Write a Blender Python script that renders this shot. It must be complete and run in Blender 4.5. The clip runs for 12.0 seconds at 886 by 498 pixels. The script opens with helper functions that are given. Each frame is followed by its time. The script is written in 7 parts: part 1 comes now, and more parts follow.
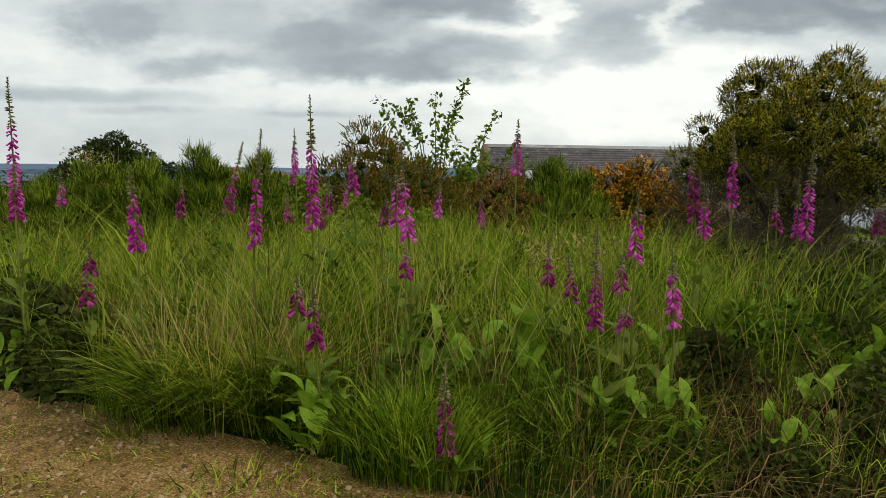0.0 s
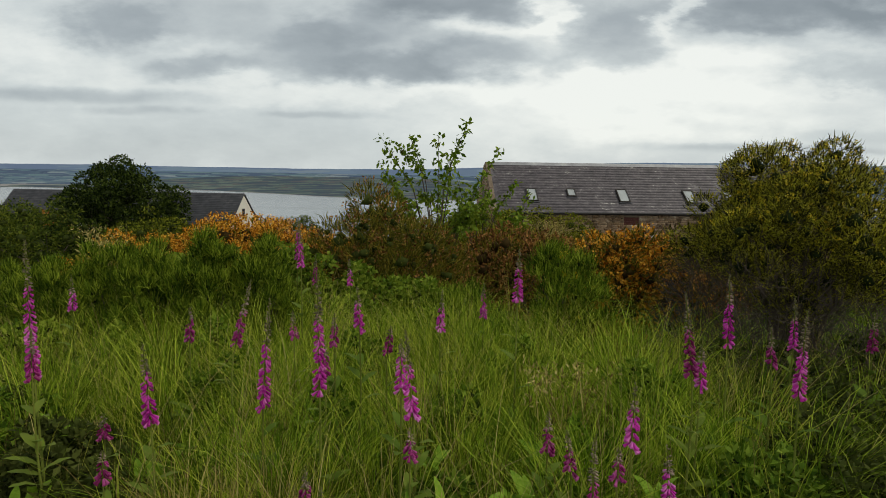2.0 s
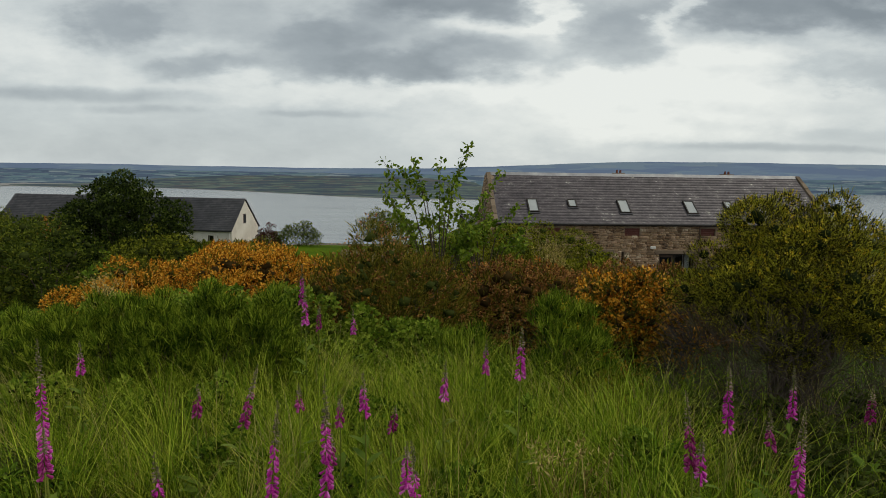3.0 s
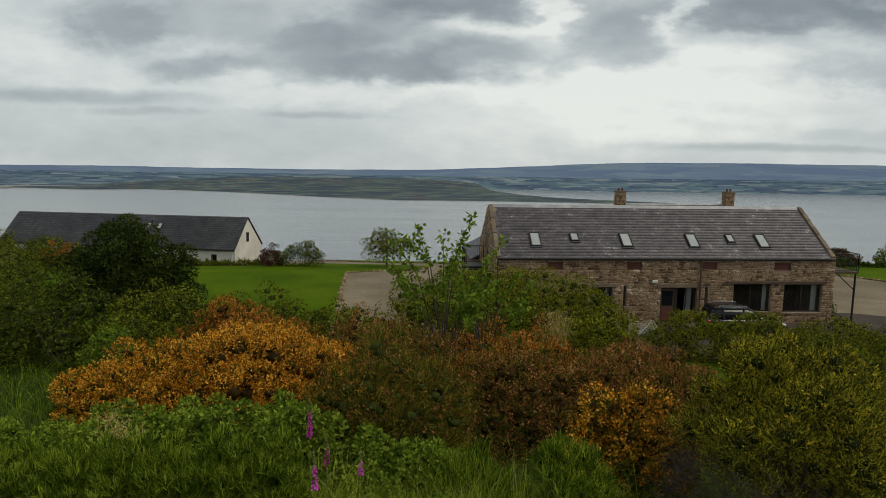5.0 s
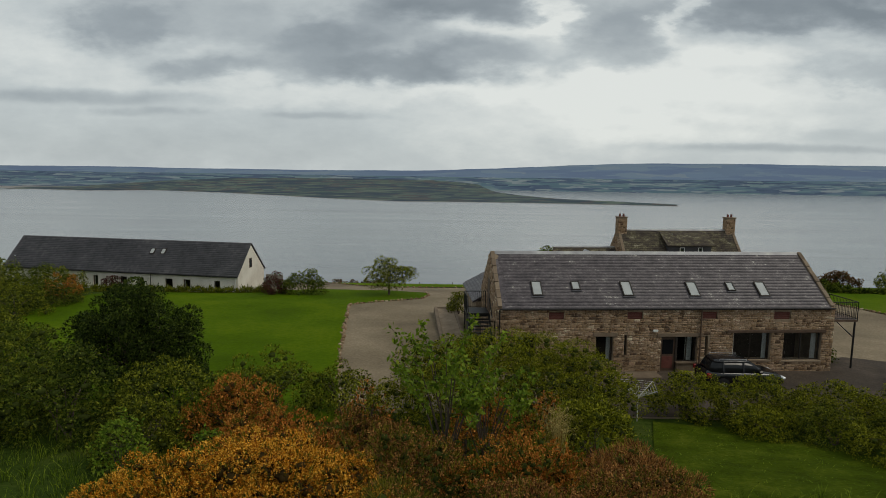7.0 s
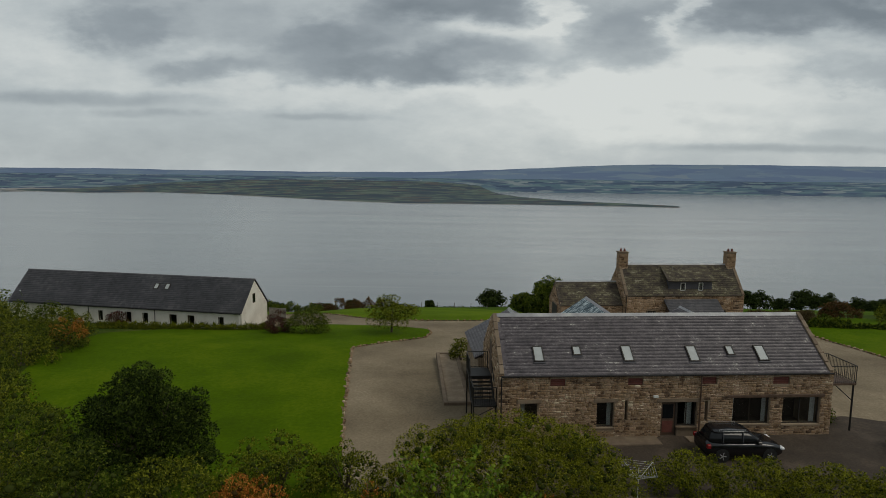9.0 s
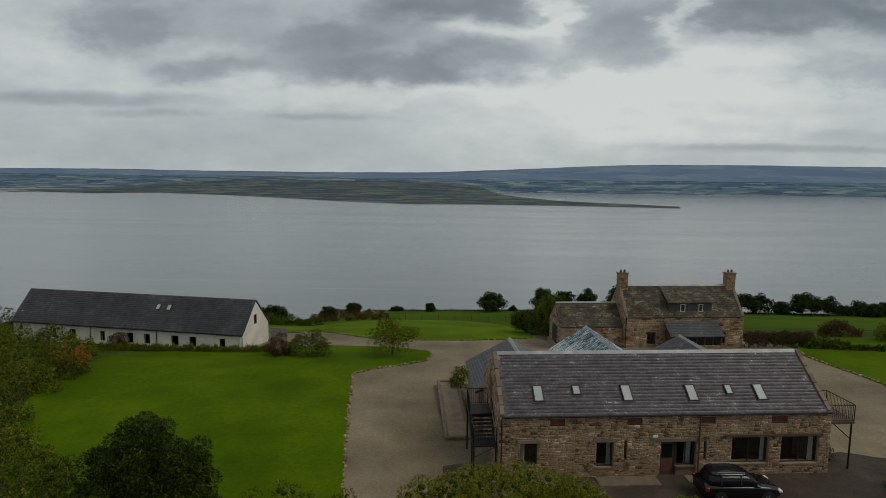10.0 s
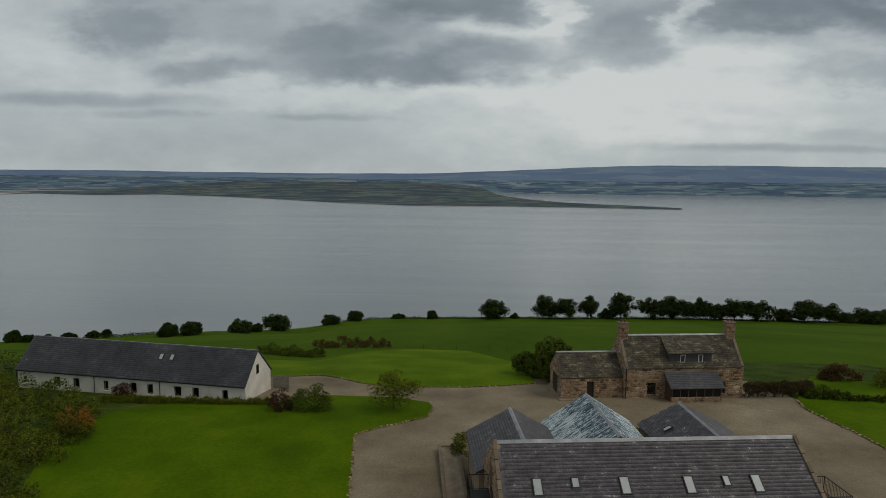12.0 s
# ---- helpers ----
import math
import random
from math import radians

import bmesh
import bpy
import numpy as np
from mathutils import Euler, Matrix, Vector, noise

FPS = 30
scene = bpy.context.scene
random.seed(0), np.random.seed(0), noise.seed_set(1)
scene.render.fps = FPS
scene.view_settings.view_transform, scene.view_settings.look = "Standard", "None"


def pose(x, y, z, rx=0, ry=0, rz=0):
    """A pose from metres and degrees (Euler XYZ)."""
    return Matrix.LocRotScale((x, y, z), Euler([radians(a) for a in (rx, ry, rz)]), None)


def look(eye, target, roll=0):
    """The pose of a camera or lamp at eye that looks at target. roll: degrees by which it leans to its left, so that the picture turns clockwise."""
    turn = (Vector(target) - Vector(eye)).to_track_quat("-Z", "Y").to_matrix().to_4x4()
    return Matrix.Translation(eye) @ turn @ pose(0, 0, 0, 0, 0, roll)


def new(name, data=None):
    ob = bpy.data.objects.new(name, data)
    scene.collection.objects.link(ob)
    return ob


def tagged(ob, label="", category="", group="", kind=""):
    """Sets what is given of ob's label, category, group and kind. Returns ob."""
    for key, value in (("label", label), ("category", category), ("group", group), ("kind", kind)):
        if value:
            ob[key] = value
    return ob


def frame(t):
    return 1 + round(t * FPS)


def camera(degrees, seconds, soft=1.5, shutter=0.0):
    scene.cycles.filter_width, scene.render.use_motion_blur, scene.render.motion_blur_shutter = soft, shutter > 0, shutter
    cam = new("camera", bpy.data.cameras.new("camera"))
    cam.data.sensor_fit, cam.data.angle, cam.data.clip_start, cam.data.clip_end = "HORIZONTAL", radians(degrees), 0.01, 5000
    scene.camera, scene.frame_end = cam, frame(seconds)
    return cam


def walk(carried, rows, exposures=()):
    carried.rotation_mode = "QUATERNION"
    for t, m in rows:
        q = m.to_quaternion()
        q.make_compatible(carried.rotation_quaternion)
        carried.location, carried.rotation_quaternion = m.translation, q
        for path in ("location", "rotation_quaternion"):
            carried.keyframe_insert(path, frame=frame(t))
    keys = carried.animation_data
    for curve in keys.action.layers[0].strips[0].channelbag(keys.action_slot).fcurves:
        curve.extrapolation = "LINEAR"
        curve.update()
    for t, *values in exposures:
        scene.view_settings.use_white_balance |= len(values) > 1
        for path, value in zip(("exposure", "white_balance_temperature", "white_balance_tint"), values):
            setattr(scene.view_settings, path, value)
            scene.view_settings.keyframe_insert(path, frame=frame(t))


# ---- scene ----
cam = camera(72.0, 12.0, soft=0.88)
METRES, EYE, TILT, LEAN, TURN = 8.0, 1.5, 0.0, 0.0, 0.0
EXPOSURES = [(0, 0.08, 6700, 10), (1.5, -0.03, 6650, 10), (3, -0.19, 6600, 10), (5, -0.24, 6600, 10), (7, -0.34, 6540, 10), (9, -0.50, 6480, 10), (12, -0.65, 6400, 10)]
PATH = [
    (0, (0.243, -0.125, 1.399), (0.209, 1.859, 1.148), 0.7),
    (0.5, (0.253, -0.126, 1.619), (0.218, 1.858, 1.37), 0.8),
    (1, (0.244, -0.128, 1.854), (0.207, 1.856, 1.605), 0.8),
    (1.5, (0.237, -0.12, 2.118), (0.197, 1.864, 1.869), 0.8),
    (2, (0.223, -0.111, 2.42), (0.182, 1.873, 2.171), 0.8),
    (2.5, (0.203, -0.109, 2.733), (0.161, 1.875, 2.483), 0.8),
    (3, (0.188, -0.102, 3.078), (0.145, 1.881, 2.826), 0.8),
    (5, (0.109, -0.014, 4.958), (0.06, 1.97, 4.709), 0.7),
    (5.5, (0.098, 0.011, 5.567), (0.048, 1.995, 5.318), 0.7),
    (6, (0.074, 0.01, 6.235), (0.023, 1.994, 5.986), 0.6),
    (6.5, (0.037, -0.002, 6.978), (-0.014, 1.982, 6.731), 0.6),
    (7, (0.03, 0.02, 7.781), (-0.024, 2.004, 7.533), 0.7),
    (9, (-0.07, 0.064, 11.603), (-0.129, 2.048, 11.358), 0.6),
    (9.5, (-0.094, 0.066, 12.756), (-0.153, 2.05, 12.51), 0.6),
    (10, (-0.097, 0.111, 13.981), (-0.158, 2.095, 13.736), 0.6),
    (10.5, (-0.078, 0.166, 15.312), (-0.141, 2.149, 15.067), 0.5),
    (11, (-0.061, 0.223, 16.681), (-0.125, 2.207, 16.437), 0.4),
    (11.5, (-0.082, 0.318, 18.114), (-0.147, 2.302, 17.87), 0.5),
    (12, (-0.066, 0.429, 19.59), (-0.133, 2.413, 19.346), 0.5),
]
walk(cam, [(t, look(eye, target, roll)) for t, eye, target, roll in PATH],
     exposures=EXPOSURES)

# ---- light ----
SUN_ELEV, SUN_AZ = 50.0, 115.0     # azimuth: degrees clockwise from +y
SKY_GAIN = 1.0


def node_maker(tree):
    """Short helper that adds nodes to a tree and links their inputs."""
    def add(kind, ins=None, **props):
        n = tree.nodes.new(kind)
        if "operation" in props:
            n.operation, n.use_clamp = props["operation"], props.get("use_clamp", False)
        if "data_type" in props:
            n.data_type, n.blend_type = props["data_type"], props.get("blend", "MIX")
        if "distance" in props:
            n.distance = props["distance"]
        if "sky_type" in props:
            n.sky_type, n.sun_disc = props["sky_type"], False
            n.sun_elevation, n.sun_rotation = props["sun_elevation"], props["sun_rotation"]
        for k, v in (ins or {}).items():
            if isinstance(v, bpy.types.NodeSocket):
                tree.links.new(v, n.inputs[k])
            else:
                n.inputs[k].default_value = v
        return n
    return add


def math_node(add, op, a, b=0.0, c=0.0, clamp=False):
    return add("ShaderNodeMath", {0: a, 1: b, 2: c}, operation=op, use_clamp=clamp).outputs[0]


def ramp_node(add, fac, stops, interpolation="LINEAR"):
    n = add("ShaderNodeValToRGB", {0: fac})
    r = n.color_ramp
    r.interpolation = interpolation
    while len(r.elements) < len(stops):
        r.elements.new(0.5)
    for e, (p, c) in zip(r.elements, stops):
        e.position = p
        e.color = (*c, 1) if len(c) == 3 else c
    return n.outputs[0]


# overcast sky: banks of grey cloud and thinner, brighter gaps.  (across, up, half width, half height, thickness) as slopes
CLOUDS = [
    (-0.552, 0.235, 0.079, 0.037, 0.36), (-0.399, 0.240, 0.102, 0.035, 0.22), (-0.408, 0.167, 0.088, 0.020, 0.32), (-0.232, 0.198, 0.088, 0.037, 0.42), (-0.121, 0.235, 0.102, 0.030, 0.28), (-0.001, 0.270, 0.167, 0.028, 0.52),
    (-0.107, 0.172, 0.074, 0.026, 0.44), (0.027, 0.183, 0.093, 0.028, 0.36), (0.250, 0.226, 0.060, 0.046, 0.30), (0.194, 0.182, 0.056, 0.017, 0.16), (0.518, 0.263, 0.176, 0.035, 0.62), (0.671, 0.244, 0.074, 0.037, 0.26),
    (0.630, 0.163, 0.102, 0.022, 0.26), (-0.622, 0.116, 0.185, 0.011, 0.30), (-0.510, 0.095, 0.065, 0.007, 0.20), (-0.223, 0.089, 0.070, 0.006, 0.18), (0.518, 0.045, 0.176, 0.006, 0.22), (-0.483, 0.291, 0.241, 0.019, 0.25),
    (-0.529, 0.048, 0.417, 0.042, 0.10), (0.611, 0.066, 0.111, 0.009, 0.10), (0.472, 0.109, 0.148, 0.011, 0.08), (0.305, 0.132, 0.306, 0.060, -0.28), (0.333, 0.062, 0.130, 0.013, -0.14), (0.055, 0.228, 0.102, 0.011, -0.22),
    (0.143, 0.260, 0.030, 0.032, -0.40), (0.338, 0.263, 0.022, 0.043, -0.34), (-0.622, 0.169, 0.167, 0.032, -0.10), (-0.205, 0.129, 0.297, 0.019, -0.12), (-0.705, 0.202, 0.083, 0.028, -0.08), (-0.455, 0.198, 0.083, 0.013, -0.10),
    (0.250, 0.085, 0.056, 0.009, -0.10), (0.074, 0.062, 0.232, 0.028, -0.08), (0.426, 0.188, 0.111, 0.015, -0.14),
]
world = bpy.data.worlds.new("world")
scene.world = world
world.use_nodes = True
world.node_tree.nodes.clear()
wn = node_maker(world.node_tree)
sky = wn("ShaderNodeTexSky", sky_type="NISHITA", sun_elevation=radians(SUN_ELEV), sun_rotation=radians(SUN_AZ))
way = wn("ShaderNodeTexCoord").outputs["Generated"]
sep = wn("ShaderNodeSeparateXYZ", {0: way})
ahead = math_node(wn, "MAXIMUM", math_node(wn, "ABSOLUTE", sep.outputs[1]), 0.12)
across = math_node(wn, "DIVIDE", sep.outputs[0], ahead)
up = math_node(wn, "DIVIDE", sep.outputs[2], ahead)
flat = wn("ShaderNodeCombineXYZ", {0: across, 1: math_node(wn, "MULTIPLY", up, 2.2), 2: 0.0}).outputs[0]
warp = wn("ShaderNodeTexNoise", {"Vector": flat, "Scale": 9.0, "Detail": 8.0, "Roughness": 0.56})
wsep = wn("ShaderNodeSeparateColor", {0: warp.outputs["Color"]})
wa = math_node(wn, "MULTIPLY_ADD", math_node(wn, "SUBTRACT", wsep.outputs[0], 0.5), 0.22, across)
wu = math_node(wn, "MULTIPLY_ADD", math_node(wn, "SUBTRACT", wsep.outputs[1], 0.5), 0.105, up)
thin_up = math_node(wn, "MULTIPLY_ADD", math_node(wn, "SUBTRACT", wsep.outputs[1], 0.5), 0.022, up)
front = math_node(wn, "GREATER_THAN", sep.outputs[1], 0.0)
bank = 0.0
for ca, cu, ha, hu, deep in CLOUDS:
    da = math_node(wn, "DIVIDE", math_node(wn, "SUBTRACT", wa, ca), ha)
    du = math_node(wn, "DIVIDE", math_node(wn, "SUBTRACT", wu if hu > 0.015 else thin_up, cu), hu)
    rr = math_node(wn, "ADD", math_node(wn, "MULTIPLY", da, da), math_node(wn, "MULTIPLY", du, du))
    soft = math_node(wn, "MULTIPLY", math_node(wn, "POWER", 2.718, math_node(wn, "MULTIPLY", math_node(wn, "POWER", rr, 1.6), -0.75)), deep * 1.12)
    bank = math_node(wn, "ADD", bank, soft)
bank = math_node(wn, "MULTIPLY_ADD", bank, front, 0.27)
veil = wn("ShaderNodeTexNoise", {"Vector": flat, "Scale": 4.2, "Detail": 8.0, "Roughness": 0.6}).outputs[0]
fine = wn("ShaderNodeTexNoise", {"Vector": flat, "Scale": 14.0, "Detail": 4.0, "Roughness": 0.6}).outputs[0]
thick = math_node(wn, "MULTIPLY_ADD", math_node(wn, "SUBTRACT", veil, 0.5), 0.36, bank)
thick = math_node(wn, "MULTIPLY_ADD", math_node(wn, "SUBTRACT", fine, 0.5), 0.22, thick, clamp=True)
cloud = ramp_node(wn, thick, [(0.0, (0.96, 1.0, 0.965)), (0.3, (0.650, 0.712, 0.722)), (0.65, (0.415, 0.47, 0.50)), (1.0, (0.27, 0.315, 0.345))])
blue = wn("ShaderNodeMix", {0: 0.10, 6: (0, 0, 0, 1), 7: sky.outputs[0]}, data_type="RGBA").outputs[2]
over = ramp_node(wn, sep.outputs[2], [(0.0, (1, 1, 1)), (0.26, (1, 1, 1)), (0.50, (0.82, 0.83, 0.84)), (1.0, (0.74, 0.75, 0.76))])
cloud = wn("ShaderNodeMix", {0: 1.0, 6: cloud, 7: over}, data_type="RGBA", blend="MULTIPLY").outputs[2]
mixed = wn("ShaderNodeMix", {0: 0.93, 6: blue, 7: cloud}, data_type="RGBA").outputs[2]
background = wn("ShaderNodeBackground", {0: mixed, 1: SKY_GAIN})
wn("ShaderNodeOutputWorld", {0: background.outputs[0]})

sun_data = bpy.data.lights.new("sun", "SUN")
sun_data.energy, sun_data.angle, sun_data.color = 1.5, radians(25), (1.0, 0.93, 0.78)
sun = new("sun", sun_data)
se, sa = radians(SUN_ELEV), radians(SUN_AZ)
sun.matrix_world = look((200 * math.sin(sa) * math.cos(se), 200 * math.cos(sa) * math.cos(se), 200 * math.sin(se)), (0, 0, 0))


# ---- materials ----
def mat(name, stops, scale=4.0, rough=0.8, fine=40.0, fine_amount=0.25, bump=0.3, bump_scale=60.0, island=0.0, obj=0.0,
        metal=0.0, see_through=0.0, stretch=(1, 1, 1), detail=5.0, spec=0.3, world_space=True):
    """A procedural surface: a ramp over noise at two scales, spread by island or object, with fine relief."""
    m = bpy.data.materials.new(name)
    m.use_nodes = True
    t = m.node_tree
    t.nodes.clear()
    add = node_maker(t)
    co = add("ShaderNodeNewGeometry").outputs["Position"] if world_space else add("ShaderNodeTexCoord").outputs["Object"]
    co = add("ShaderNodeMapping", {0: co, 3: stretch}).outputs[0]
    big = add("ShaderNodeTexNoise", {"Vector": co, "Scale": scale, "Detail": detail, "Roughness": 0.6}).outputs[0]
    small = add("ShaderNodeTexNoise", {"Vector": co, "Scale": fine, "Detail": 3.0, "Roughness": 0.65}).outputs[0]
    f = math_node(add, "MULTIPLY_ADD", math_node(add, "SUBTRACT", big, 0.5), 1.6, 0.5)
    f = math_node(add, "MULTIPLY_ADD", math_node(add, "SUBTRACT", small, 0.5), fine_amount * 2, f)
    if island:
        r = add("ShaderNodeNewGeometry").outputs["Random Per Island"]
        f = math_node(add, "MULTIPLY_ADD", math_node(add, "SUBTRACT", r, 0.5), island, f)
    if obj:
        r = add("ShaderNodeObjectInfo").outputs["Random"]
        f = math_node(add, "MULTIPLY_ADD", math_node(add, "SUBTRACT", r, 0.5), obj, f)
    col = ramp_node(add, math_node(add, "ADD", f, 0.0, clamp=True), stops)
    b = add("ShaderNodeBsdfPrincipled", {"Base Color": col, "Roughness": rough, "Metallic": metal, "Specular IOR Level": spec})
    if bump:
        bn = add("ShaderNodeTexNoise", {"Vector": co, "Scale": bump_scale, "Detail": 4.0}).outputs[0]
        t.links.new(add("ShaderNodeBump", {"Strength": bump, "Distance": 0.02, "Height": bn}).outputs[0], b.inputs["Normal"])
    out = b.outputs[0]
    if see_through:
        tr = add("ShaderNodeBsdfTranslucent", {0: col})
        out = add("ShaderNodeMixShader", {0: see_through, 1: out, 2: tr.outputs[0]}).outputs[0]
    add("ShaderNodeOutputMaterial", {0: out})
    return m


def leafy(name, dark, mid, light, rough=0.6, island=0.9, scale=1.2, through_light=0.3, spec=0.06):
    return mat(name, [(0.0, dark), (0.5, mid), (1.0, light)], scale=scale, rough=rough, fine=9.0, fine_amount=0.3, bump=0, island=island,
               see_through=through_light, spec=spec)


M = {}
M["gravel"] = mat("gravel", [(0.0, (0.092, 0.068, 0.041)), (0.40, (0.170, 0.132, 0.083)), (0.70, (0.240, 0.190, 0.124)), (1.0, (0.36, 0.30, 0.205))],
                  scale=0.13, fine=6, fine_amount=0.42, bump=0.9, bump_scale=30, rough=0.95)
M["path"] = mat("path", [(0.0, (0.075, 0.078, 0.008)), (0.22, (0.120, 0.100, 0.016)), (0.38, (0.200, 0.118, 0.030)), (0.60, (0.320, 0.185, 0.055)), (0.82, (0.44, 0.275, 0.11)), (1.0, (0.58, 0.42, 0.22))],
                scale=2.6, fine=95, fine_amount=1.25, bump=1.0, bump_scale=80, rough=0.95)
M["pebble"] = mat("pebble", [(0.0, (0.11, 0.060, 0.024)), (0.5, (0.27, 0.155, 0.068)), (1.0, (0.48, 0.34, 0.20))], scale=3, island=1.5, rough=0.85)
M["lawn"] = mat("lawn", [(0.0, (0.036, 0.066, 0.002)), (0.5, (0.062, 0.110, 0.002)), (1.0, (0.108, 0.150, 0.005))], scale=0.16, fine=3.5,
                fine_amount=0.42, bump=0.7, bump_scale=30, rough=0.9, spec=0.02)
# the lawn's greens, roughly a quarter lighter
M["lawn_pale"] = mat("lawn_pale", [(0.0, (0.050, 0.084, 0.003)), (0.5, (0.082, 0.136, 0.004)), (1.0, (0.135, 0.180, 0.009))], scale=0.12, fine=3.0,
                     fine_amount=0.4, bump=0.8, bump_scale=20, rough=0.9, spec=0.02)
M["field"] = mat("field", [(0.0, (0.032, 0.062, 0.002)), (0.5, (0.052, 0.094, 0.004)), (1.0, (0.088, 0.122, 0.008))], scale=0.03, fine=0.5, fine_amount=0.25,
                 bump=0.6, bump_scale=2.0, rough=0.95, spec=0.02, stretch=(1, 0.35, 1))
# ground kept dark so hollows in the tall grass look shaded
M["rough_grass"] = mat("rough_grass", [(0.0, (0.015, 0.026, 0.004)), (0.5, (0.036, 0.060, 0.008)), (1.0, (0.090, 0.105, 0.022))], scale=0.25, fine=4,
                       fine_amount=0.5, bump=1.0, bump_scale=12, rough=0.95, spec=0.03)
M["slate"] = mat("slate", [(0.0, (0.030, 0.025, 0.030)), (0.35, (0.062, 0.052, 0.059)), (0.66, (0.104, 0.089, 0.096)), (0.80, (0.140, 0.126, 0.128)), (0.92, (0.36, 0.34, 0.31)), (1.0, (0.52, 0.50, 0.45))], scale=2.0,
                 fine=10, fine_amount=0.62, bump=0.2, bump_scale=30, rough=0.48, spec=0.4, island=0.10, stretch=(0.75, 1, 1.3))
M["slate_dark"] = mat("slate_dark", [(0.0, (0.034, 0.034, 0.040)), (0.6, (0.070, 0.068, 0.076)), (1.0, (0.12, 0.115, 0.12))], scale=0.3, fine=12,
                      fine_amount=0.25, island=0.35, rough=0.6, bump=0.2)
M["slate_mossy"] = mat("slate_mossy", [(0.0, (0.034, 0.027, 0.023)), (0.45, (0.078, 0.063, 0.050)), (0.7, (0.125, 0.112, 0.066)), (0.9, (0.26, 0.235, 0.17)), (1.0, (0.40, 0.37, 0.28))],
                       scale=1.2, fine=9, fine_amount=0.65, bump=0.4, bump_scale=25, rough=0.85, island=0.3, stretch=(0.6, 1, 1.4))
M["stone"] = mat("stone", [(0.0, (0.070, 0.044, 0.028)), (0.20, (0.170, 0.104, 0.060)), (0.38, (0.300, 0.198, 0.108)), (0.52, (0.215, 0.150, 0.104)), (0.68, (0.375, 0.270, 0.165)), (0.84, (0.270, 0.162, 0.112)), (1.0, (0.52, 0.43, 0.30))], scale=1.1,
                 fine=11, fine_amount=0.5, bump=0.5, bump_scale=25, rough=0.92, island=0.75)
M["stone_piece"] = mat("stone_piece", [(0.0, (0.070, 0.044, 0.028)), (0.20, (0.170, 0.104, 0.060)), (0.38, (0.300, 0.198, 0.108)), (0.52, (0.215, 0.150, 0.104)), (0.68, (0.375, 0.270, 0.165)), (0.84, (0.270, 0.162, 0.112)), (1.0, (0.52, 0.43, 0.30))], scale=1.1,
                       fine=11, fine_amount=0.5, bump=0.5, bump_scale=25, rough=0.92, obj=0.75)
M["mortar"] = mat("mortar", [(0.0, (0.165, 0.120, 0.080)), (0.5, (0.240, 0.182, 0.124)), (1.0, (0.33, 0.262, 0.188))], scale=1.5, fine=22, fine_amount=0.4, rough=0.95)
M["dressed"] = mat("dressed", [(0.0, (0.115, 0.082, 0.056)), (1.0, (0.235, 0.18, 0.125))], scale=1.5, fine=20, rough=0.9, obj=0.5)
M["harl"] = mat("harl", [(0.0, (0.50, 0.45, 0.38)), (0.5, (0.66, 0.62, 0.54)), (1.0, (0.76, 0.73, 0.66))], scale=0.6, fine=25, fine_amount=0.15, rough=0.9,
                bump=0.5, bump_scale=50)
M["frame_dark"] = mat("frame_dark", [(0, (0.022, 0.017, 0.014)), (1, (0.05, 0.04, 0.032))], rough=0.5, bump=0)
M["timber"] = mat("timber", [(0, (0.05, 0.03, 0.02)), (1, (0.12, 0.075, 0.05))], scale=3, rough=0.6, bump=0.2)
M["vent"] = mat("vent", [(0, (0.09, 0.028, 0.022)), (1, (0.17, 0.06, 0.045))], scale=3, rough=0.7, bump=0.2)
M["iron"] = mat("iron", [(0, (0.012, 0.012, 0.012)), (1, (0.035, 0.032, 0.03))], rough=0.5, metal=0.4, bump=0)
M["lead"] = mat("lead", [(0, (0.20, 0.20, 0.21)), (0.6, (0.33, 0.33, 0.34)), (1, (0.48, 0.48, 0.46))], scale=1.2, rough=0.55, metal=0.3)
M["pale"] = mat("pale", [(0, (0.5, 0.5, 0.48)), (1, (0.74, 0.74, 0.7))], scale=2, rough=0.7, bump=0)
M["curtain"] = mat("curtain", [(0, (0.42, 0.41, 0.40)), (1, (0.66, 0.65, 0.62))], scale=3, stretch=(8, 8, 0.4), rough=0.9, bump=0)
M["inside"] = mat("inside", [(0, (0.02, 0.018, 0.016)), (1, (0.06, 0.05, 0.045))], rough=0.9, bump=0)
M["tin"] = mat("tin", [(0.0, (0.030, 0.050, 0.065)), (0.36, (0.095, 0.135, 0.160)), (0.50, (0.36, 0.43, 0.46)), (0.75, (0.60, 0.66, 0.67)), (1.0, (0.76, 0.80, 0.80))], scale=1.5, fine=7.0,
               fine_amount=0.9, rough=0.6, bump=0.1, stretch=(3.0, 0.42, 1.0), world_space=False, island=0.5)
M["bark"] = mat("bark", [(0, (0.04, 0.03, 0.022)), (1, (0.13, 0.10, 0.075))], scale=4, rough=0.9)
M["bark_pale"] = mat("bark_pale", [(0, (0.12, 0.11, 0.09)), (1, (0.30, 0.28, 0.24))], scale=4, rough=0.9)
M["car_paint"] = mat("car_paint", [(0, (0.004, 0.004, 0.005)), (1, (0.008, 0.008, 0.01))], rough=0.18, bump=0, spec=0.6)
M["tyre"] = mat("tyre", [(0, (0.01, 0.01, 0.01)), (1, (0.025, 0.025, 0.025))], rough=0.9)
M["chrome"] = mat("chrome", [(0, (0.55, 0.55, 0.56)), (1, (0.7, 0.7, 0.7))], rough=0.25, metal=0.9, bump=0)
M["lamp_glass"] = mat("lamp_glass", [(0, (0.6, 0.62, 0.64)), (1, (0.8, 0.8, 0.8))], rough=0.15, bump=0)
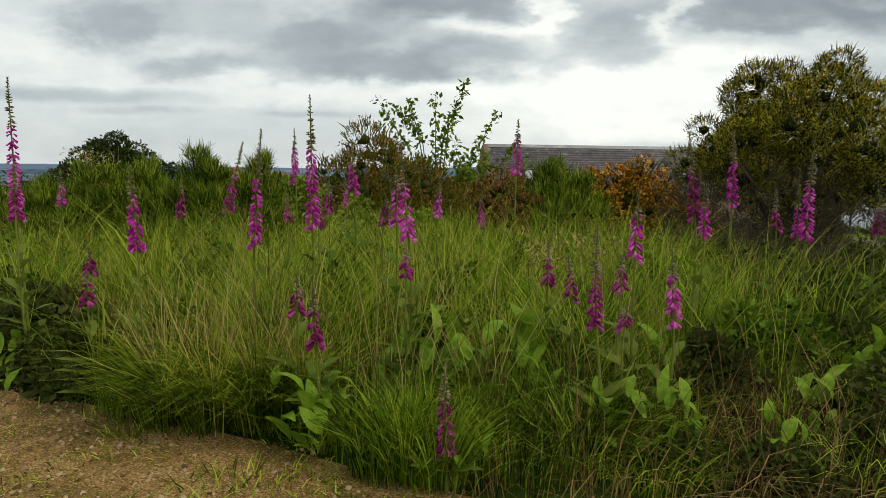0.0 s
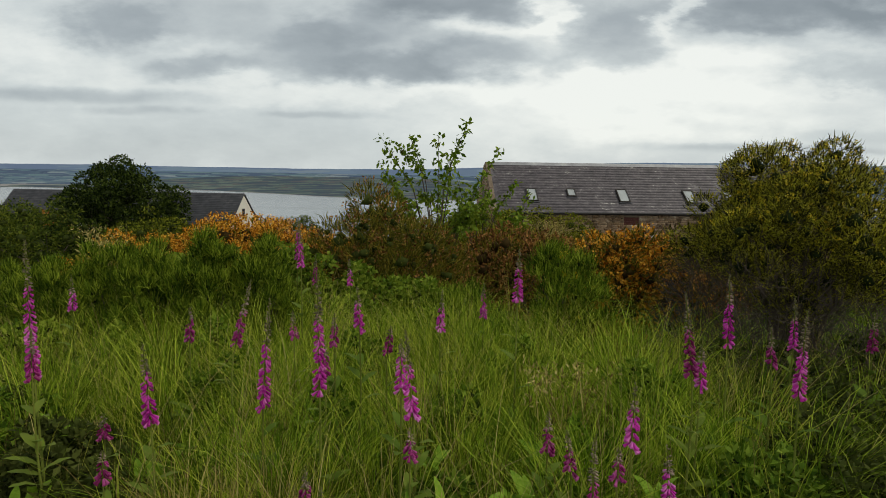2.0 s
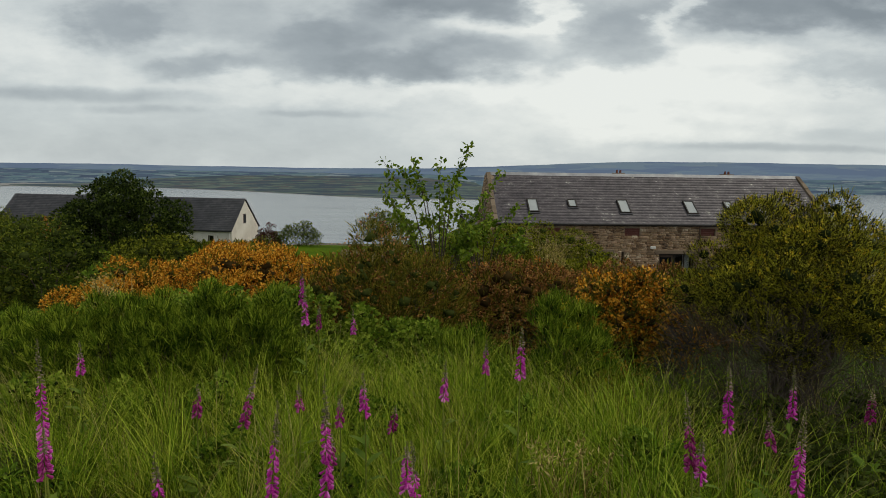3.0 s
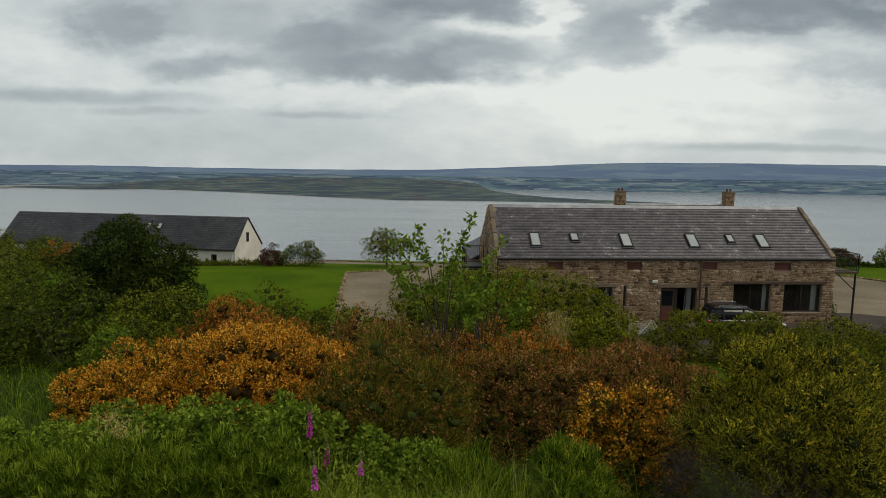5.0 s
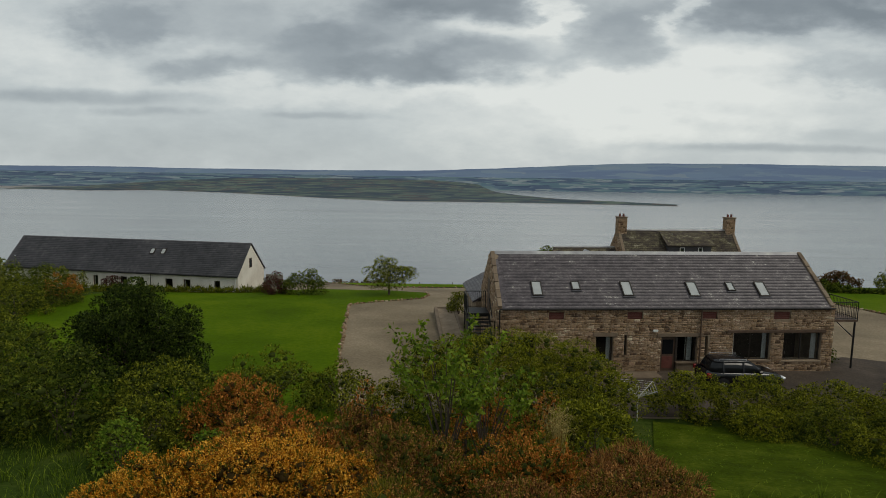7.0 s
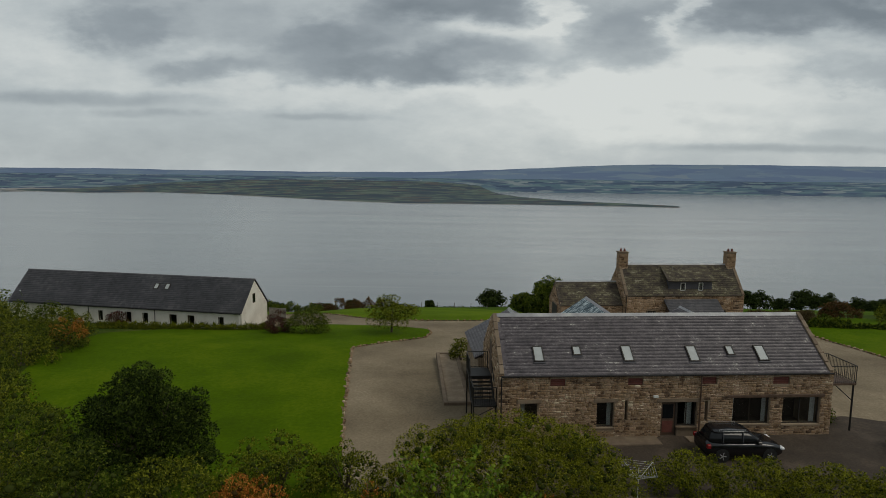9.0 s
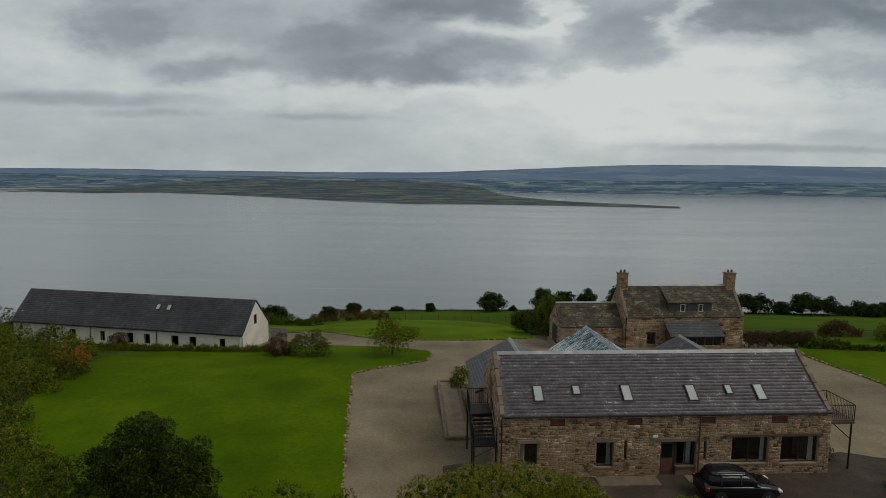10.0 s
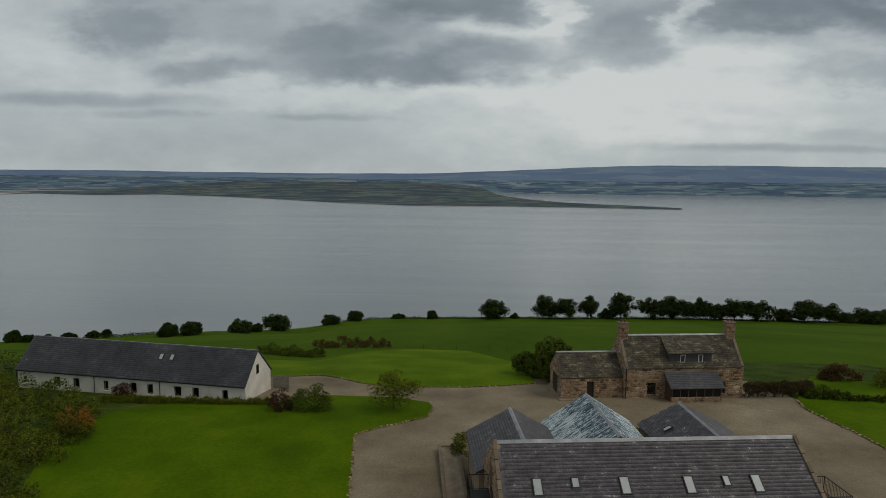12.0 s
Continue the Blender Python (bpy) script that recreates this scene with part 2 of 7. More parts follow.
M["lamp_red"] = mat("lamp_red", [(0, (0.18, 0.01, 0.01)), (1, (0.3, 0.02, 0.02))], rough=0.2, bump=0)


def glass_material(name, tint, rough=0.03):
    m = bpy.data.materials.new(name)
    m.use_nodes = True
    b = m.node_tree.nodes["Principled BSDF"]
    b.inputs["Base Color"].default_value = (*tint, 1)
    b.inputs["Roughness"].default_value = rough
    b.inputs["Transmission Weight"].default_value = 1.0
    b.inputs["IOR"].default_value = 1.45
    return m


# dark gravel; the view's falloff to its lower right is put into the colour
M["forecourt"] = mat("forecourt", [(0.0, (0.026, 0.019, 0.013)), (0.5, (0.056, 0.041, 0.029)), (1.0, (0.130, 0.098, 0.070))], scale=0.35, fine=7, fine_amount=0.4, bump=0.7, bump_scale=35, rough=0.9)
# rough grass, its own dark green lowered further to paint in lens falloff
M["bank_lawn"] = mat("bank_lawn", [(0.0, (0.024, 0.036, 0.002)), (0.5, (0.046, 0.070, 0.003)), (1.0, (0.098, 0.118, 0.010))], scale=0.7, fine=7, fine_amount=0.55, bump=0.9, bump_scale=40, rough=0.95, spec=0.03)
M["glass"] = glass_material("glass", (0.8, 0.85, 0.85))
M["car_glass"] = mat("car_glass", [(0, (0.008, 0.009, 0.01)), (1, (0.012, 0.013, 0.014))], rough=0.10, bump=0, spec=0.25)
# pale pane colour stands in for sky reflected off the roof glass
M["skylight_glass"] = mat("skylight_glass", [(0, (0.30, 0.32, 0.32)), (1, (0.42, 0.44, 0.43))], scale=1.5, rough=0.38, bump=0, spec=0.5)
M["grass_blade"] = leafy("grass_blade", (0.045, 0.085, 0.004), (0.220, 0.320, 0.014), (0.60, 0.62, 0.08), scale=3.5, island=1.3, through_light=0.4, rough=0.5, spec=0.06)
# deep under-layer and bright tufts: shaded inside and lit tops put into colour
M["grass_deep_shade"] = leafy("grass_deep_shade", (0.018, 0.036, 0.002), (0.085, 0.148, 0.006), (0.26, 0.33, 0.028), scale=3.5, island=1.3, rough=0.5, spec=0.06)
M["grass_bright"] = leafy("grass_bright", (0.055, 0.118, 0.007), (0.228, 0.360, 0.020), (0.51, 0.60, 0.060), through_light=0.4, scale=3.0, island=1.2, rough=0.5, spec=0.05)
M["grass_dry"] = leafy("grass_dry", (0.150, 0.105, 0.030), (0.380, 0.295, 0.095), (0.640, 0.525, 0.200), island=1.2)
M["grass_dead"] = leafy("grass_dead", (0.050, 0.028, 0.010), (0.150, 0.090, 0.034), (0.34, 0.225, 0.085), island=1.2, through_light=0.1)
M["dock"] = mat("dock", [(0.0, (0.075, 0.150, 0.009)), (0.5, (0.170, 0.300, 0.018)), (1.0, (0.33, 0.46, 0.045))], scale=9.0, fine=40, fine_amount=0.45, rough=0.5, bump=0.5, bump_scale=70, island=0.9, see_through=0.3, spec=0.15)
M["foxglove_leaf"] = leafy("foxglove_leaf", (0.057, 0.102, 0.012), (0.116, 0.179, 0.022), (0.215, 0.256, 0.043))
M["stem"] = leafy("stem", (0.10, 0.12, 0.020), (0.17, 0.20, 0.035), (0.26, 0.24, 0.055), through_light=0.05)
M["bell_spent"] = leafy("bell_spent", (0.16, 0.015, 0.075), (0.36, 0.035, 0.20), (0.52, 0.12, 0.33), rough=0.5, island=1.0, through_light=0.3)
M["bell"] = leafy("bell", (0.36, 0.020, 0.25), (0.64, 0.052, 0.45), (0.84, 0.28, 0.70), rough=0.45, island=0.9, through_light=0.4)
M["bud"] = leafy("bud", (0.10, 0.10, 0.05), (0.24, 0.20, 0.12), (0.42, 0.28, 0.26), through_light=0.1)
M["broom"] = leafy("broom", (0.028, 0.056, 0.004), (0.100, 0.165, 0.010), (0.330, 0.400, 0.036), island=1.2, scale=4.0, through_light=0.2)
M["broom_big"] = leafy("broom_big", (0.022, 0.021, 0.004), (0.088, 0.088, 0.008), (0.40, 0.38, 0.028), island=1.3, scale=4.0, through_light=0.12)
M["broom_flower"] = leafy("broom_flower", (0.36, 0.24, 0.01), (0.58, 0.43, 0.02), (0.75, 0.62, 0.06), through_light=0.25)
M["gorse"] = leafy("gorse", (0.045, 0.048, 0.006), (0.110, 0.108, 0.012), (0.245, 0.195, 0.024), island=1.1, scale=2.5)
M["gorse_brown"] = leafy("gorse_brown", (0.080, 0.034, 0.012), (0.230, 0.098, 0.030), (0.46, 0.24, 0.070), island=1.2, scale=2.0)
M["gorse_flower"] = leafy("gorse_flower", (0.20, 0.060, 0.006), (0.60, 0.245, 0.014), (0.92, 0.52, 0.070), through_light=0.25, scale=0.8, island=1.2)
M["gorse_rust"] = leafy("gorse_rust", (0.20, 0.058, 0.012), (0.42, 0.135, 0.022), (0.64, 0.29, 0.055), through_light=0.2, island=1.2)
M["raspberry"] = leafy("raspberry", (0.055, 0.100, 0.008), (0.150, 0.230, 0.018), (0.320, 0.390, 0.048), island=1.1)
M["willow"] = leafy("willow", (0.042, 0.050, 0.004), (0.130, 0.146, 0.008), (0.310, 0.310, 0.022), island=1.2, scale=2.0)
M["dark_tree"] = leafy("dark_tree", (0.010, 0.018, 0.003), (0.030, 0.050, 0.008), (0.085, 0.115, 0.018), island=1.2, scale=1.8)
M["shrub"] = leafy("shrub", (0.034, 0.045, 0.004), (0.096, 0.116, 0.009), (0.235, 0.245, 0.022), island=1.2, scale=2.0)
M["sapling"] = leafy("sapling", (0.066, 0.120, 0.010), (0.132, 0.207, 0.017), (0.237, 0.304, 0.031))
M["hedge"] = leafy("hedge", (0.022, 0.038, 0.005), (0.066, 0.094, 0.010), (0.155, 0.180, 0.020), island=1.1)
M["russet"] = leafy("russet", (0.040, 0.024, 0.010), (0.090, 0.050, 0.020), (0.17, 0.10, 0.035))
M["russet_dark"] = leafy("russet_dark", (0.040, 0.030, 0.014), (0.085, 0.062, 0.028), (0.15, 0.11, 0.05))
M["copper"] = leafy("copper", (0.03, 0.012, 0.01), (0.07, 0.025, 0.02), (0.12, 0.05, 0.035))
# inner twig lumps: shade between the leaves is put into their dark colour
M["twig_shade"] = mat("twig_shade", [(0, (0.020, 0.028, 0.007)), (1, (0.060, 0.075, 0.016))], scale=8, rough=0.95, bump=0, spec=0.02)
M["nettle"] = leafy("nettle", (0.040, 0.080, 0.006), (0.105, 0.180, 0.014), (0.23, 0.32, 0.035), island=1.1)
M["bramble"] = leafy("bramble", (0.030, 0.035, 0.008), (0.060, 0.080, 0.016), (0.12, 0.14, 0.03))
# brown and near-black cores, carrying a crown's inner shade in the colour
M["twig_shade_brown"] = mat("twig_shade_brown", [(0, (0.022, 0.016, 0.006)), (1, (0.060, 0.038, 0.012))], scale=8, rough=0.95, bump=0, spec=0.02)
M["twig_shade_dark"] = mat("twig_shade_dark", [(0, (0.008, 0.012, 0.004)), (1, (0.024, 0.034, 0.010))], scale=8, rough=0.95, bump=0, spec=0.02)
M["far_leaf"] = leafy("far_leaf", (0.015, 0.026, 0.006), (0.034, 0.052, 0.011), (0.067, 0.090, 0.019), scale=0.2)


# ---- mesh helpers ----
rng = np.random.default_rng(7)


def mesh_of(name, verts, faces, material):
    """A mesh from arrays of vertices and of equal-sided faces."""
    me = bpy.data.meshes.new(name)
    v, f = np.asarray(verts, np.float32), np.asarray(faces, np.int32)
    me.vertices.add(len(v))
    me.vertices.foreach_set("co", v.ravel())
    me.loops.add(f.size)
    me.loops.foreach_set("vertex_index", f.ravel())
    me.polygons.add(len(f))
    me.polygons.foreach_set("loop_start", np.arange(len(f), dtype=np.int32) * f.shape[1])
    me.materials.append(material)
    me.update(calc_edges=True)
    return me


def from_bm(bm, name, material, smooth=False):
    me = bpy.data.meshes.new(name)
    bm.normal_update()
    bm.to_mesh(me)
    bm.free()
    if smooth:
        me.polygons.foreach_set("use_smooth", np.ones(len(me.polygons), bool))
    me.materials.append(material)
    return me


def part(name, bm, material, parent, label="", smooth=False, at=None):
    """Links a bmesh (or a ready mesh) as one mesh object under a thing or a part."""
    me = bm if isinstance(bm, bpy.types.Mesh) else from_bm(bm, name, material, smooth)
    ob = new(name, me)
    ob.parent = parent
    if at is not None:
        ob.matrix_basis = at
    if label:
        ob["label"] = label
    return ob


def thing(name, at, label, category, group="", kind=""):
    ob = new(name)
    ob.matrix_world = at
    return tagged(ob, label, category, group, kind)


def box(bm, x0, x1, y0, y1, z0, z1, bevel=0.0):
    vs = [bm.verts.new((x, y, z)) for z in (z0, z1) for y in (y0, y1) for x in (x0, x1)]
    fs = [bm.faces.new([vs[i] for i in q]) for q in ((0, 2, 3, 1), (4, 5, 7, 6), (0, 1, 5, 4), (2, 6, 7, 3), (0, 4, 6, 2), (1, 3, 7, 5))]
    if bevel:
        bmesh.ops.bevel(bm, geom=list({e for f in fs for e in f.edges}), offset=bevel, segments=1, affect="EDGES")
    return bm


def boxed(*a, bevel=0.0):
    return box(bmesh.new(), *a, bevel=bevel)


def tube(bm, a, b, r0, r1, n=6):
    """A tapered rod between two points."""
    a, b = Vector(a), Vector(b)
    q = (b - a).to_track_quat("Z", "Y").to_matrix()
    rings = []
    for p, r in ((a, r0), (b, r1)):
        rings.append([bm.verts.new(p + q @ Vector((r * math.cos(k * math.tau / n), r * math.sin(k * math.tau / n), 0))) for k in range(n)])
    for k in range(n):
        bm.faces.new((rings[0][k], rings[0][(k + 1) % n], rings[1][(k + 1) % n], rings[1][k]))
    bm.faces.new(rings[0][::-1])
    bm.faces.new(rings[1])
    return bm


def prism(bm, outline, y0, y1, axis="x"):
    """Extrudes an outline of (x, z) from y0 to y1, or, with axis y, of (y, z) from x0 to x1."""
    put = (lambda p, k: (p[0], k, p[1])) if axis == "x" else (lambda p, k: (k, p[0], p[1]))
    a = [bm.verts.new(put(p, y0)) for p in outline]
    b = [bm.verts.new(put(p, y1)) for p in outline]
    bm.faces.new(a)
    bm.faces.new(b[::-1])
    n = len(a)
    for k in range(n):
        bm.faces.new((a[k], b[k], b[(k + 1) % n], a[(k + 1) % n]))
    bmesh.ops.recalc_face_normals(bm, faces=bm.faces)
    return bm


# ---- ground ----
def smooth(a, b, v):
    t = np.clip((v - a) / (b - a), 0, 1)
    return t * t * (3 - 2 * t)


SEA = -108.0


def height(x, y):
    """The lie of the land: a hilltop, a bank down to the terrace of the steading, then fields falling to the shore."""
    x, y = np.asarray(x, float), np.asarray(y, float)
    z = 0.02 - 3.52 * smooth(5.0, 31.0, y) + np.interp(y, [31, 42, 53, 60, 66, 74], [0, -0.1, -0.5, -1.1, -1.7, -2.5])
    z = z + 0.45 * smooth(5, 20, x) * smooth(58, 66, y) - 0.3 * smooth(-16, -26, x) * smooth(56, 63, y)
    slope = np.where(y > 1, x / np.maximum(y, 1), 0)
    s = smooth(-0.05, -0.52, slope)
    edge = 450 - 130 * s
    low = -86.5 + 19.5 * s - 12 * smooth(-0.5, -0.8, slope)
    low = low - np.interp(slope, [-0.77, -0.59, -0.40, -0.32, -0.26, -0.20, -0.06, 0.17, 0.31, 0.68], [-1.3, 3.1, 3.0, 6.1, 8.4, 5.2, 4.8, 3.5, 2.2, 3.1])
    a = np.clip((y - 74) / (edge - 74), 0, 1)
    z = z + (low + 6.0) * (a ** 1.06)
    z = z + (SEA - 6 - low) * smooth(0, 120, y - edge)
    z = z + 0.03 * np.sin(x * 1.7 + np.sin(y * 0.9)) * np.sin(y * 1.3) * smooth(1.5, 4, y) * (y < 40)
    far = np.hypot(x, y - 40) > 1500
    return np.where(far, SEA - 6, z)


def grid_sheet(xs, ys, lift=0.0):
    X, Y = np.meshgrid(xs, ys)
    V = np.stack([X, Y, height(X, Y) + lift], -1).reshape(-1, 3)
    nx, ny = len(xs), len(ys)
    i = (np.arange(ny - 1)[:, None] * nx + np.arange(nx - 1)[None]).ravel()
    return V, np.stack([i, i + 1, i + 1 + nx, i + nx], -1)


def spaced(*runs):
    return np.unique(np.concatenate([np.arange(a, b, d) for a, b, d in runs]))


V, Fc = grid_sheet(spaced((-4900, -600, 300), (-600, -100, 25), (-100, -40, 3), (-40, 45, 1.0), (45, 120, 3), (120, 700, 25), (700, 4901, 300)),
                   spaced((-300, -20, 40), (-20, 12, 0.6), (12, 40, 0.9), (40, 80, 1.2), (80, 560, 8), (560, 800, 40), (800, 4901, 400)))
ground = new("ground", mesh_of("ground", V, Fc, M["rough_grass"]))
ground.data.polygons.foreach_set("use_smooth", np.ones(len(Fc), bool))
ground.data.materials.append(M["field"])
mid = V[Fc].mean(1)
ground.data.polygons.foreach_set("material_index", (mid[:, 1] > 92 + 6 * np.sin(mid[:, 0] * 0.05)).astype(np.int32))
tagged(ground, "rough green grassland falling from a hilltop to the shore", "ground", kind="structure")


def along(points, n):
    p = np.array(points, float)
    d = np.r_[0, np.cumsum(np.hypot(*np.diff(p, axis=0).T))]
    q = np.linspace(0, d[-1], n)
    out = np.stack([np.interp(q, d, p[:, k]) for k in (0, 1)], -1)
    for _ in range(2):
        out[1:-1] = (out[:-2] + 2 * out[1:-1] + out[2:]) / 4
    return out


def ribbon(name, left, right, lift, material, label, n=90, m=40, category="ground"):
    """A sheet of ground between two border lines, lying on the land."""
    L, R = along(left, n), along(right, n)
    t = np.linspace(0, 1, m)[None, :, None]
    P = L[:, None] * (1 - t) + R[:, None] * t
    V = np.concatenate([P, (height(P[..., 0], P[..., 1]) + lift)[..., None]], -1).reshape(-1, 3)
    i = (np.arange(n - 1)[:, None] * m + np.arange(m - 1)[None]).ravel()
    ob = new(name, mesh_of(name, V, np.stack([i, i + 1, i + 1 + m, i + m], -1), material))
    ob.data.polygons.foreach_set("use_smooth", np.ones((n - 1) * (m - 1), bool))
    return tagged(ob, label, category, kind="structure")


LAWN_L = [(-22, 25), (-25, 31), (-32, 41), (-34.4, 47), (-35.2, 54), (-35.3, 58.2), (-31, 62.2), (-21.5, 62.8), (-15, 65.7), (-7.4, 65.4)]
LAWN_R = [(-5.0, 25), (-6.5, 32), (-7.7, 39), (-8.7, 46), (-9.7, 52.8), (-8.3, 54.4), (-5.3, 56.9), (-3.5, 58.4), (-3.0, 61.2), (-3.5, 63.6)]
NORTH = [(-25, 75.3), (-18.2, 76.0), (-12.2, 71.6), (-8.5, 70.0), (0.8, 70.6), (8.8, 72.8)]
EAST = [(36.6, 66), (35.9, 63.2), (37.0, 57.8), (37.0, 52), (38.5, 44), (42, 34)]
ribbon("driveway", [(-12, 27), (-12, 40), (-14, 55), (-24, 62.5), (-26, 77)], [(38, 27), (38.5, 42), (38, 52), (37.5, 60), (36, 75)], 0.03,
       M["gravel"], "pale brown gravel drive and yard round the steading", n=90, m=60, category="driveway")
ribbon("lawn", LAWN_L, LAWN_R, 0.10, M["lawn"], "mown green lawn sloping down beside the drive", n=120, category="lawn")
ribbon("lawn", NORTH, [(-33, 98), (-23.6, 96), (-18.6, 109), (-10.9, 115), (1.2, 112), (9.0, 90)], 0.12, M["lawn_pale"], "lighter yellow-green lawn beyond the drive", category="lawn")
ribbon("lawn", EAST, [(46, 80), (52, 75), (60, 70), (62, 60), (64, 50), (68, 36)], 0.12, M["lawn"], "mown green lawn beside the gravel yard", category="lawn")
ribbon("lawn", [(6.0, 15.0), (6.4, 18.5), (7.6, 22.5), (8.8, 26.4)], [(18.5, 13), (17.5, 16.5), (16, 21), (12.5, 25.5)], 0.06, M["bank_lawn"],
       "darker rough-mown grass below the bank, corner falloff in its colour", category="lawn")
# sheet spread east to carry that painted falloff across the yard
ribbon("forecourt", [(5.2, 27.2), (5.6, 30.0), (5.4, 32.2), (5.6, 33.9)], [(40.0, 27.0), (39.0, 31.0), (35.0, 35.2), (24.4, 38.2)], 0.055, M["forecourt"],
       "dark gravel before the barn, corner falloff in its colour")
ribbon("footpath", [(-40, -9), (-40, -3), (-40, 4), (-40, 11), (-40, 18.0)], [(30, -26), (12, -8), (3.2, 1.2), (0.3, 2.3), (-0.7, 2.78)], 0.014, M["path"],
       "brown stony gravel path with loose stones and weeds", n=80, m=160, category="path")


# ---- sea and far shore ----
def sea_material():
    m = bpy.data.materials.new("sea")
    m.use_nodes = True
    t = m.node_tree
    b = t.nodes["Principled BSDF"]
    add = node_maker(t)
    co = add("ShaderNodeNewGeometry").outputs["Position"]
    wide = add("ShaderNodeTexNoise", {"Vector": add("ShaderNodeMapping", {0: co, 3: (0.0012, 0.010, 1)}).outputs[0], "Scale": 1.0, "Detail": 4.0}).outputs[0]
    col = ramp_node(add, wide, [(0.3, (0.170, 0.187, 0.196)), (0.7, (0.215, 0.232, 0.240))])
    # sparse pale streaks, stretched across the water
    lines = add("ShaderNodeTexNoise", {"Vector": add("ShaderNodeMapping", {0: co, 3: (0.0016, 0.045, 1)}).outputs[0], "Scale": 1.0, "Detail": 3.0}).outputs[0]
    pale_streaks = ramp_node(add, lines, [(0.62, (0, 0, 0)), (0.76, (0.16, 0.16, 0.16))])
    col = add("ShaderNodeMix", {0: pale_streaks, 6: col, 7: (0.62, 0.64, 0.64, 1)}, data_type="RGBA").outputs[2]
    t.links.new(col, b.inputs["Base Color"])
    ro = math_node(add, "MULTIPLY_ADD", wide, 0.14, 0.15)
    t.links.new(ro, b.inputs["Roughness"])
    chop = add("ShaderNodeTexNoise", {"Vector": add("ShaderNodeMapping", {0: co, 3: (0.05, 0.12, 1)}).outputs[0], "Scale": 1.0, "Detail": 5.0, "Roughness": 0.6}).outputs[0]
    t.links.new(add("ShaderNodeBump", {"Strength": 0.085, "Distance": 3.0, "Height": chop}).outputs[0], b.inputs["Normal"])
    return m


V, Fc = grid_sheet(np.linspace(-4900, 4900, 30), np.linspace(380, 4890, 20))
V[:, 2] = SEA
tagged(new("water", mesh_of("water", V, Fc, sea_material())), "calm grey sea of a wide firth under cloud", "sea", kind="structure")


def land_material(name, stops, stretch, patch, wood):
    """Far country: strips of field, dark woods and villages' pale specks."""
    m = bpy.data.materials.new(name)
    m.use_nodes = True
    t = m.node_tree
    b = t.nodes["Principled BSDF"]
    b.inputs["Roughness"].default_value = 0.95
    b.inputs["Specular IOR Level"].default_value = 0.1
    add = node_maker(t)
    co = add("ShaderNodeNewGeometry").outputs["Position"]
    mp = add("ShaderNodeMapping", {0: co, 3: stretch}).outputs[0]
    cells = add("ShaderNodeTexVoronoi", {"Vector": mp, "Scale": 1.0, "Randomness": 0.9}, distance="CHEBYCHEV")
    tone = add("ShaderNodeSeparateColor", {0: cells.outputs["Color"]}).outputs[0]
    fields = ramp_node(add, tone, stops, "CONSTANT")
    woods = add("ShaderNodeTexNoise", {"Vector": add("ShaderNodeMapping", {0: co, 3: patch}).outputs[0], "Scale": 1.0, "Detail": 5.0, "Roughness": 0.6}).outputs[0]
    where = ramp_node(add, woods, [(0.50, (0, 0, 0)), (0.56, (1, 1, 1))])
    col = add("ShaderNodeMix", {0: where, 6: fields, 7: (*wood, 1)}, data_type="RGBA").outputs[2]
    t.links.new(col, b.inputs["Base Color"])
    return m


def far_land(name, near, far, low, high, material, label, n=160, m=14, rise=1.0, bumps=6.0, seed=0):
    """Country beyond the water, from its shoreline to its skyline."""
    N, Fa = along(near, n), along(far, n)
    t = np.linspace(0, 1, m)[None, :, None]
    P = N[:, None] * (1 - t) + Fa[:, None] * t
    up = np.interp(np.linspace(0, 1, n), np.linspace(0, 1, len(high)), high)
    k = t[..., 0] ** rise
    ph = seed * 1.7
    wob = np.sin(P[..., 0] * 0.0065 + ph) * 0.5 + np.sin(P[..., 0] * 0.017 + P[..., 1] * 0.004 + ph * 2) * 0.3 + np.sin(P[..., 0] * 0.041 + ph * 3) * 0.2
    Z = low + (up[:, None] - low) * k + bumps * wob * np.sin(np.pi * np.minimum(t[..., 0], 0.97)) + bumps * 0.35 * wob * (t[..., 0] > 0.9)
    V = np.concatenate([P, Z[..., None]], -1).reshape(-1, 3)
    i = (np.arange(n - 1)[:, None] * m + np.arange(m - 1)[None]).ravel()
    ob = new(name, mesh_of(name, V, np.stack([i, i + 1, i + 1 + m, i + m], -1), material))
    ob.data.polygons.foreach_set("use_smooth", np.ones((n - 1) * (m - 1), bool))
    return tagged(ob, label, "far land", kind="structure")


# distance haze is put into these field, hill and headland colours as blue
HAZY_FIELD_STOPS = [(0.0, (0.084, 0.139, 0.175)), (0.2, (0.115, 0.177, 0.197)), (0.4, (0.050, 0.075, 0.127)), (0.55, (0.150, 0.205, 0.222)),
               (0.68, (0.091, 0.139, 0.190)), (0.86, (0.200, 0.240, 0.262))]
HAZY_HILL_STOPS = [(0.0, (0.136, 0.188, 0.270)), (0.3, (0.159, 0.216, 0.283)), (0.6, (0.143, 0.199, 0.283)), (0.85, (0.176, 0.227, 0.283))]
M["far_fields"] = land_material("far_fields", HAZY_FIELD_STOPS, (0.0085, 0.026, 0), (0.0030, 0.012, 0), (0.066, 0.096, 0.150))
M["far_hills"] = land_material("far_hills", HAZY_HILL_STOPS, (0.005, 0.016, 0), (0.0014, 0.009, 0), (0.122, 0.168, 0.262))
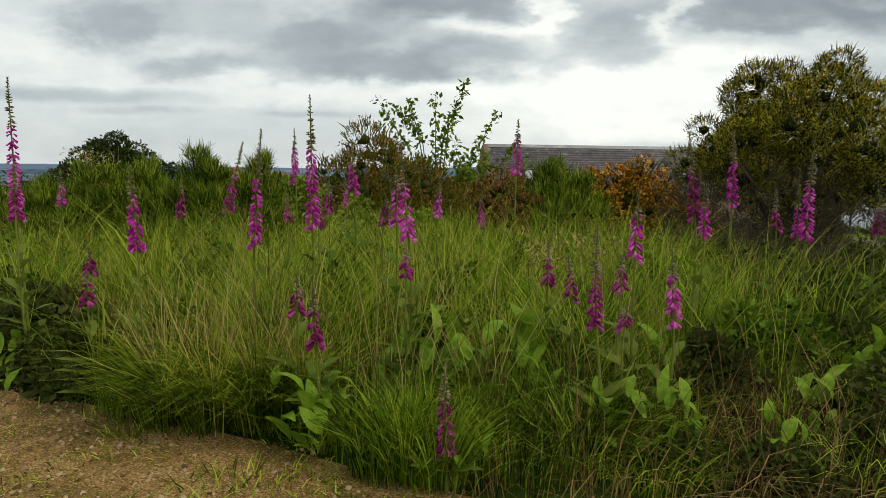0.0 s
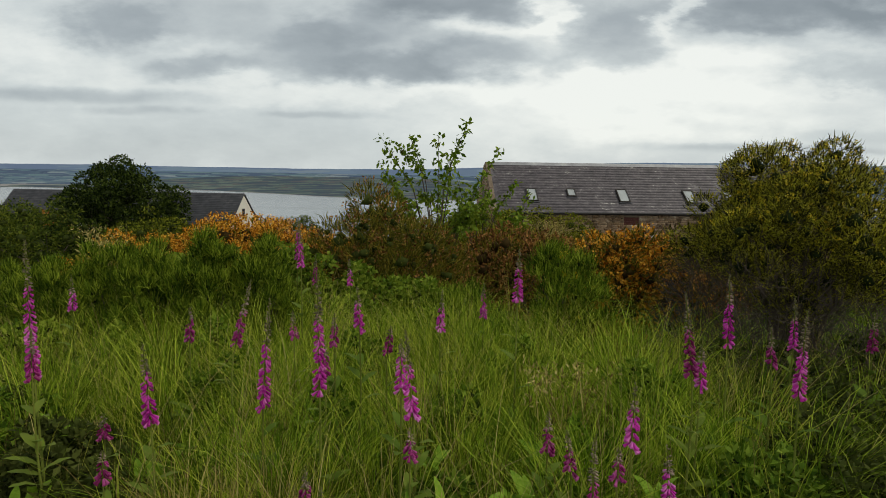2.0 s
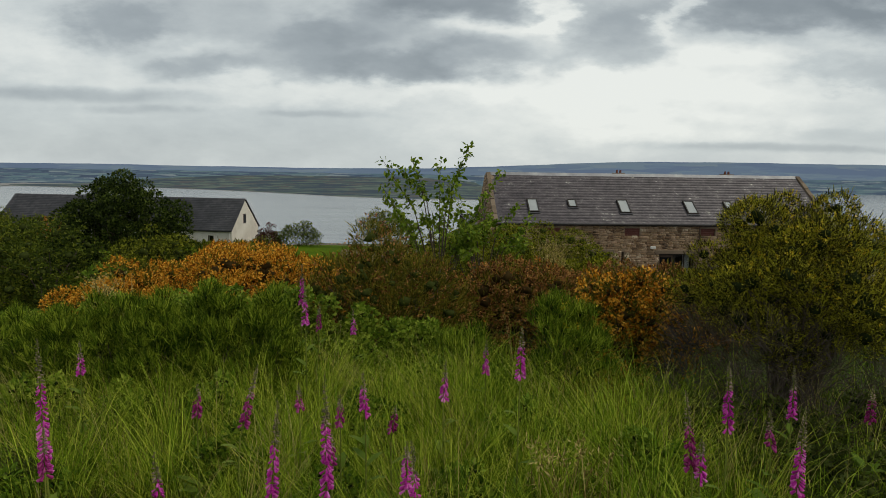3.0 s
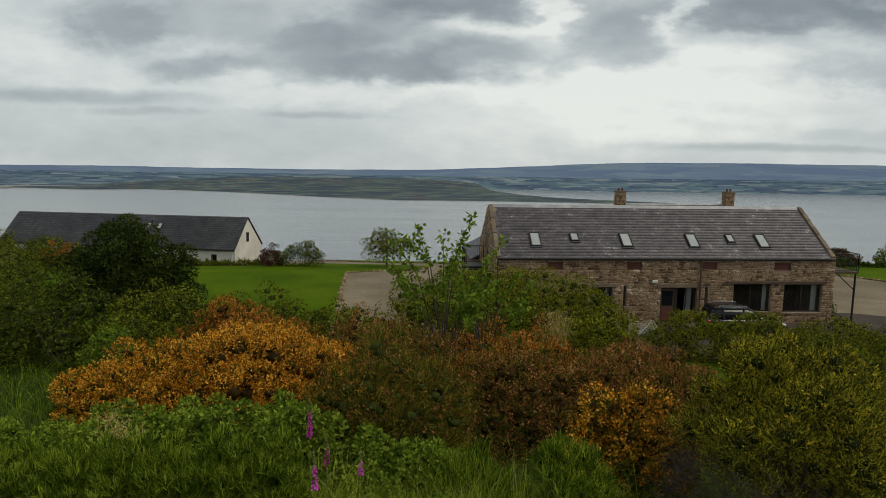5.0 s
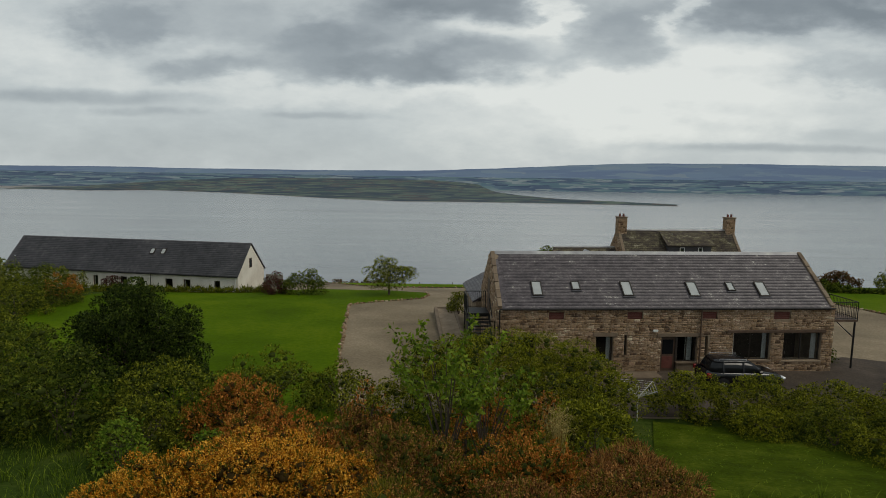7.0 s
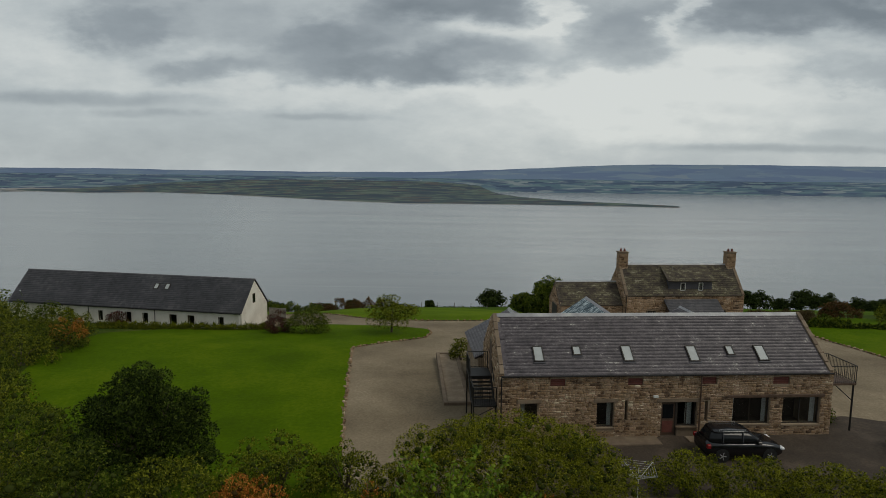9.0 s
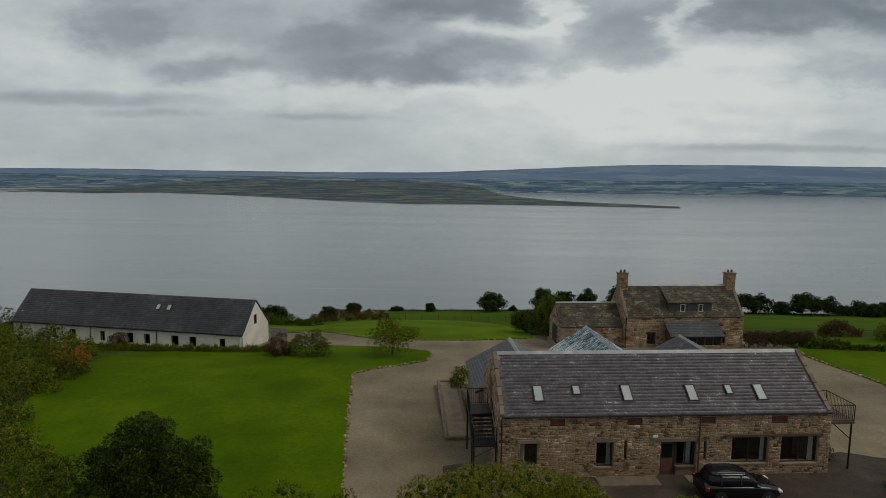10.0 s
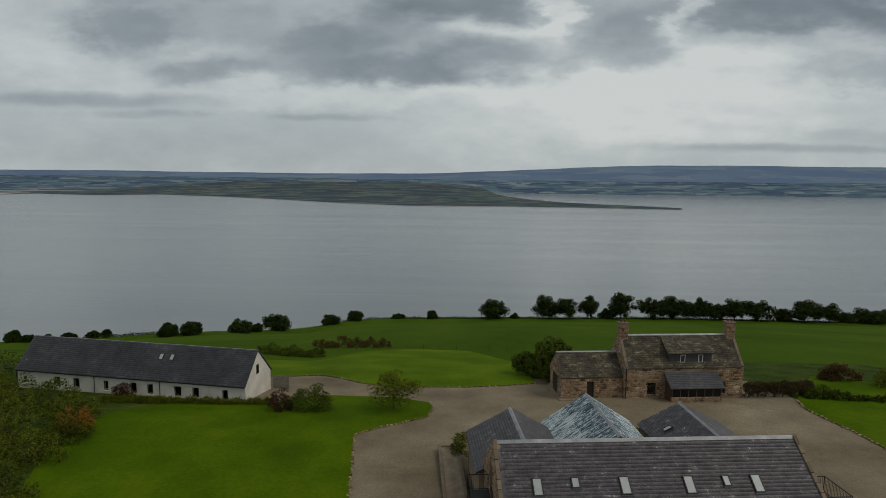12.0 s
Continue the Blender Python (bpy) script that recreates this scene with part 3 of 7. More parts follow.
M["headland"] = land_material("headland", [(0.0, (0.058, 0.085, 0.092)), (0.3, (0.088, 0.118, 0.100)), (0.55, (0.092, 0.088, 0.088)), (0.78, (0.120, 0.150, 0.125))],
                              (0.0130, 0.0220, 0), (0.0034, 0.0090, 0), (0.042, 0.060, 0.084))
M["mud"] = mat("mud", [(0, (0.165, 0.165, 0.165)), (0.5, (0.225, 0.215, 0.205)), (1, (0.30, 0.29, 0.285))], scale=0.004, stretch=(0.4, 2, 1), rough=0.9, bump=0)
M["shore"] = mat("shore", [(0, (0.172, 0.165, 0.159)), (1, (0.327, 0.330, 0.329))], scale=0.02, rough=0.95, bump=0)

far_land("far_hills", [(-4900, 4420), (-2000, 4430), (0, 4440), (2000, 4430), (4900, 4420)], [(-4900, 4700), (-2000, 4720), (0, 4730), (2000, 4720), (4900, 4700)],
         -60, [22, 24, 22, 27, 25, 20, 18, 18, 24, 46, 78, 98, 101, 99, 96, 86, 72, 62], M["far_hills"], "low hills along the far skyline, blue haze in their colour", rise=0.9, bumps=5)
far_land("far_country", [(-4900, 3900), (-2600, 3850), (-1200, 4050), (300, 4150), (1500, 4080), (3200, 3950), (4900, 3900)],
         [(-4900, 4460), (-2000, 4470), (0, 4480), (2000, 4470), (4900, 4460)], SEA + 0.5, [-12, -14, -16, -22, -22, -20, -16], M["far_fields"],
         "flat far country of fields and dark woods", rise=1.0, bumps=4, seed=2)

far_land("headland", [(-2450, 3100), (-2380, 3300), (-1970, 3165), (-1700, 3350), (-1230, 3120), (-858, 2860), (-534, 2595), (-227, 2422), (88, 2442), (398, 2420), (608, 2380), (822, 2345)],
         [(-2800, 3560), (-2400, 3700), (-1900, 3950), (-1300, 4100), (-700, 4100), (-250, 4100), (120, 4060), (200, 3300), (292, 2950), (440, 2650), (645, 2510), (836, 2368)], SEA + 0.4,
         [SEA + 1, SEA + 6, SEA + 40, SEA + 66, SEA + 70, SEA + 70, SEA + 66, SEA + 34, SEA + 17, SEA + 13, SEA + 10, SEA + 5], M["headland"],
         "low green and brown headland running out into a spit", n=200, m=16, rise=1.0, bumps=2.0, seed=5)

far_land("mudflat", [(-2800, 3440), (-2420, 3330), (-2050, 3230), (-1960, 3300)], [(-2800, 3900), (-2420, 3900), (-2000, 3800), (-1800, 3560)], SEA + 0.6, [SEA + 3, SEA + 3], M["mud"], "pale tan mud flat at the head of the bay",
         n=60, m=6, bumps=0.3)
BEACH = [(-2450, 3085), (-2380, 3285), (-1970, 3150), (-1700, 3335), (-1230, 3105), (-858, 2845), (-534, 2580), (-227, 2408), (88, 2428), (398, 2406), (608, 2366), (832, 2332)]
far_land("beach", BEACH, [(x, y + 26) for x, y in BEACH], SEA + 0.3, [SEA + 1.2, SEA + 1.2], M["shore"], "pale thin beach along the headland", n=200, m=3, bumps=0.0)


# ---- slates and rubble ----
def slate_field(width, length, wide=0.30, gauge=0.215, thick=0.016, seed=0):
    """Slates laid in broken courses on a slope: x along the eave, y up the slope, z out of it."""
    r = np.random.default_rng(seed)
    rows = int(length / gauge)
    gauge = length / rows
    vs, fs, k = [], [], 0
    for i in range(rows):
        off = r.uniform(0, wide)
        xs = -wide + off + np.cumsum(wide * r.uniform(0.65, 1.35, int(width / wide * 1.2) + 6))
        row = r.normal(0, 0.0018)
        y0 = i * gauge
        for a, b in zip(xs[:-1], xs[1:]):
            a, b = max(a, 0.0), min(b - 0.001, width)
            if b - a < 0.04:
                continue
            d, l = row + r.normal(0, 0.0015), abs(row) * 2.0
            y1 = min(y0 + gauge * 1.25, length)
            vs += [(a, y0 + d, 0), (b, y0 + d, 0), (a, y0 + d, thick * 2 + l), (b, y0 + d, thick * 2 + l), (a, y1, thick * 0.6), (b, y1, thick * 0.6), (a, y1, 0), (b, y1, 0)]
            fs += [(k, k + 1, k + 3, k + 2), (k + 2, k + 3, k + 5, k + 4)]
            k += 8
    return np.array(vs), np.array(fs)


def slope_pose(x, y, z, degrees, turn=0):
    """Lays a slate field on a roof: the eave's left end at x, y, z, rising towards +y turned by turn."""
    return pose(x, y, z, degrees, 0, 0) if not turn else Matrix.Translation((x, y, z)) @ pose(0, 0, 0, 0, 0, turn) @ pose(0, 0, 0, degrees)


def rubble(width, tall, holes, seed, size=1.0, gable=None):
    """Rubble masonry: (x, z, w, h) of each stone, in wandering courses round the openings."""
    r = np.random.default_rng(seed)
    out, z = [], 0.0
    while z < tall - 0.05:
        h = r.choice([0.13, 0.17, 0.21, 0.26, 0.31], p=[0.15, 0.25, 0.3, 0.2, 0.1]) * size
        h = min(h, tall - z)
        x = r.uniform(-0.3, 0)
        while x < width:
            w = r.uniform(0.22, 0.62) * size
            lo, hi = max(x, 0), min(x + w, width)
            if gable:
                g = gable(z + h / 2)
                lo, hi = max(lo, g[0]), min(hi, g[1])
            for a, b, c, d in holes:
                if z + h > c + 0.03 and z < d - 0.03 and hi > a and lo < b:
                    if lo < a and hi <= b + 0.2:
                        hi = a
                    elif hi > b:
                        lo = b
                    else:
                        hi = lo
            if hi - lo > 0.08:
                cut = r.random()
                if h > 0.16 * size and cut < 0.40:
                    g = h * r.uniform(0.35, 0.65)
                    u = (hi - lo) * r.uniform(0.3, 0.7)
                    out += [(lo, z, hi - lo, g), (lo, z + g, u, h - g), (lo + u, z + g, hi - lo - u, h - g)] if u > 0.08 and hi - lo - u > 0.08 else [(lo, z, hi - lo, g), (lo, z + g, hi - lo, h - g)]
                else:
                    out.append((lo, z, hi - lo, h))
            x += w
        z += h
    return out


STONE_MESHES = []
for i in range(10):
    r = np.random.default_rng(40 + i)
    j = lambda: r.uniform(-0.10, 0.10)
    c = r.uniform(0.12, 0.24)
    ring = [(-.5 + c, -.5), (.5 - c, -.5), (.5, -.5 + c), (.5, .5 - c), (.5 - c, .5), (-.5 + c, .5), (-.5, .5 - c), (-.5, -.5 + c)]
    ring = [(a + j() * 0.6, b + j() * 0.6) for a, b in ring]
    bm = bmesh.new()
    back = [bm.verts.new((a, 0.5, b)) for a, b in ring]
    mid = [bm.verts.new((a, -0.25 + j() * 2, b)) for a, b in ring]
    face = [bm.verts.new((a * 0.82, -0.5 + j() * 2, b * 0.82)) for a, b in ring]
    for k in range(8):
        for p, q in ((back, mid), (mid, face)):
            bm.faces.new((p[k], p[(k + 1) % 8], q[(k + 1) % 8], q[k]))
    bm.faces.new(face)
    bmesh.ops.recalc_face_normals(bm, faces=bm.faces)
    STONE_MESHES.append(from_bm(bm, "stone", M["stone_piece"]))
STONE_ARRAYS = []
for me in STONE_MESHES:
    v = np.array([tuple(q.co) for q in me.vertices])
    STONE_ARRAYS.append((v, np.array([tuple(p.vertices) for p in me.polygons if len(p.vertices) == 4])))


def lay_stones(parent, stones, at, single=lambda s: False, seed=0, name="stone"):
    """Lays stones against a wall's face (y = 0 looking to -y): some as pieces of their own, the rest as one mesh."""
    r = np.random.default_rng(seed)
    vs, fs, k, singles = [], [], 0, 0
    for s in stones:
        x, z, w, h = s
        i = int(r.integers(10))
        proud = r.uniform(0.035, 0.075)
        sx, sz = w - 0.010, h - 0.010
        if single(s) and singles < 300:
            singles += 1
            part(name, STONE_MESHES[i], None, parent, at=at @ Matrix.Translation((x + w / 2, 0, z + h / 2)) @ Matrix.Diagonal((sx, proud, sz, 1)))
            continue
        v, f = STONE_ARRAYS[i]
        p = v * (sx, proud, sz) + (x + w / 2, 0, z + h / 2)
        cap = np.array([[16, 17, 18, 19], [16, 19, 20, 23], [20, 21, 22, 23]])
        vs.append(p)
        fs.append(np.concatenate([f, cap]) + k)
        k += len(p)
    if vs:
        ob = part("rubble_facing", mesh_of("rubble_facing", np.concatenate(vs), np.concatenate(fs), M["stone"]), None, parent, at=at)
        tagged(ob, kind="stuff")


def wall_sheet(bm, width, tall, holes, thick):
    """A wall from x = 0 with real openings (a, b, c, d), built of blocks between them; its face lies at y = 0."""
    xs = sorted({0.0, width, *[v for h in holes for v in h[:2]]})
    zs = sorted({0.0, tall, *[v for h in holes for v in h[2:]]})
    for a, b in zip(xs[:-1], xs[1:]):
        for c, d in zip(zs[:-1], zs[1:]):
            x, z = (a + b) / 2, (c + d) / 2
            if not any(p < x < q and u < z < v for p, q, u, v in holes):
                box(bm, a, b, 0, thick, c, d)
    bmesh.ops.remove_doubles(bm, verts=bm.verts, dist=1e-4)
    return bm


def window_unit(parent, x0, x1, z0, z1, depth, frame_mat, bars=0, curtain=None, sill=True, name="window", sill_mat=None):
    """A window in its opening: frame, pane, sill, dark room behind, and a curtain where one shows."""
    fw = 0.06
    bm = bmesh.new()
    for a in ((x0, x0 + fw, z0, z1), (x1 - fw, x1, z0, z1), (x0 + fw, x1 - fw, z0, z0 + fw), (x0 + fw, x1 - fw, z1 - fw, z1)):
        box(bm, a[0], a[1], depth, depth + 0.07, a[2], a[3])
    for k in range(bars):
        c = x0 + (x1 - x0) * (k + 1) / (bars + 1)
        box(bm, c - 0.025, c + 0.025, depth, depth + 0.06, z0 + fw, z1 - fw)
    w = part(name, bm, frame_mat, parent)
    pane = part("pane", boxed(x0 + fw, x1 - fw, depth + 0.03, depth + 0.036, z0 + fw, z1 - fw), M["glass"], w)
    pane.visible_shadow = False
    if sill:
        part("sill", boxed(x0 - 0.06, x1 + 0.06, -0.07, depth, z0 - 0.09, z0 - 0.003, bevel=0.01), sill_mat or M["dressed"], w)
    if curtain:
        a, b = curtain
        n = 26
        vs = []
        for i in range(n):
            u = a + (b - a) * i / (n - 1)
            y = depth + 0.16 + 0.03 * math.sin(i * 1.9)
            vs += [(u, y, z0 + 0.03), (u, y, z1 - 0.02)]
        part("curtain", mesh_of("curtain", vs, [(2 * i, 2 * i + 2, 2 * i + 3, 2 * i + 1) for i in range(n - 1)], M["curtain"]), None, w, "pale drawn-back curtain")
    return w


def skylight(parent, at, w, h):
    """A roof window standing a little proud of the slates: x across, y up the slope, z outwards."""
    bm = bmesh.new()
    f = 0.055
    for a in ((0, f, 0, h), (w - f, w, 0, h), (f, w - f, 0, f), (f, w - f, h - f, h)):
        box(bm, a[0], a[1], a[2], a[3], 0.0, 0.11)
    s = part("skylight", bm, M["frame_dark"], parent, at=at)
    part("pane", boxed(f, w - f, f, h - f, 0.05, 0.075), M["skylight_glass"], s, "pale roof pane, sky reflection in its colour")
    part("flashing", boxed(-0.05, w + 0.05, -0.10, 0.0, 0.02, 0.05), M["slate_dark"], s)
    return s


def rail(parent, pts, z0, z1, gap=0.12, name="railing"):
    """An iron railing with a top and bottom rail and upright bars along a line of (x, y)."""
    bm = bmesh.new()
    for (ax, ay, az), (bx, by, bz) in zip(pts[:-1], pts[1:]):
        for h, r in ((z1, 0.028), (z0 + 0.08, 0.018)):
            tube(bm, (ax, ay, az + h), (bx, by, bz + h), r, r, 6)
        n = max(1, int(math.dist((ax, ay), (bx, by)) / gap))
        for k in range(n + 1):
            t = k / n
            p = (ax + (bx - ax) * t, ay + (by - ay) * t, az + (bz - az) * t)
            thick = 0.028 if k in (0, n) else 0.010
            tube(bm, (p[0], p[1], p[2] + z0), (p[0], p[1], p[2] + z1), thick, thick, 5)
    return part(name, bm, M["iron"], parent)


# ---- the barn ----
BARN = pose(2.2, 33.5, -3.5, 0, 0, 5.35)
LONG, DEEP, EAVE, RIDGE = 19.78, 6.9, 3.83, 6.50
PITCH = math.degrees(math.atan2(RIDGE - EAVE, DEEP / 2))
SLOPE = math.hypot(RIDGE - EAVE, DEEP / 2)
barn = thing("barn", BARN, "long brown rubble-stone barn house with a grey slate roof", "house")
OPEN = [(1.25, 2.24, 0.80, 2.15), (5.70, 6.70, 0.62, 2.15), (7.34, 7.50, 1.02, 2.23), (9.51, 11.64, 0.0, 2.12), (12.1, 12.28, 0.94, 2.15),
        (13.77, 16.02, 0.70, 2.33), (16.80, 19.09, 0.66, 2.30), (2.94, 3.81, 3.13, 3.57), (7.46, 8.35, 3.13, 3.57), (11.82, 12.73, 3.15, 3.58), (16.11, 17.11, 3.10, 3.57)]
wall = part("wall", wall_sheet(bmesh.new(), LONG, EAVE, OPEN, 0.5), M["mortar"], barn, "brown rubble front wall")
part("wall", boxed(0, LONG, DEEP - 0.5, DEEP, -0.3, EAVE), M["mortar"], barn)
part("footing", boxed(-0.03, LONG + 0.03, -0.02, DEEP, -0.7, 0.0), M["mortar"], barn)
part("floor", boxed(0.5, LONG - 0.5, 0.5, DEEP - 0.5, 0.0, 0.05), M["inside"], barn)
part("partition", boxed(0.5, LONG - 0.5, 2.6, 2.7, 0.05, EAVE), M["inside"], barn)
part("loft_floor", boxed(0.5, LONG - 0.5, 0.5, DEEP - 0.5, 2.6, 2.75), M["inside"], barn)
gable_line = [(0.0, -0.3), (DEEP, -0.3), (DEEP, EAVE), (DEEP / 2, RIDGE + 0.02), (0.0, EAVE)]
for x in (0.0, LONG - 0.5):
    g = part("gable", prism(bmesh.new(), gable_line if x else gable_line, x + 0.004, x + 0.496, axis="y"), M["mortar"], barn)
inset = lambda z: (0.0, DEEP) if z < EAVE else ((z - EAVE) / (RIDGE - EAVE) * DEEP / 2, DEEP - (z - EAVE) / (RIDGE - EAVE) * DEEP / 2)
WDOOR = (2.9, 3.9, 2.95, 4.95)
lay_stones(barn, rubble(LONG, EAVE, OPEN, 3, size=0.66), Matrix(), single=lambda s: 4.0 < s[0] < 13.5 and s[1] < 3.2, seed=1)
lay_stones(barn, rubble(DEEP, RIDGE - 0.1, [(DEEP - WDOOR[1], DEEP - WDOOR[0], WDOOR[2], WDOOR[3])], 4, gable=inset), pose(0, DEEP, 0, 0, 0, -90), seed=2)
lay_stones(barn, rubble(DEEP, RIDGE - 0.1, [], 5, gable=inset), pose(LONG, 0, 0, 0, 0, 90), seed=3)
for side, y, turn in (("front", -0.10, 0), ("back", DEEP + 0.10, 180)):
    roof = part("roof", boxed(0.28, LONG - 0.28, 0, SLOPE + 0.06, -0.12, 0.0), M["slate"], barn,
                at=Matrix.Translation((0 if not turn else LONG, y, EAVE - 0.06)) @ pose(0, 0, 0, 0, 0, turn) @ pose(0, 0, 0, PITCH))
    if not turn:
        V, Fc = slate_field(LONG - 0.60, SLOPE + 0.1, wide=0.34, gauge=0.225, thick=0.010, seed=9)
        sl = part("slate_covering", mesh_of("slate_covering", V + (0.30, 0, 0.002), Fc, M["slate"]), None, roof)
        tagged(sl, kind="stuff")
        for x, w, u, h in ((2.12, 0.60, 0.93, 1.10), (4.48, 0.50, 1.36, 0.66), (7.40, 0.62, 0.90, 1.12), (11.34, 0.62, 0.86, 1.12), (13.76, 0.46, 1.28, 0.68), (15.54, 0.62, 0.86, 1.12)):
            skylight(roof, Matrix.Translation((x, u, 0.03)), w, h)
for x in (0.0, LONG - 0.34):
    for turn in (0, 180):
        at = Matrix.Translation((x if not turn else x + 0.34, 0 if not turn else DEEP, EAVE)) @ pose(0, 0, 0, 0, 0, turn) @ pose(0, 0, 0, PITCH)
        n = 7
        for k in range(n):
            part("coping", boxed(0.02, 0.27, k * SLOPE / n + 0.01, (k + 1) * SLOPE / n - 0.01, -0.15, 0.13 + 0.02 * (k % 2), bevel=0.02), M["dressed"], barn, at=at)
part("ridge", prism(bmesh.new(), [(DEEP / 2 - 0.16, RIDGE - 0.08), (DEEP / 2, RIDGE + 0.10), (DEEP / 2 + 0.16, RIDGE - 0.08)], 0.30, LONG - 0.30, axis="y"), M["lead"], barn, "pale ridge capping")
part("gutter", tube(bmesh.new(), (0.1, -0.15, EAVE - 0.06), (LONG - 0.1, -0.15, EAVE - 0.06), 0.055, 0.055, 8), M["iron"], barn)
part("downpipe", tube(bmesh.new(), (11.75, -0.13, EAVE - 0.1), (11.75, -0.13, 0.0), 0.045, 0.045, 8), M["timber"], barn)
part("downpipe", tube(bmesh.new(), (0.12, -0.13, EAVE - 0.1), (0.12, -0.13, 0.0), 0.04, 0.04, 8), M["iron"], barn)
window_unit(barn, *OPEN[0], 0.16, M["frame_dark"], curtain=(1.32, 1.55))
window_unit(barn, *OPEN[1], 0.16, M["frame_dark"], curtain=(6.38, 6.62))
for k in (2, 4):
    part("slit", boxed(OPEN[k][0], OPEN[k][1], 0.25, 0.3, OPEN[k][2], OPEN[k][3]), M["inside"], barn)
window_unit(barn, 13.77, 16.02, 0.70, 2.33, 0.16, M["frame_dark"], bars=1, curtain=(15.70, 15.94))
part("curtain", boxed(13.84, 13.98, 0.32, 0.36, 0.75, 2.28), M["curtain"], barn, "pale drawn-back curtain")
window_unit(barn, 16.80, 19.09, 0.66, 2.30, 0.16, M["frame_dark"], bars=1, curtain=(18.66, 18.96))
door = part("door", boxed(9.57, 10.42, 0.2, 0.26, 0.04, 2.04), M["timber"], barn, "dark red-brown timber door")
part("panel", boxed(9.68, 10.31, 0.185, 0.2, 0.2, 0.9), M["vent"], door)
part("panel", boxed(9.68, 10.31, 0.185, 0.2, 1.05, 1.9), M["car_glass"], door)
part("door_frame", box(box(boxed(9.51, 9.57, 0.15, 0.3, 0.0, 2.12), 10.42, 10.50, 0.15, 0.3, 0.0, 2.12), 9.57, 10.42, 0.15, 0.3, 2.04, 2.12), M["frame_dark"], barn)
window_unit(barn, 10.50, 11.64, 0.62, 2.12, 0.16, M["frame_dark"], bars=1, curtain=(11.05, 11.45))
part("apron", boxed(10.50, 11.64, 0.02, 0.3, 0.0, 0.53), M["dressed"], barn)
part("doorstep", boxed(9.3, 10.8, -0.45, 0.05, -0.12, 0.02, bevel=0.02), M["dressed"], barn)
for k in range(7, 11):
    a, b, c, d = OPEN[k]
    v = part("vent", boxed(a, b, 0.10, 0.16, c, d), M["vent"], barn, "rust-red slatted vent")
    for j in range(4):
        z = c + 0.05 + j * (d - c) / 4.3
        part("slat", boxed(a + 0.03, b - 0.03, 0.06, 0.11, z, z + 0.05), M["vent"], v)
for a, b, z in ((9.25, 11.95, 2.12), (5.5, 6.9, 2.15), (1.05, 2.45, 2.15)):
    part("lintel", boxed(a, b, -0.075, 0.15, z + 0.003, z + 0.22, bevel=0.015), M["dressed"], barn)
part("lintel", boxed(13.4, 19.3, -0.085, 0.15, 2.333, 2.50, bevel=0.015), M["timber"], barn, "long dark timber lintel")
part("paving", boxed(5.6, 9.2, -1.15, -0.12, -0.2, 0.13, bevel=0.03), M["dressed"], barn, "low stone paving strip along the wall")
part("paving", boxed(10.9, 12.6, -0.9, -0.12, -0.2, 0.11, bevel=0.03), M["dressed"], barn)
part("lamp", boxed(8.95, 9.25, -0.16, -0.06, 2.42, 2.56, bevel=0.02), M["pale"], barn, "small white wall lamp")


# balcony at the barn's east end
bx0, bx1, by0, by1, bz = LONG + 0.06, LONG + 1.72, 0.35, 2.9, 2.98
bal = part("balcony", boxed(bx0, bx1, by0, by1, bz - 0.12, bz), M["timber"], barn, "iron balcony on posts")
rail(bal, [(bx0, by0 + 0.03, bz), (bx1 - 0.03, by0 + 0.03, bz), (bx1 - 0.03, by1 - 0.03, bz), (bx0, by1 - 0.03, bz)], 0.0, 1.05)
for y in (by0 + 0.08, by1 - 0.08):
    part("post", tube(bmesh.new(), (bx1 - 0.12, y, bz - 0.12), (bx1 - 0.12, y, -0.25), 0.055, 0.055, 8), M["iron"], bal)
    part("brace", tube(bmesh.new(), (bx1 - 0.12, y, bz - 1.1), (bx0 + 0.4, y, bz - 0.12), 0.03, 0.03, 6), M["iron"], bal)

# outside stair at the barn's west end
stair = part("outside_stair", boxed(-1.45, -0.06, 2.6, 4.2, 2.80, 2.92), M["iron"], barn, "black iron outside stair and landing")
rail(stair, [(-0.1, 4.17, 2.92), (-1.42, 4.17, 2.92), (-1.42, 2.6, 2.92)], 0.0, 1.05)
part("landing", boxed(-1.45, -0.06, 0.25, 1.35, 1.85, 1.95), M["iron"], stair)
rail(stair, [(-1.42, 1.35, 1.95), (-1.42, 0.28, 1.95), (-0.1, 0.28, 1.95)], 0.0, 1.05)
for k in range(6):
    part("tread", boxed(-1.40, -0.10, 2.55 - k * 0.21, 2.79 - k * 0.21, 2.72 - k * 0.155, 2.76 - k * 0.155), M["iron"], stair)
for x in (-1.43, -0.09):
    part("stringer", tube(bmesh.new(), (x, 2.7, 2.84), (x, 1.3, 1.88), 0.06, 0.06, 4), M["iron"], stair)
    part("handrail", tube(bmesh.new(), (x, 2.65, 3.9), (x, 1.32, 2.95), 0.03, 0.03, 6), M["iron"], stair)
for x, y, z in ((-1.4, 4.1, 2.8), (-1.4, 0.32, 1.85), (-1.4, 1.3, 1.85), (-0.12, 0.32, 1.85)):
    part("post", tube(bmesh.new(), (x, y, z), (x, y, -0.3), 0.05, 0.05, 8), M["iron"], stair)
part("brace", tube(bmesh.new(), (-1.4, 0.32, 1.2), (-0.12, 0.32, 1.85), 0.025, 0.025, 6), M["iron"], stair)
part("door", boxed(-0.03, 0.02, 2.95, 3.85, 2.95, 4.9), M["timber"], barn, "dark upper door on the gable")


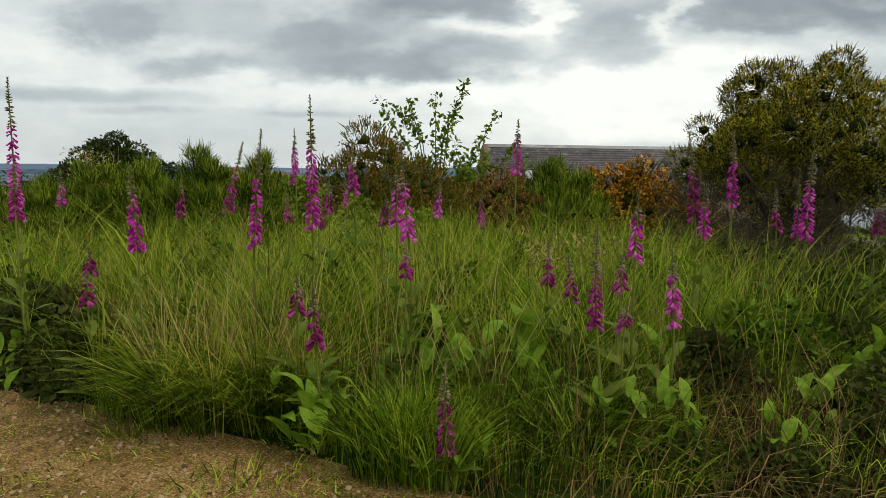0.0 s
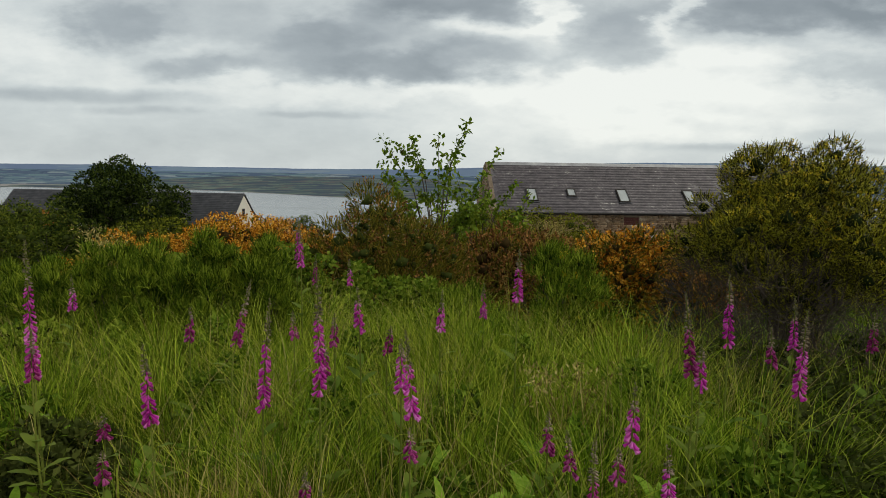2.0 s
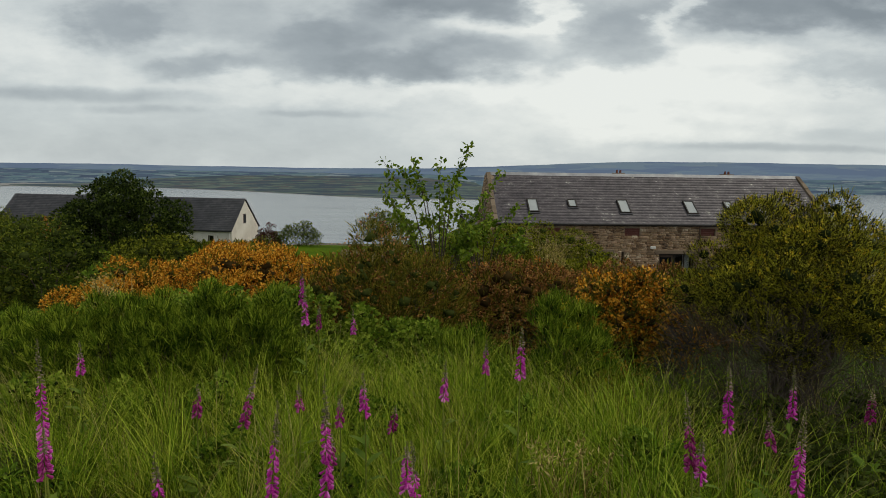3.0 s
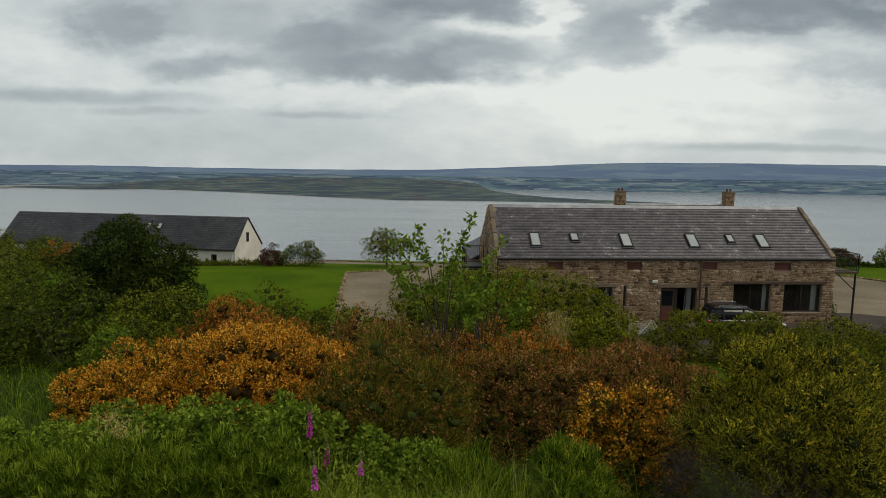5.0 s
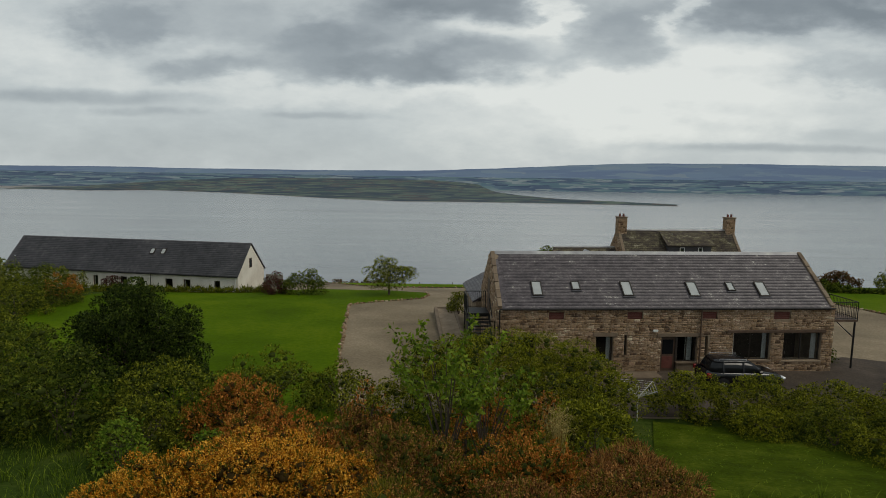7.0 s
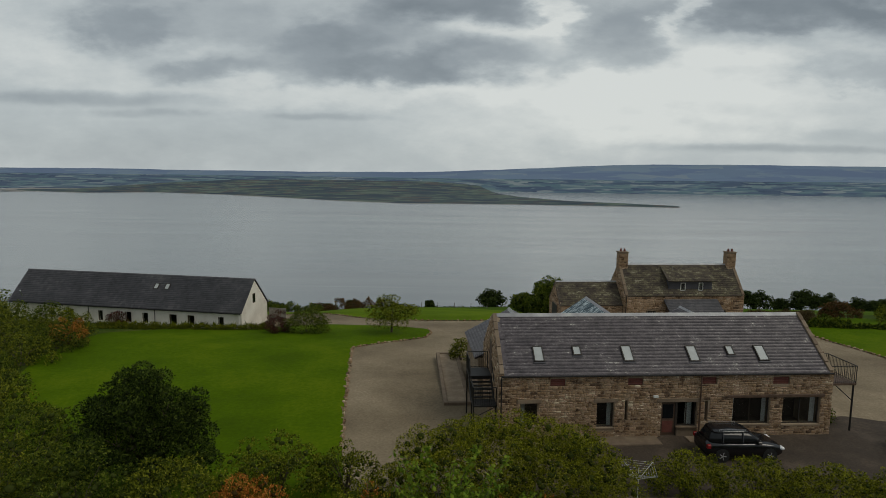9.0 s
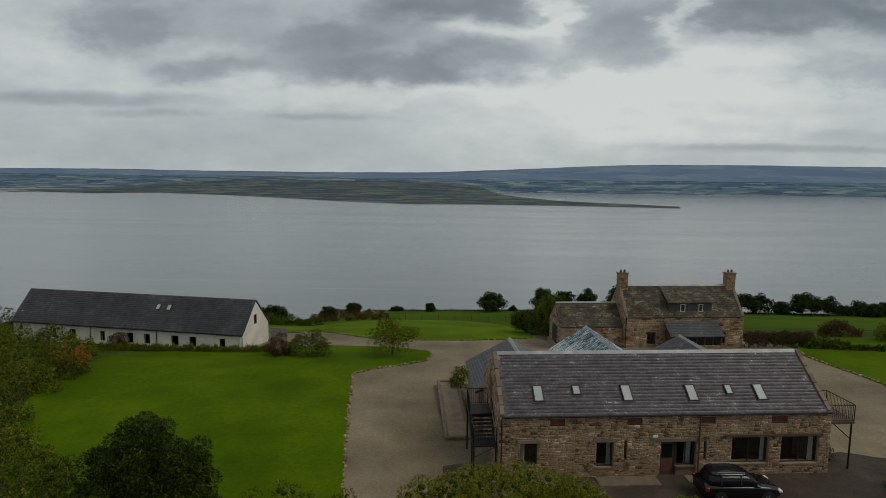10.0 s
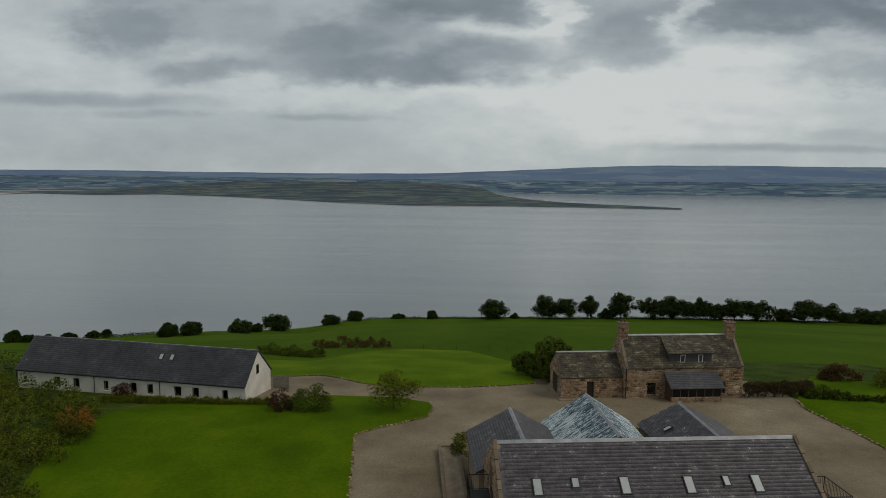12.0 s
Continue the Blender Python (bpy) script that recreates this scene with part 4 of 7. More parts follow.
# ---- the wings behind the barn ----
def wing(at, half, length, eave, ridge, roof_mat, label, seed, tin=False, lights=()):
    """A low gabled range running away from the barn: x across, y away, gable at the far end."""
    w = thing("steading_wing", at, label, "outbuilding", "wings behind the barn")
    for x in (-half + 0.25, half - 0.25 - 0.4):
        part("wall", boxed(x, x + 0.4, 0, length - 0.1, -0.4, eave), M["mortar"], w)
    g = [(-half + 0.25, -0.4), (half - 0.25, -0.4), (half - 0.25, eave), (0, ridge - 0.1), (-half + 0.25, eave)]
    part("gable", prism(bmesh.new(), g, length - 0.5, length - 0.1), M["mortar"], w)
    slope = math.hypot(half, ridge - eave)
    deg = math.degrees(math.atan2(ridge - eave, half))
    for turn, x, y in ((-90, -half, length), (90, half, 0.0)):
        lay = Matrix.Translation((x, y, eave)) @ pose(0, 0, 0, 0, 0, turn) @ pose(0, 0, 0, deg)
        if tin:
            n = int(length / 0.076)
            X = np.linspace(0, length, n * 2 + 1)
            Z = 0.018 * (-1.0) ** np.arange(len(X))
            vs, fs = [], []
            for k, (y0, y1) in enumerate(((0, slope * 0.52), (slope * 0.5, slope))):
                b = len(vs)
                vs += [(a, y0, c + 0.02 + 0.012 * (1 - k)) for a, c in zip(X, Z)] + [(a, y1, c + 0.02) for a, c in zip(X, Z)]
                fs += [(b + i, b + i + 1, b + i + 1 + len(X), b + i + len(X)) for i in range(len(X) - 1)]
            part("roof", mesh_of("roof", vs, fs, roof_mat), None, w, "weathered blue-grey corrugated roof", at=lay)
            part("lining", boxed(0, length, 0, slope, -0.10, -0.02), M["timber"], w, at=lay)
        else:
            roof = part("roof", boxed(0, length, 0, slope, -0.1, 0.0), roof_mat, w, at=lay)
            V, Fc = slate_field(length, slope, seed=seed)
            tagged(part("slate_covering", mesh_of("slate_covering", V + (0, 0, 0.002), Fc, roof_mat), None, roof), kind="stuff")
            for u, v in lights if turn == -90 else ():
                skylight(roof, Matrix.Translation((u, v, 0.03)), 0.5, 0.7)
    part("ridge", prism(bmesh.new(), [(-0.17, ridge - 0.06), (0, ridge + 0.09), (0.17, ridge - 0.06)], 0, length), M["lead"], w, "pale ridge capping")
    return w


base = BARN.translation
wing(BARN @ pose(2.86, DEEP - 0.2, -0.2), 3.5, 6.9, 2.95, 4.85, M["slate"], "slate-roofed stone wing behind the barn", 21, lights=((5.2, 2.3),))
wing(BARN @ pose(9.42, DEEP - 0.2, -0.2), 3.7, 8.3, 3.0, 5.42, M["tin"], "stone wing with a weathered pale corrugated roof", 22, tin=True)
wing(BARN @ pose(17.2, DEEP - 0.2, -0.3), 3.5, 8.0, 3.0, 4.78, M["slate"], "slate-roofed stone wing with a small roof light", 23, lights=((2.6, 1.2),))


# ---- the white cottage ----
COT = pose(-23.45, 63.26, -5.55, 0, 0, -8.7)
cottage = thing("cottage", COT, "long low white-harled cottage with a dark slate roof", "house")
CL, CD, CE, CR = 28.8, 5.9, 2.17, 5.27
CW = [(-2.80, -2.10), (-6.41, -5.57), (-8.62, -7.70), (-11.97, -11.20), (-14.11, -13.26), (-17.50, -16.86), (-21.47, -20.60), (-23.94, -23.13)]
wins = [(CL + a, CL + b, 0.42, 1.56) for a, b in CW]
shift = Matrix.Translation((-CL, 0, 0))
part("wall", wall_sheet(bmesh.new(), CL, CE, wins, 0.4), M["harl"], cottage, "cream-white harled front wall", at=shift)
part("wall", boxed(-CL, 0, CD - 0.4, CD, 0, CE), M["harl"], cottage)
part("footing", boxed(-CL - 0.03, 0.03, 0.0, CD, -0.9, 0.0), M["harl"], cottage)
part("partition", boxed(-CL + 0.4, -0.4, 1.6, 1.7, 0.0, CE), M["inside"], cottage)
part("ceiling_board", boxed(-CL + 0.4, -0.4, 0.4, CD - 0.4, CE - 0.06, CE), M["inside"], cottage)
cg = [(0.004, 0), (CD - 0.004, 0), (CD - 0.004, CE), (CD / 2, CR - 0.03), (0.004, CE)]
for x in (-CL, -0.4):
    part("gable", prism(bmesh.new(), cg, x - 0.004, x + 0.404, axis="y"), M["harl"], cottage, "cream-white gable")
part("window", boxed(0.0, 0.03, CD / 2 - 0.45, CD / 2 + 0.15, 2.7, 3.75), M["timber"], cottage, "brown gable window")
part("pane", boxed(0.03, 0.036, CD / 2 - 0.37, CD / 2 + 0.07, 2.78, 3.67), M["car_glass"], cottage)
cs = math.hypot(CD / 2 + 0.2, CR - CE + 0.17)
cp = math.degrees(math.atan2(CR - CE + 0.17, CD / 2 + 0.2))
for turn, x, y in ((0, -CL - 0.15, -0.2), (180, 0.12, CD + 0.2)):
    lay = Matrix.Translation((x, y, CE - 0.12)) @ pose(0, 0, 0, 0, 0, turn) @ pose(0, 0, 0, cp)
    roof = part("roof", boxed(0, CL + 0.27, 0, cs, 0.02, 0.1), M["slate_dark"], cottage, at=lay)
    if not turn:
        V, Fc = slate_field(CL + 0.27, cs, wide=0.33, gauge=0.24, seed=31)
        tagged(part("slate_covering", mesh_of("slate_covering", V + (0, 0, 0.102), Fc, M["slate_dark"]), None, roof), kind="stuff")
        for u in (CL - 11.3, CL - 9.95):
            skylight(roof, Matrix.Translation((u, 2.55, 0.12)), 0.55, 0.75)
        part("flue", tube(bmesh.new(), (1.5, 0.8, 0.1), (1.5, 1.1, 0.75), 0.09, 0.09, 8), M["chrome"], roof, "bright metal flue")
part("ridge", prism(bmesh.new(), [(CD / 2 - 0.16, CR - 0.02), (CD / 2, CR + 0.14), (CD / 2 + 0.16, CR - 0.02)], -CL - 0.15, 0.1, axis="y"), M["lead"], cottage)
part("gutter", tube(bmesh.new(), (-CL, -0.25, CE - 0.12), (0, -0.25, CE - 0.12), 0.05, 0.05, 8), M["iron"], cottage)
for x in (-10.3, -18.6, -28.9, -0.25):
    part("downpipe", tube(bmesh.new(), (x, -0.08, CE - 0.15), (x, -0.08, 0), 0.04, 0.04, 6), M["iron"] if x != -0.25 else M["pale"], cottage)
for a, b in CW:
    window_unit(cottage, a, b, 0.42, 1.56, 0.14, M["timber"], sill_mat=M["harl"])
part("fence_panel", boxed(0.1, 2.2, 6.2, 6.26, -0.4, 1.4), M["bark_pale"], cottage)


# ---- the stone house ----
HOUSE = pose(17.80, 65.65, -4.8, 0, 0, 5.7)
house = thing("house", HOUSE, "old two-storey stone farmhouse with two chimneys and a dormer", "house")
HL, HD, HE, HR = 13.4, 5.3, 3.48, 6.52
hw = [(2.55, 3.53, 0.45, 1.8), (10.55, 11.4, 0.45, 1.8), (5.6, 6.5, 0.0, 2.0)]
part("wall", wall_sheet(bmesh.new(), HL, HE, hw, 0.5), M["mortar"], house)
part("wall", boxed(0, HL, HD - 0.5, HD, 0, HE), M["mortar"], house)
part("footing", boxed(-7.2, HL, 0.0, HD, -0.9, 0.0), M["mortar"], house)
hg = [(0.004, 0), (HD - 0.004, 0), (HD - 0.004, HE), (HD / 2, HR), (0.004, HE)]
for x in (0, HL - 0.5):
    part("gable", prism(bmesh.new(), hg, x + 0.004, x + 0.496, axis="y"), M["mortar"], house)
lay_stones(house, rubble(HL, HE, hw, 61, size=1.2), Matrix(), seed=61)
hin = lambda z: (0.0, HD) if z < HE else ((z - HE) / (HR - HE) * HD / 2, HD - (z - HE) / (HR - HE) * HD / 2)
lay_stones(house, rubble(HD, HR - 0.1, [], 62, size=1.2, gable=hin), pose(0, HD, 0, 0, 0, -90), seed=62)
hs = math.hypot(HD / 2, HR - HE)
hp = math.degrees(math.atan2(HR - HE, HD / 2))
for turn, x, y in ((0, 0.25, -0.1), (180, HL - 0.25, HD + 0.1)):
    lay = Matrix.Translation((x, y, HE - 0.05)) @ pose(0, 0, 0, 0, 0, turn) @ pose(0, 0, 0, hp)
    roof = part("roof", boxed(0, HL - 0.5, 0, hs + 0.05, -0.1, 0), M["slate_mossy"], house, at=lay)
    if not turn:
        V, Fc = slate_field(HL - 0.5, hs + 0.05, wide=0.34, gauge=0.25, seed=63)
        tagged(part("slate_covering", mesh_of("slate_covering", V + (0, 0, 0.002), Fc, M["slate_mossy"]), None, roof), kind="stuff")
for x in (0.0, HL - 0.32):
    for turn in (0, 180):
        at = Matrix.Translation((x if not turn else x + 0.32, 0 if not turn else HD, HE)) @ pose(0, 0, 0, 0, 0, turn) @ pose(0, 0, 0, hp)
        for k in range(6):
            part("coping", boxed(0, 0.32, k * hs / 6 + 0.01, (k + 1) * hs / 6 - 0.01, -0.15, 0.14, bevel=0.02), M["dressed"], house, at=at)
part("ridge", prism(bmesh.new(), [(HD / 2 - 0.15, HR - 0.05), (HD / 2, HR + 0.1), (HD / 2 + 0.15, HR - 0.05)], 0.3, HL - 0.3, axis="y"), M["lead"], house)
for x in (-0.02, HL - 0.98):
    ch = part("chimney", boxed(x, x + 1.0, HD / 2 - 0.42, HD / 2 + 0.42, HR - 0.9, HR + 1.35, bevel=0.02), M["mortar"], house, "square stone chimney")
    for turn, px, py, w in ((0, x, HD / 2 - 0.42, 1.0), (-90, x, HD / 2 + 0.42, 0.84), (90, x + 1.0, HD / 2 - 0.42, 0.84)):
        lay_stones(ch, rubble(w, 1.75, [], 70 + int(abs(turn)), size=0.9), Matrix.Translation((px, py, HR - 0.5)) @ pose(0, 0, 0, 0, 0, turn), seed=70)
    part("cap", boxed(x - 0.07, x + 1.07, HD / 2 - 0.5, HD / 2 + 0.5, HR + 1.35, HR + 1.48, bevel=0.02), M["dressed"], ch)
    for k in (0.3, 0.7):
        part("chimney_pot", tube(bmesh.new(), (x + k, HD / 2, HR + 1.48), (x + k, HD / 2, HR + 1.80), 0.13, 0.10, 10), M["vent"], ch)
dorm = part("dormer", boxed(5.0, 9.9, 0.45, 2.4, 3.1, 5.02), M["slate_dark"], house, "broad slate-hung dormer")
for a, b in ((6.3, 6.85), (8.35, 8.85)):
    window_unit(dorm, a, b, 3.95, 4.82, 0.34, M["pale"], sill=False)
dr = Matrix.Translation((4.75, 0.05, 4.98)) @ pose(0, 0, 0, 29)
dro = part("dormer_roof", boxed(0, 5.4, 0, 2.95, 0, 0.09), M["slate_mossy"], dorm, at=dr)
V, Fc = slate_field(5.4, 2.95, wide=0.34, gauge=0.25, seed=64)
tagged(part("dormer_slate_covering", mesh_of("dormer_slate_covering", V + (0, 0, 0.092), Fc, M["slate_mossy"]), None, dorm, at=dr), kind="stuff")
part("vent_pipe", tube(bmesh.new(), (5.9, 1.7, 5.7), (5.9, 1.7, 6.35), 0.06, 0.06, 8), M["chrome"], dorm)
porch = part("porch", boxed(4.55, 10.1, -1.75, -1.5, 0.0, 0.75), M["mortar"], house, "lean-to porch with a slate roof")
lay_stones(porch, rubble(5.55, 0.75, [], 65, size=1.1), Matrix.Translation((4.55, -1.75, 0)), seed=65)
for k in range(7):
    x = 4.6 + k * 0.9
    part("post", boxed(x, x + 0.09, -1.7, -1.6, 0.75, 1.75), M["timber"], porch)
part("glazing", boxed(4.7, 10.0, -1.66, -1.64, 0.76, 1.74), M["car_glass"], porch)
for x in (4.55, 10.0):
    part("side", boxed(x, x + 0.1, -1.5, -0.02, 0, 2.0), M["timber"], porch)
pr = Matrix.Translation((4.3, -2.0, 1.72)) @ pose(0, 0, 0, 33)
part("porch_roof", boxed(0, 6.0, 0, 2.35, 0, 0.09), M["slate_dark"], porch, at=pr)
V, Fc = slate_field(6.0, 2.35, seed=66)
tagged(part("porch_slate_covering", mesh_of("porch_slate_covering", V + (0, 0, 0.092), Fc, M["slate_dark"]), None, porch, at=pr), kind="stuff")
window_unit(house, 2.55, 3.53, 0.45, 1.8, 0.15, M["frame_dark"], bars=1)
window_unit(house, 10.55, 11.4, 0.45, 1.8, 0.15, M["frame_dark"], bars=1)
part("downpipe", tube(bmesh.new(), (0.1, -0.12, HE), (0.1, -0.12, 0), 0.05, 0.05, 6), M["iron"], house)
part("partition", boxed(0.5, HL - 0.5, 2.2, 2.3, 0.0, HE), M["inside"], house)

ann = part("annex", wall_sheet(bmesh.new(), 6.9, 2.35, [(2.9, 3.7, 0.0, 1.85)], 0.4), M["mortar"], house, "lower stone wing with a mossy slate roof", at=Matrix.Translation((-6.95, 0.5, 0)))
lay_stones(ann, rubble(6.9, 2.35, [(2.9, 3.7, 0.0, 1.85)], 67, size=1.2), Matrix(), seed=67)
AD, AE, AR = 5.0, 2.35, 4.5
part("annex_door", boxed(2.9, 3.7, 0.2, 0.26, 0, 1.85), M["frame_dark"], ann)
part("annex_gable", prism(bmesh.new(), [(0, 0), (AD, 0), (AD, AE), (AD / 2, AR), (0, AE)], 0.02, 0.42, axis="y"), M["mortar"], ann)
ain = lambda z: (0.0, AD) if z < AE else ((z - AE) / (AR - AE) * AD / 2, AD - (z - AE) / (AR - AE) * AD / 2)
lay_stones(ann, rubble(AD, AR - 0.1, [(1.4, 3.4, 0, 2.0)], 68, size=1.2, gable=ain), Matrix.Translation((0.02, AD, 0)) @ pose(0, 0, 0, 0, 0, -90), seed=68)
part("garage_door", boxed(-0.02, 0.02, 1.6, 3.6, 0.0, 2.0), M["iron"], ann, "black garage door in the gable")
part("annex_wall", boxed(0.02, 6.9, AD - 0.4, AD, 0, AE), M["mortar"], ann)
asl = math.hypot(AD / 2, AR - AE)
ap = math.degrees(math.atan2(AR - AE, AD / 2))
for turn, x, y in ((0, -0.1, -0.1), (180, 6.95, AD + 0.1)):
    lay = Matrix.Translation((x, y, AE - 0.05)) @ pose(0, 0, 0, 0, 0, turn) @ pose(0, 0, 0, ap)
    part("annex_roof", boxed(0, 7.0, 0, asl + 0.1, -0.08, 0.02), M["slate_mossy"], ann, at=lay)
    if not turn:
        V, Fc = slate_field(7.0, asl + 0.1, wide=0.34, gauge=0.25, seed=69)
        tagged(part("annex_slate_covering", mesh_of("annex_slate_covering", V + (0, 0, 0.022), Fc, M["slate_mossy"]), None, ann, at=lay), kind="stuff")
part("annex_ridge", prism(bmesh.new(), [(AD / 2 - 0.14, AR), (AD / 2, AR + 0.12), (AD / 2 + 0.14, AR)], 0, 6.9, axis="y"), M["lead"], ann)


# ---- the car ----
def car(at):
    """A black estate car: lofted body, glasshouse, wheels, roof rails and lamps. x forward, y to its left, z up from the ground."""
    c = thing("car", at, "black sport utility car parked on the gravel before the barn", "car")
    bm = bmesh.new()
    rings = []
    for x, lo, hi, w in ((-2.27, 0.48, 0.84, 0.70), (-2.23, 0.36, 0.98, 0.82), (-2.08, 0.29, 1.05, 0.88), (-1.4, 0.25, 1.07, 0.91), (-0.2, 0.23, 1.05, 0.92), (0.8, 0.23, 1.03, 0.92),
                         (1.45, 0.25, 0.98, 0.90), (1.95, 0.28, 0.89, 0.85), (2.18, 0.33, 0.78, 0.76), (2.27, 0.44, 0.64, 0.62)):
        half = [(0.86 * w, lo), (0.98 * w, lo + 0.10), (w, lo * 0.45 + hi * 0.55), (0.97 * w, hi - 0.12), (0.90 * w, hi - 0.02), (0.45 * w, hi + 0.02)]
        rings.append([bm.verts.new((x, y, z)) for y, z in half + [(-y, z) for y, z in half[::-1]]])
    for a, b in zip(rings[:-1], rings[1:]):
        for k in range(12):
            bm.faces.new((a[k], a[(k + 1) % 12], b[(k + 1) % 12], b[k]))
    bm.faces.new(rings[0])
    bm.faces.new(rings[-1][::-1])
    bmesh.ops.recalc_face_normals(bm, faces=bm.faces)
    body = part("body", bm, M["car_paint"], c, "glossy black bodywork", smooth=True)

    def cabin(levels):
        bm = bmesh.new()
        rings = []
        for z, x0, x1, w in levels:
            ring = []
            for q in range(20):
                a = (q + 0.5) * math.tau / 20
                u, v = math.cos(a), math.sin(a)
                u, v = math.copysign(abs(u) ** 0.35, u), math.copysign(abs(v) ** 0.35, v)
                ring.append(bm.verts.new(((x0 + x1) / 2 + u * (x1 - x0) / 2, v * w, z)))
            rings.append(ring)
        for a, b in zip(rings[:-1], rings[1:]):
            for k in range(20):
                bm.faces.new((a[k], a[(k + 1) % 20], b[(k + 1) % 20], b[k]))
        bm.faces.new(rings[0][::-1])
        bm.faces.new(rings[-1])
        return bm

    part("glasshouse", cabin(((1.0, -2.12, 1.18, 0.85), (1.3, -1.98, 0.80, 0.77), (1.56, -1.80, 0.38, 0.68))), M["car_glass"], c, "dark tinted windows", smooth=True)
    part("roof_panel", cabin(((1.555, -1.84, 0.40, 0.69), (1.63, -1.74, 0.20, 0.65), (1.675, -1.5, -0.1, 0.56))), M["car_paint"], c, smooth=True)
    for y in (-0.60, 0.60):
        bm = bmesh.new()
        tube(bm, (-1.5, y, 1.72), (0.05, y, 1.70), 0.015, 0.015, 6)
        for x in (-1.5, 0.05):
            tube(bm, (x, y, 1.60), (x, y, 1.72), 0.022, 0.022, 6)
        part("roof_rail", bm, M["lead"], c, "grey metal roof rail")
        for x0, z0, x1, z1 in ((-0.2, 1.05, -0.15, 1.62), (-1.35, 1.05, -1.32, 1.62)):
            part("pillar", tube(bmesh.new(), (x0, y * 1.42, z0), (x1, y * 1.13, z1), 0.05, 0.04, 6), M["car_paint"], c)
        part("mirror", boxed(0.62, 0.84, y * 1.55 - 0.09, y * 1.55 + 0.09, 1.02, 1.16, bevel=0.03), M["car_paint"], c)
        part("headlamp", boxed(2.02, 2.24, y * 1.2 - 0.18, y * 1.2 + 0.18, 0.68, 0.80, bevel=0.03), M["lamp_glass"], c, "clear headlamp")
        part("tail_lamp", boxed(-2.27, -2.05, y * 1.38 - 0.08, y * 1.38 + 0.08, 0.78, 1.0, bevel=0.02), M["lamp_red"], c, "red tail lamp")
        for x in (-1.38, 1.40):
            s = math.copysign(1, y)
            w = part("wheel", tube(bmesh.new(), (x, s * 0.68, 0.35), (x, s * 0.925, 0.35), 0.35, 0.35, 24), M["tyre"], c)
            part("rim", tube(bmesh.new(), (x, s * 0.90, 0.35), (x, s * 0.935, 0.35), 0.235, 0.215, 16), M["iron"], w)
            for k in range(5):
                a = k * math.tau / 5
                part("spoke", tube(bmesh.new(), (x, s * 0.94, 0.35), (x + 0.21 * math.cos(a), s * 0.94, 0.35 + 0.21 * math.sin(a)), 0.03, 0.022, 5), M["lead"], w)
            part("arch", tube(bmesh.new(), (x, s * 0.80, 0.36), (x, s * 0.918, 0.36), 0.405, 0.405, 24), M["tyre"], c)
    return c


car(pose(15.15, 32.2, -3.45, 0, 0, 4) @ Matrix.Diagonal((0.93, 0.97, 0.98, 1)))


# ---- stones, walls, posts and small things of the yard ----
def kerb_line(points, label, group, step=0.40, size=0.15):
    """A row of loose edging stones along a border line."""
    p = along(points, int(sum(math.dist(a, b) for a, b in zip(points[:-1], points[1:])) / step))
    k = thing("kerb", pose(0, 0, 0), label, "kerb", group)
    r = np.random.default_rng(int(abs(points[0][0]) * 10))
    for x, y in p:
        x, y = x + r.normal(0, 0.05), y + r.normal(0, 0.05)
        s = size * r.uniform(0.7, 1.35)
        part("stone", STONE_MESHES[int(r.integers(10))], None, k,
             at=Matrix.Translation((x, y, float(height(x, y)) + 0.08)) @ pose(0, 0, 0, -90, 0, r.uniform(0, 360)) @ Matrix.Diagonal((s * 1.5, s, s, 1)))


kerb_line(LAWN_R[1:], "rough edging stones between lawn and drive", "edging stones")
kerb_line(NORTH, "rough edging stones along the drive", "edging stones", step=0.7)
kerb_line(EAST[:5], "rough edging stones beside the yard", "edging stones", step=0.55, size=0.18)

planter = thing("planter", pose(-1.05, 38.6, -3.62, 0, 0, 5), "low stone planter wall beside the drive", "planter")
for x0, x1, y0, y1 in ((0, 0.28, 0, 11.4), (1.55, 1.83, 0, 11.4), (0.28, 1.55, 0, 0.28), (0.28, 1.55, 11.12, 11.4)):
    part("side", boxed(x0, x1, y0, y1, -0.4, 0.30, bevel=0.03), M["dressed"], planter)
part("soil", boxed(0.28, 1.55, 0.28, 11.12, 0.0, 0.2), M["mortar"], planter)

bench = thing("bench", pose(-0.35, 33.2, -3.52, 0, 0, 20), "small pale garden bench by the stair", "bench")
part("seat", boxed(-0.6, 0.6, -0.2, 0.22, 0.42, 0.46, bevel=0.01), M["bark"], bench)
part("backrest", boxed(-0.6, 0.6, 0.2, 0.25, 0.5, 0.9, bevel=0.01), M["bark"], bench)
for x in (-0.52, 0.52):
    for y in (-0.15, 0.2):
        part("leg", boxed(x - 0.04, x + 0.04, y - 0.04, y + 0.04, 0, 0.42), M["bark"], bench)

airer = thing("clothes_airer", pose(8.15, 26.6, float(height(8.15, 26.6)), 0, 0, 35) @ Matrix.Scale(0.82, 4), "white rotary clothes airer on a pole", "airer")
part("pole", tube(bmesh.new(), (0, 0, 0), (0, 0, 2.0), 0.025, 0.022, 8), M["pale"], airer)
for k in range(4):
    a = k * math.pi / 2
    part("arm", tube(bmesh.new(), (0, 0, 1.35), (1.15 * math.cos(a), 1.15 * math.sin(a), 2.05), 0.014, 0.012, 5), M["pale"], airer)
for j in range(7):
    q = 0.25 + j * 0.145
    bm = bmesh.new()
    c = [(q * math.cos(k * math.pi / 2) * 1.1, q * math.sin(k * math.pi / 2) * 1.1, 1.37 + 0.59 * q) for k in range(4)]
    for k in range(4):
        tube(bm, c[k], c[(k + 1) % 4], 0.006, 0.006, 3)
    part("line", bm, M["pale"], airer)


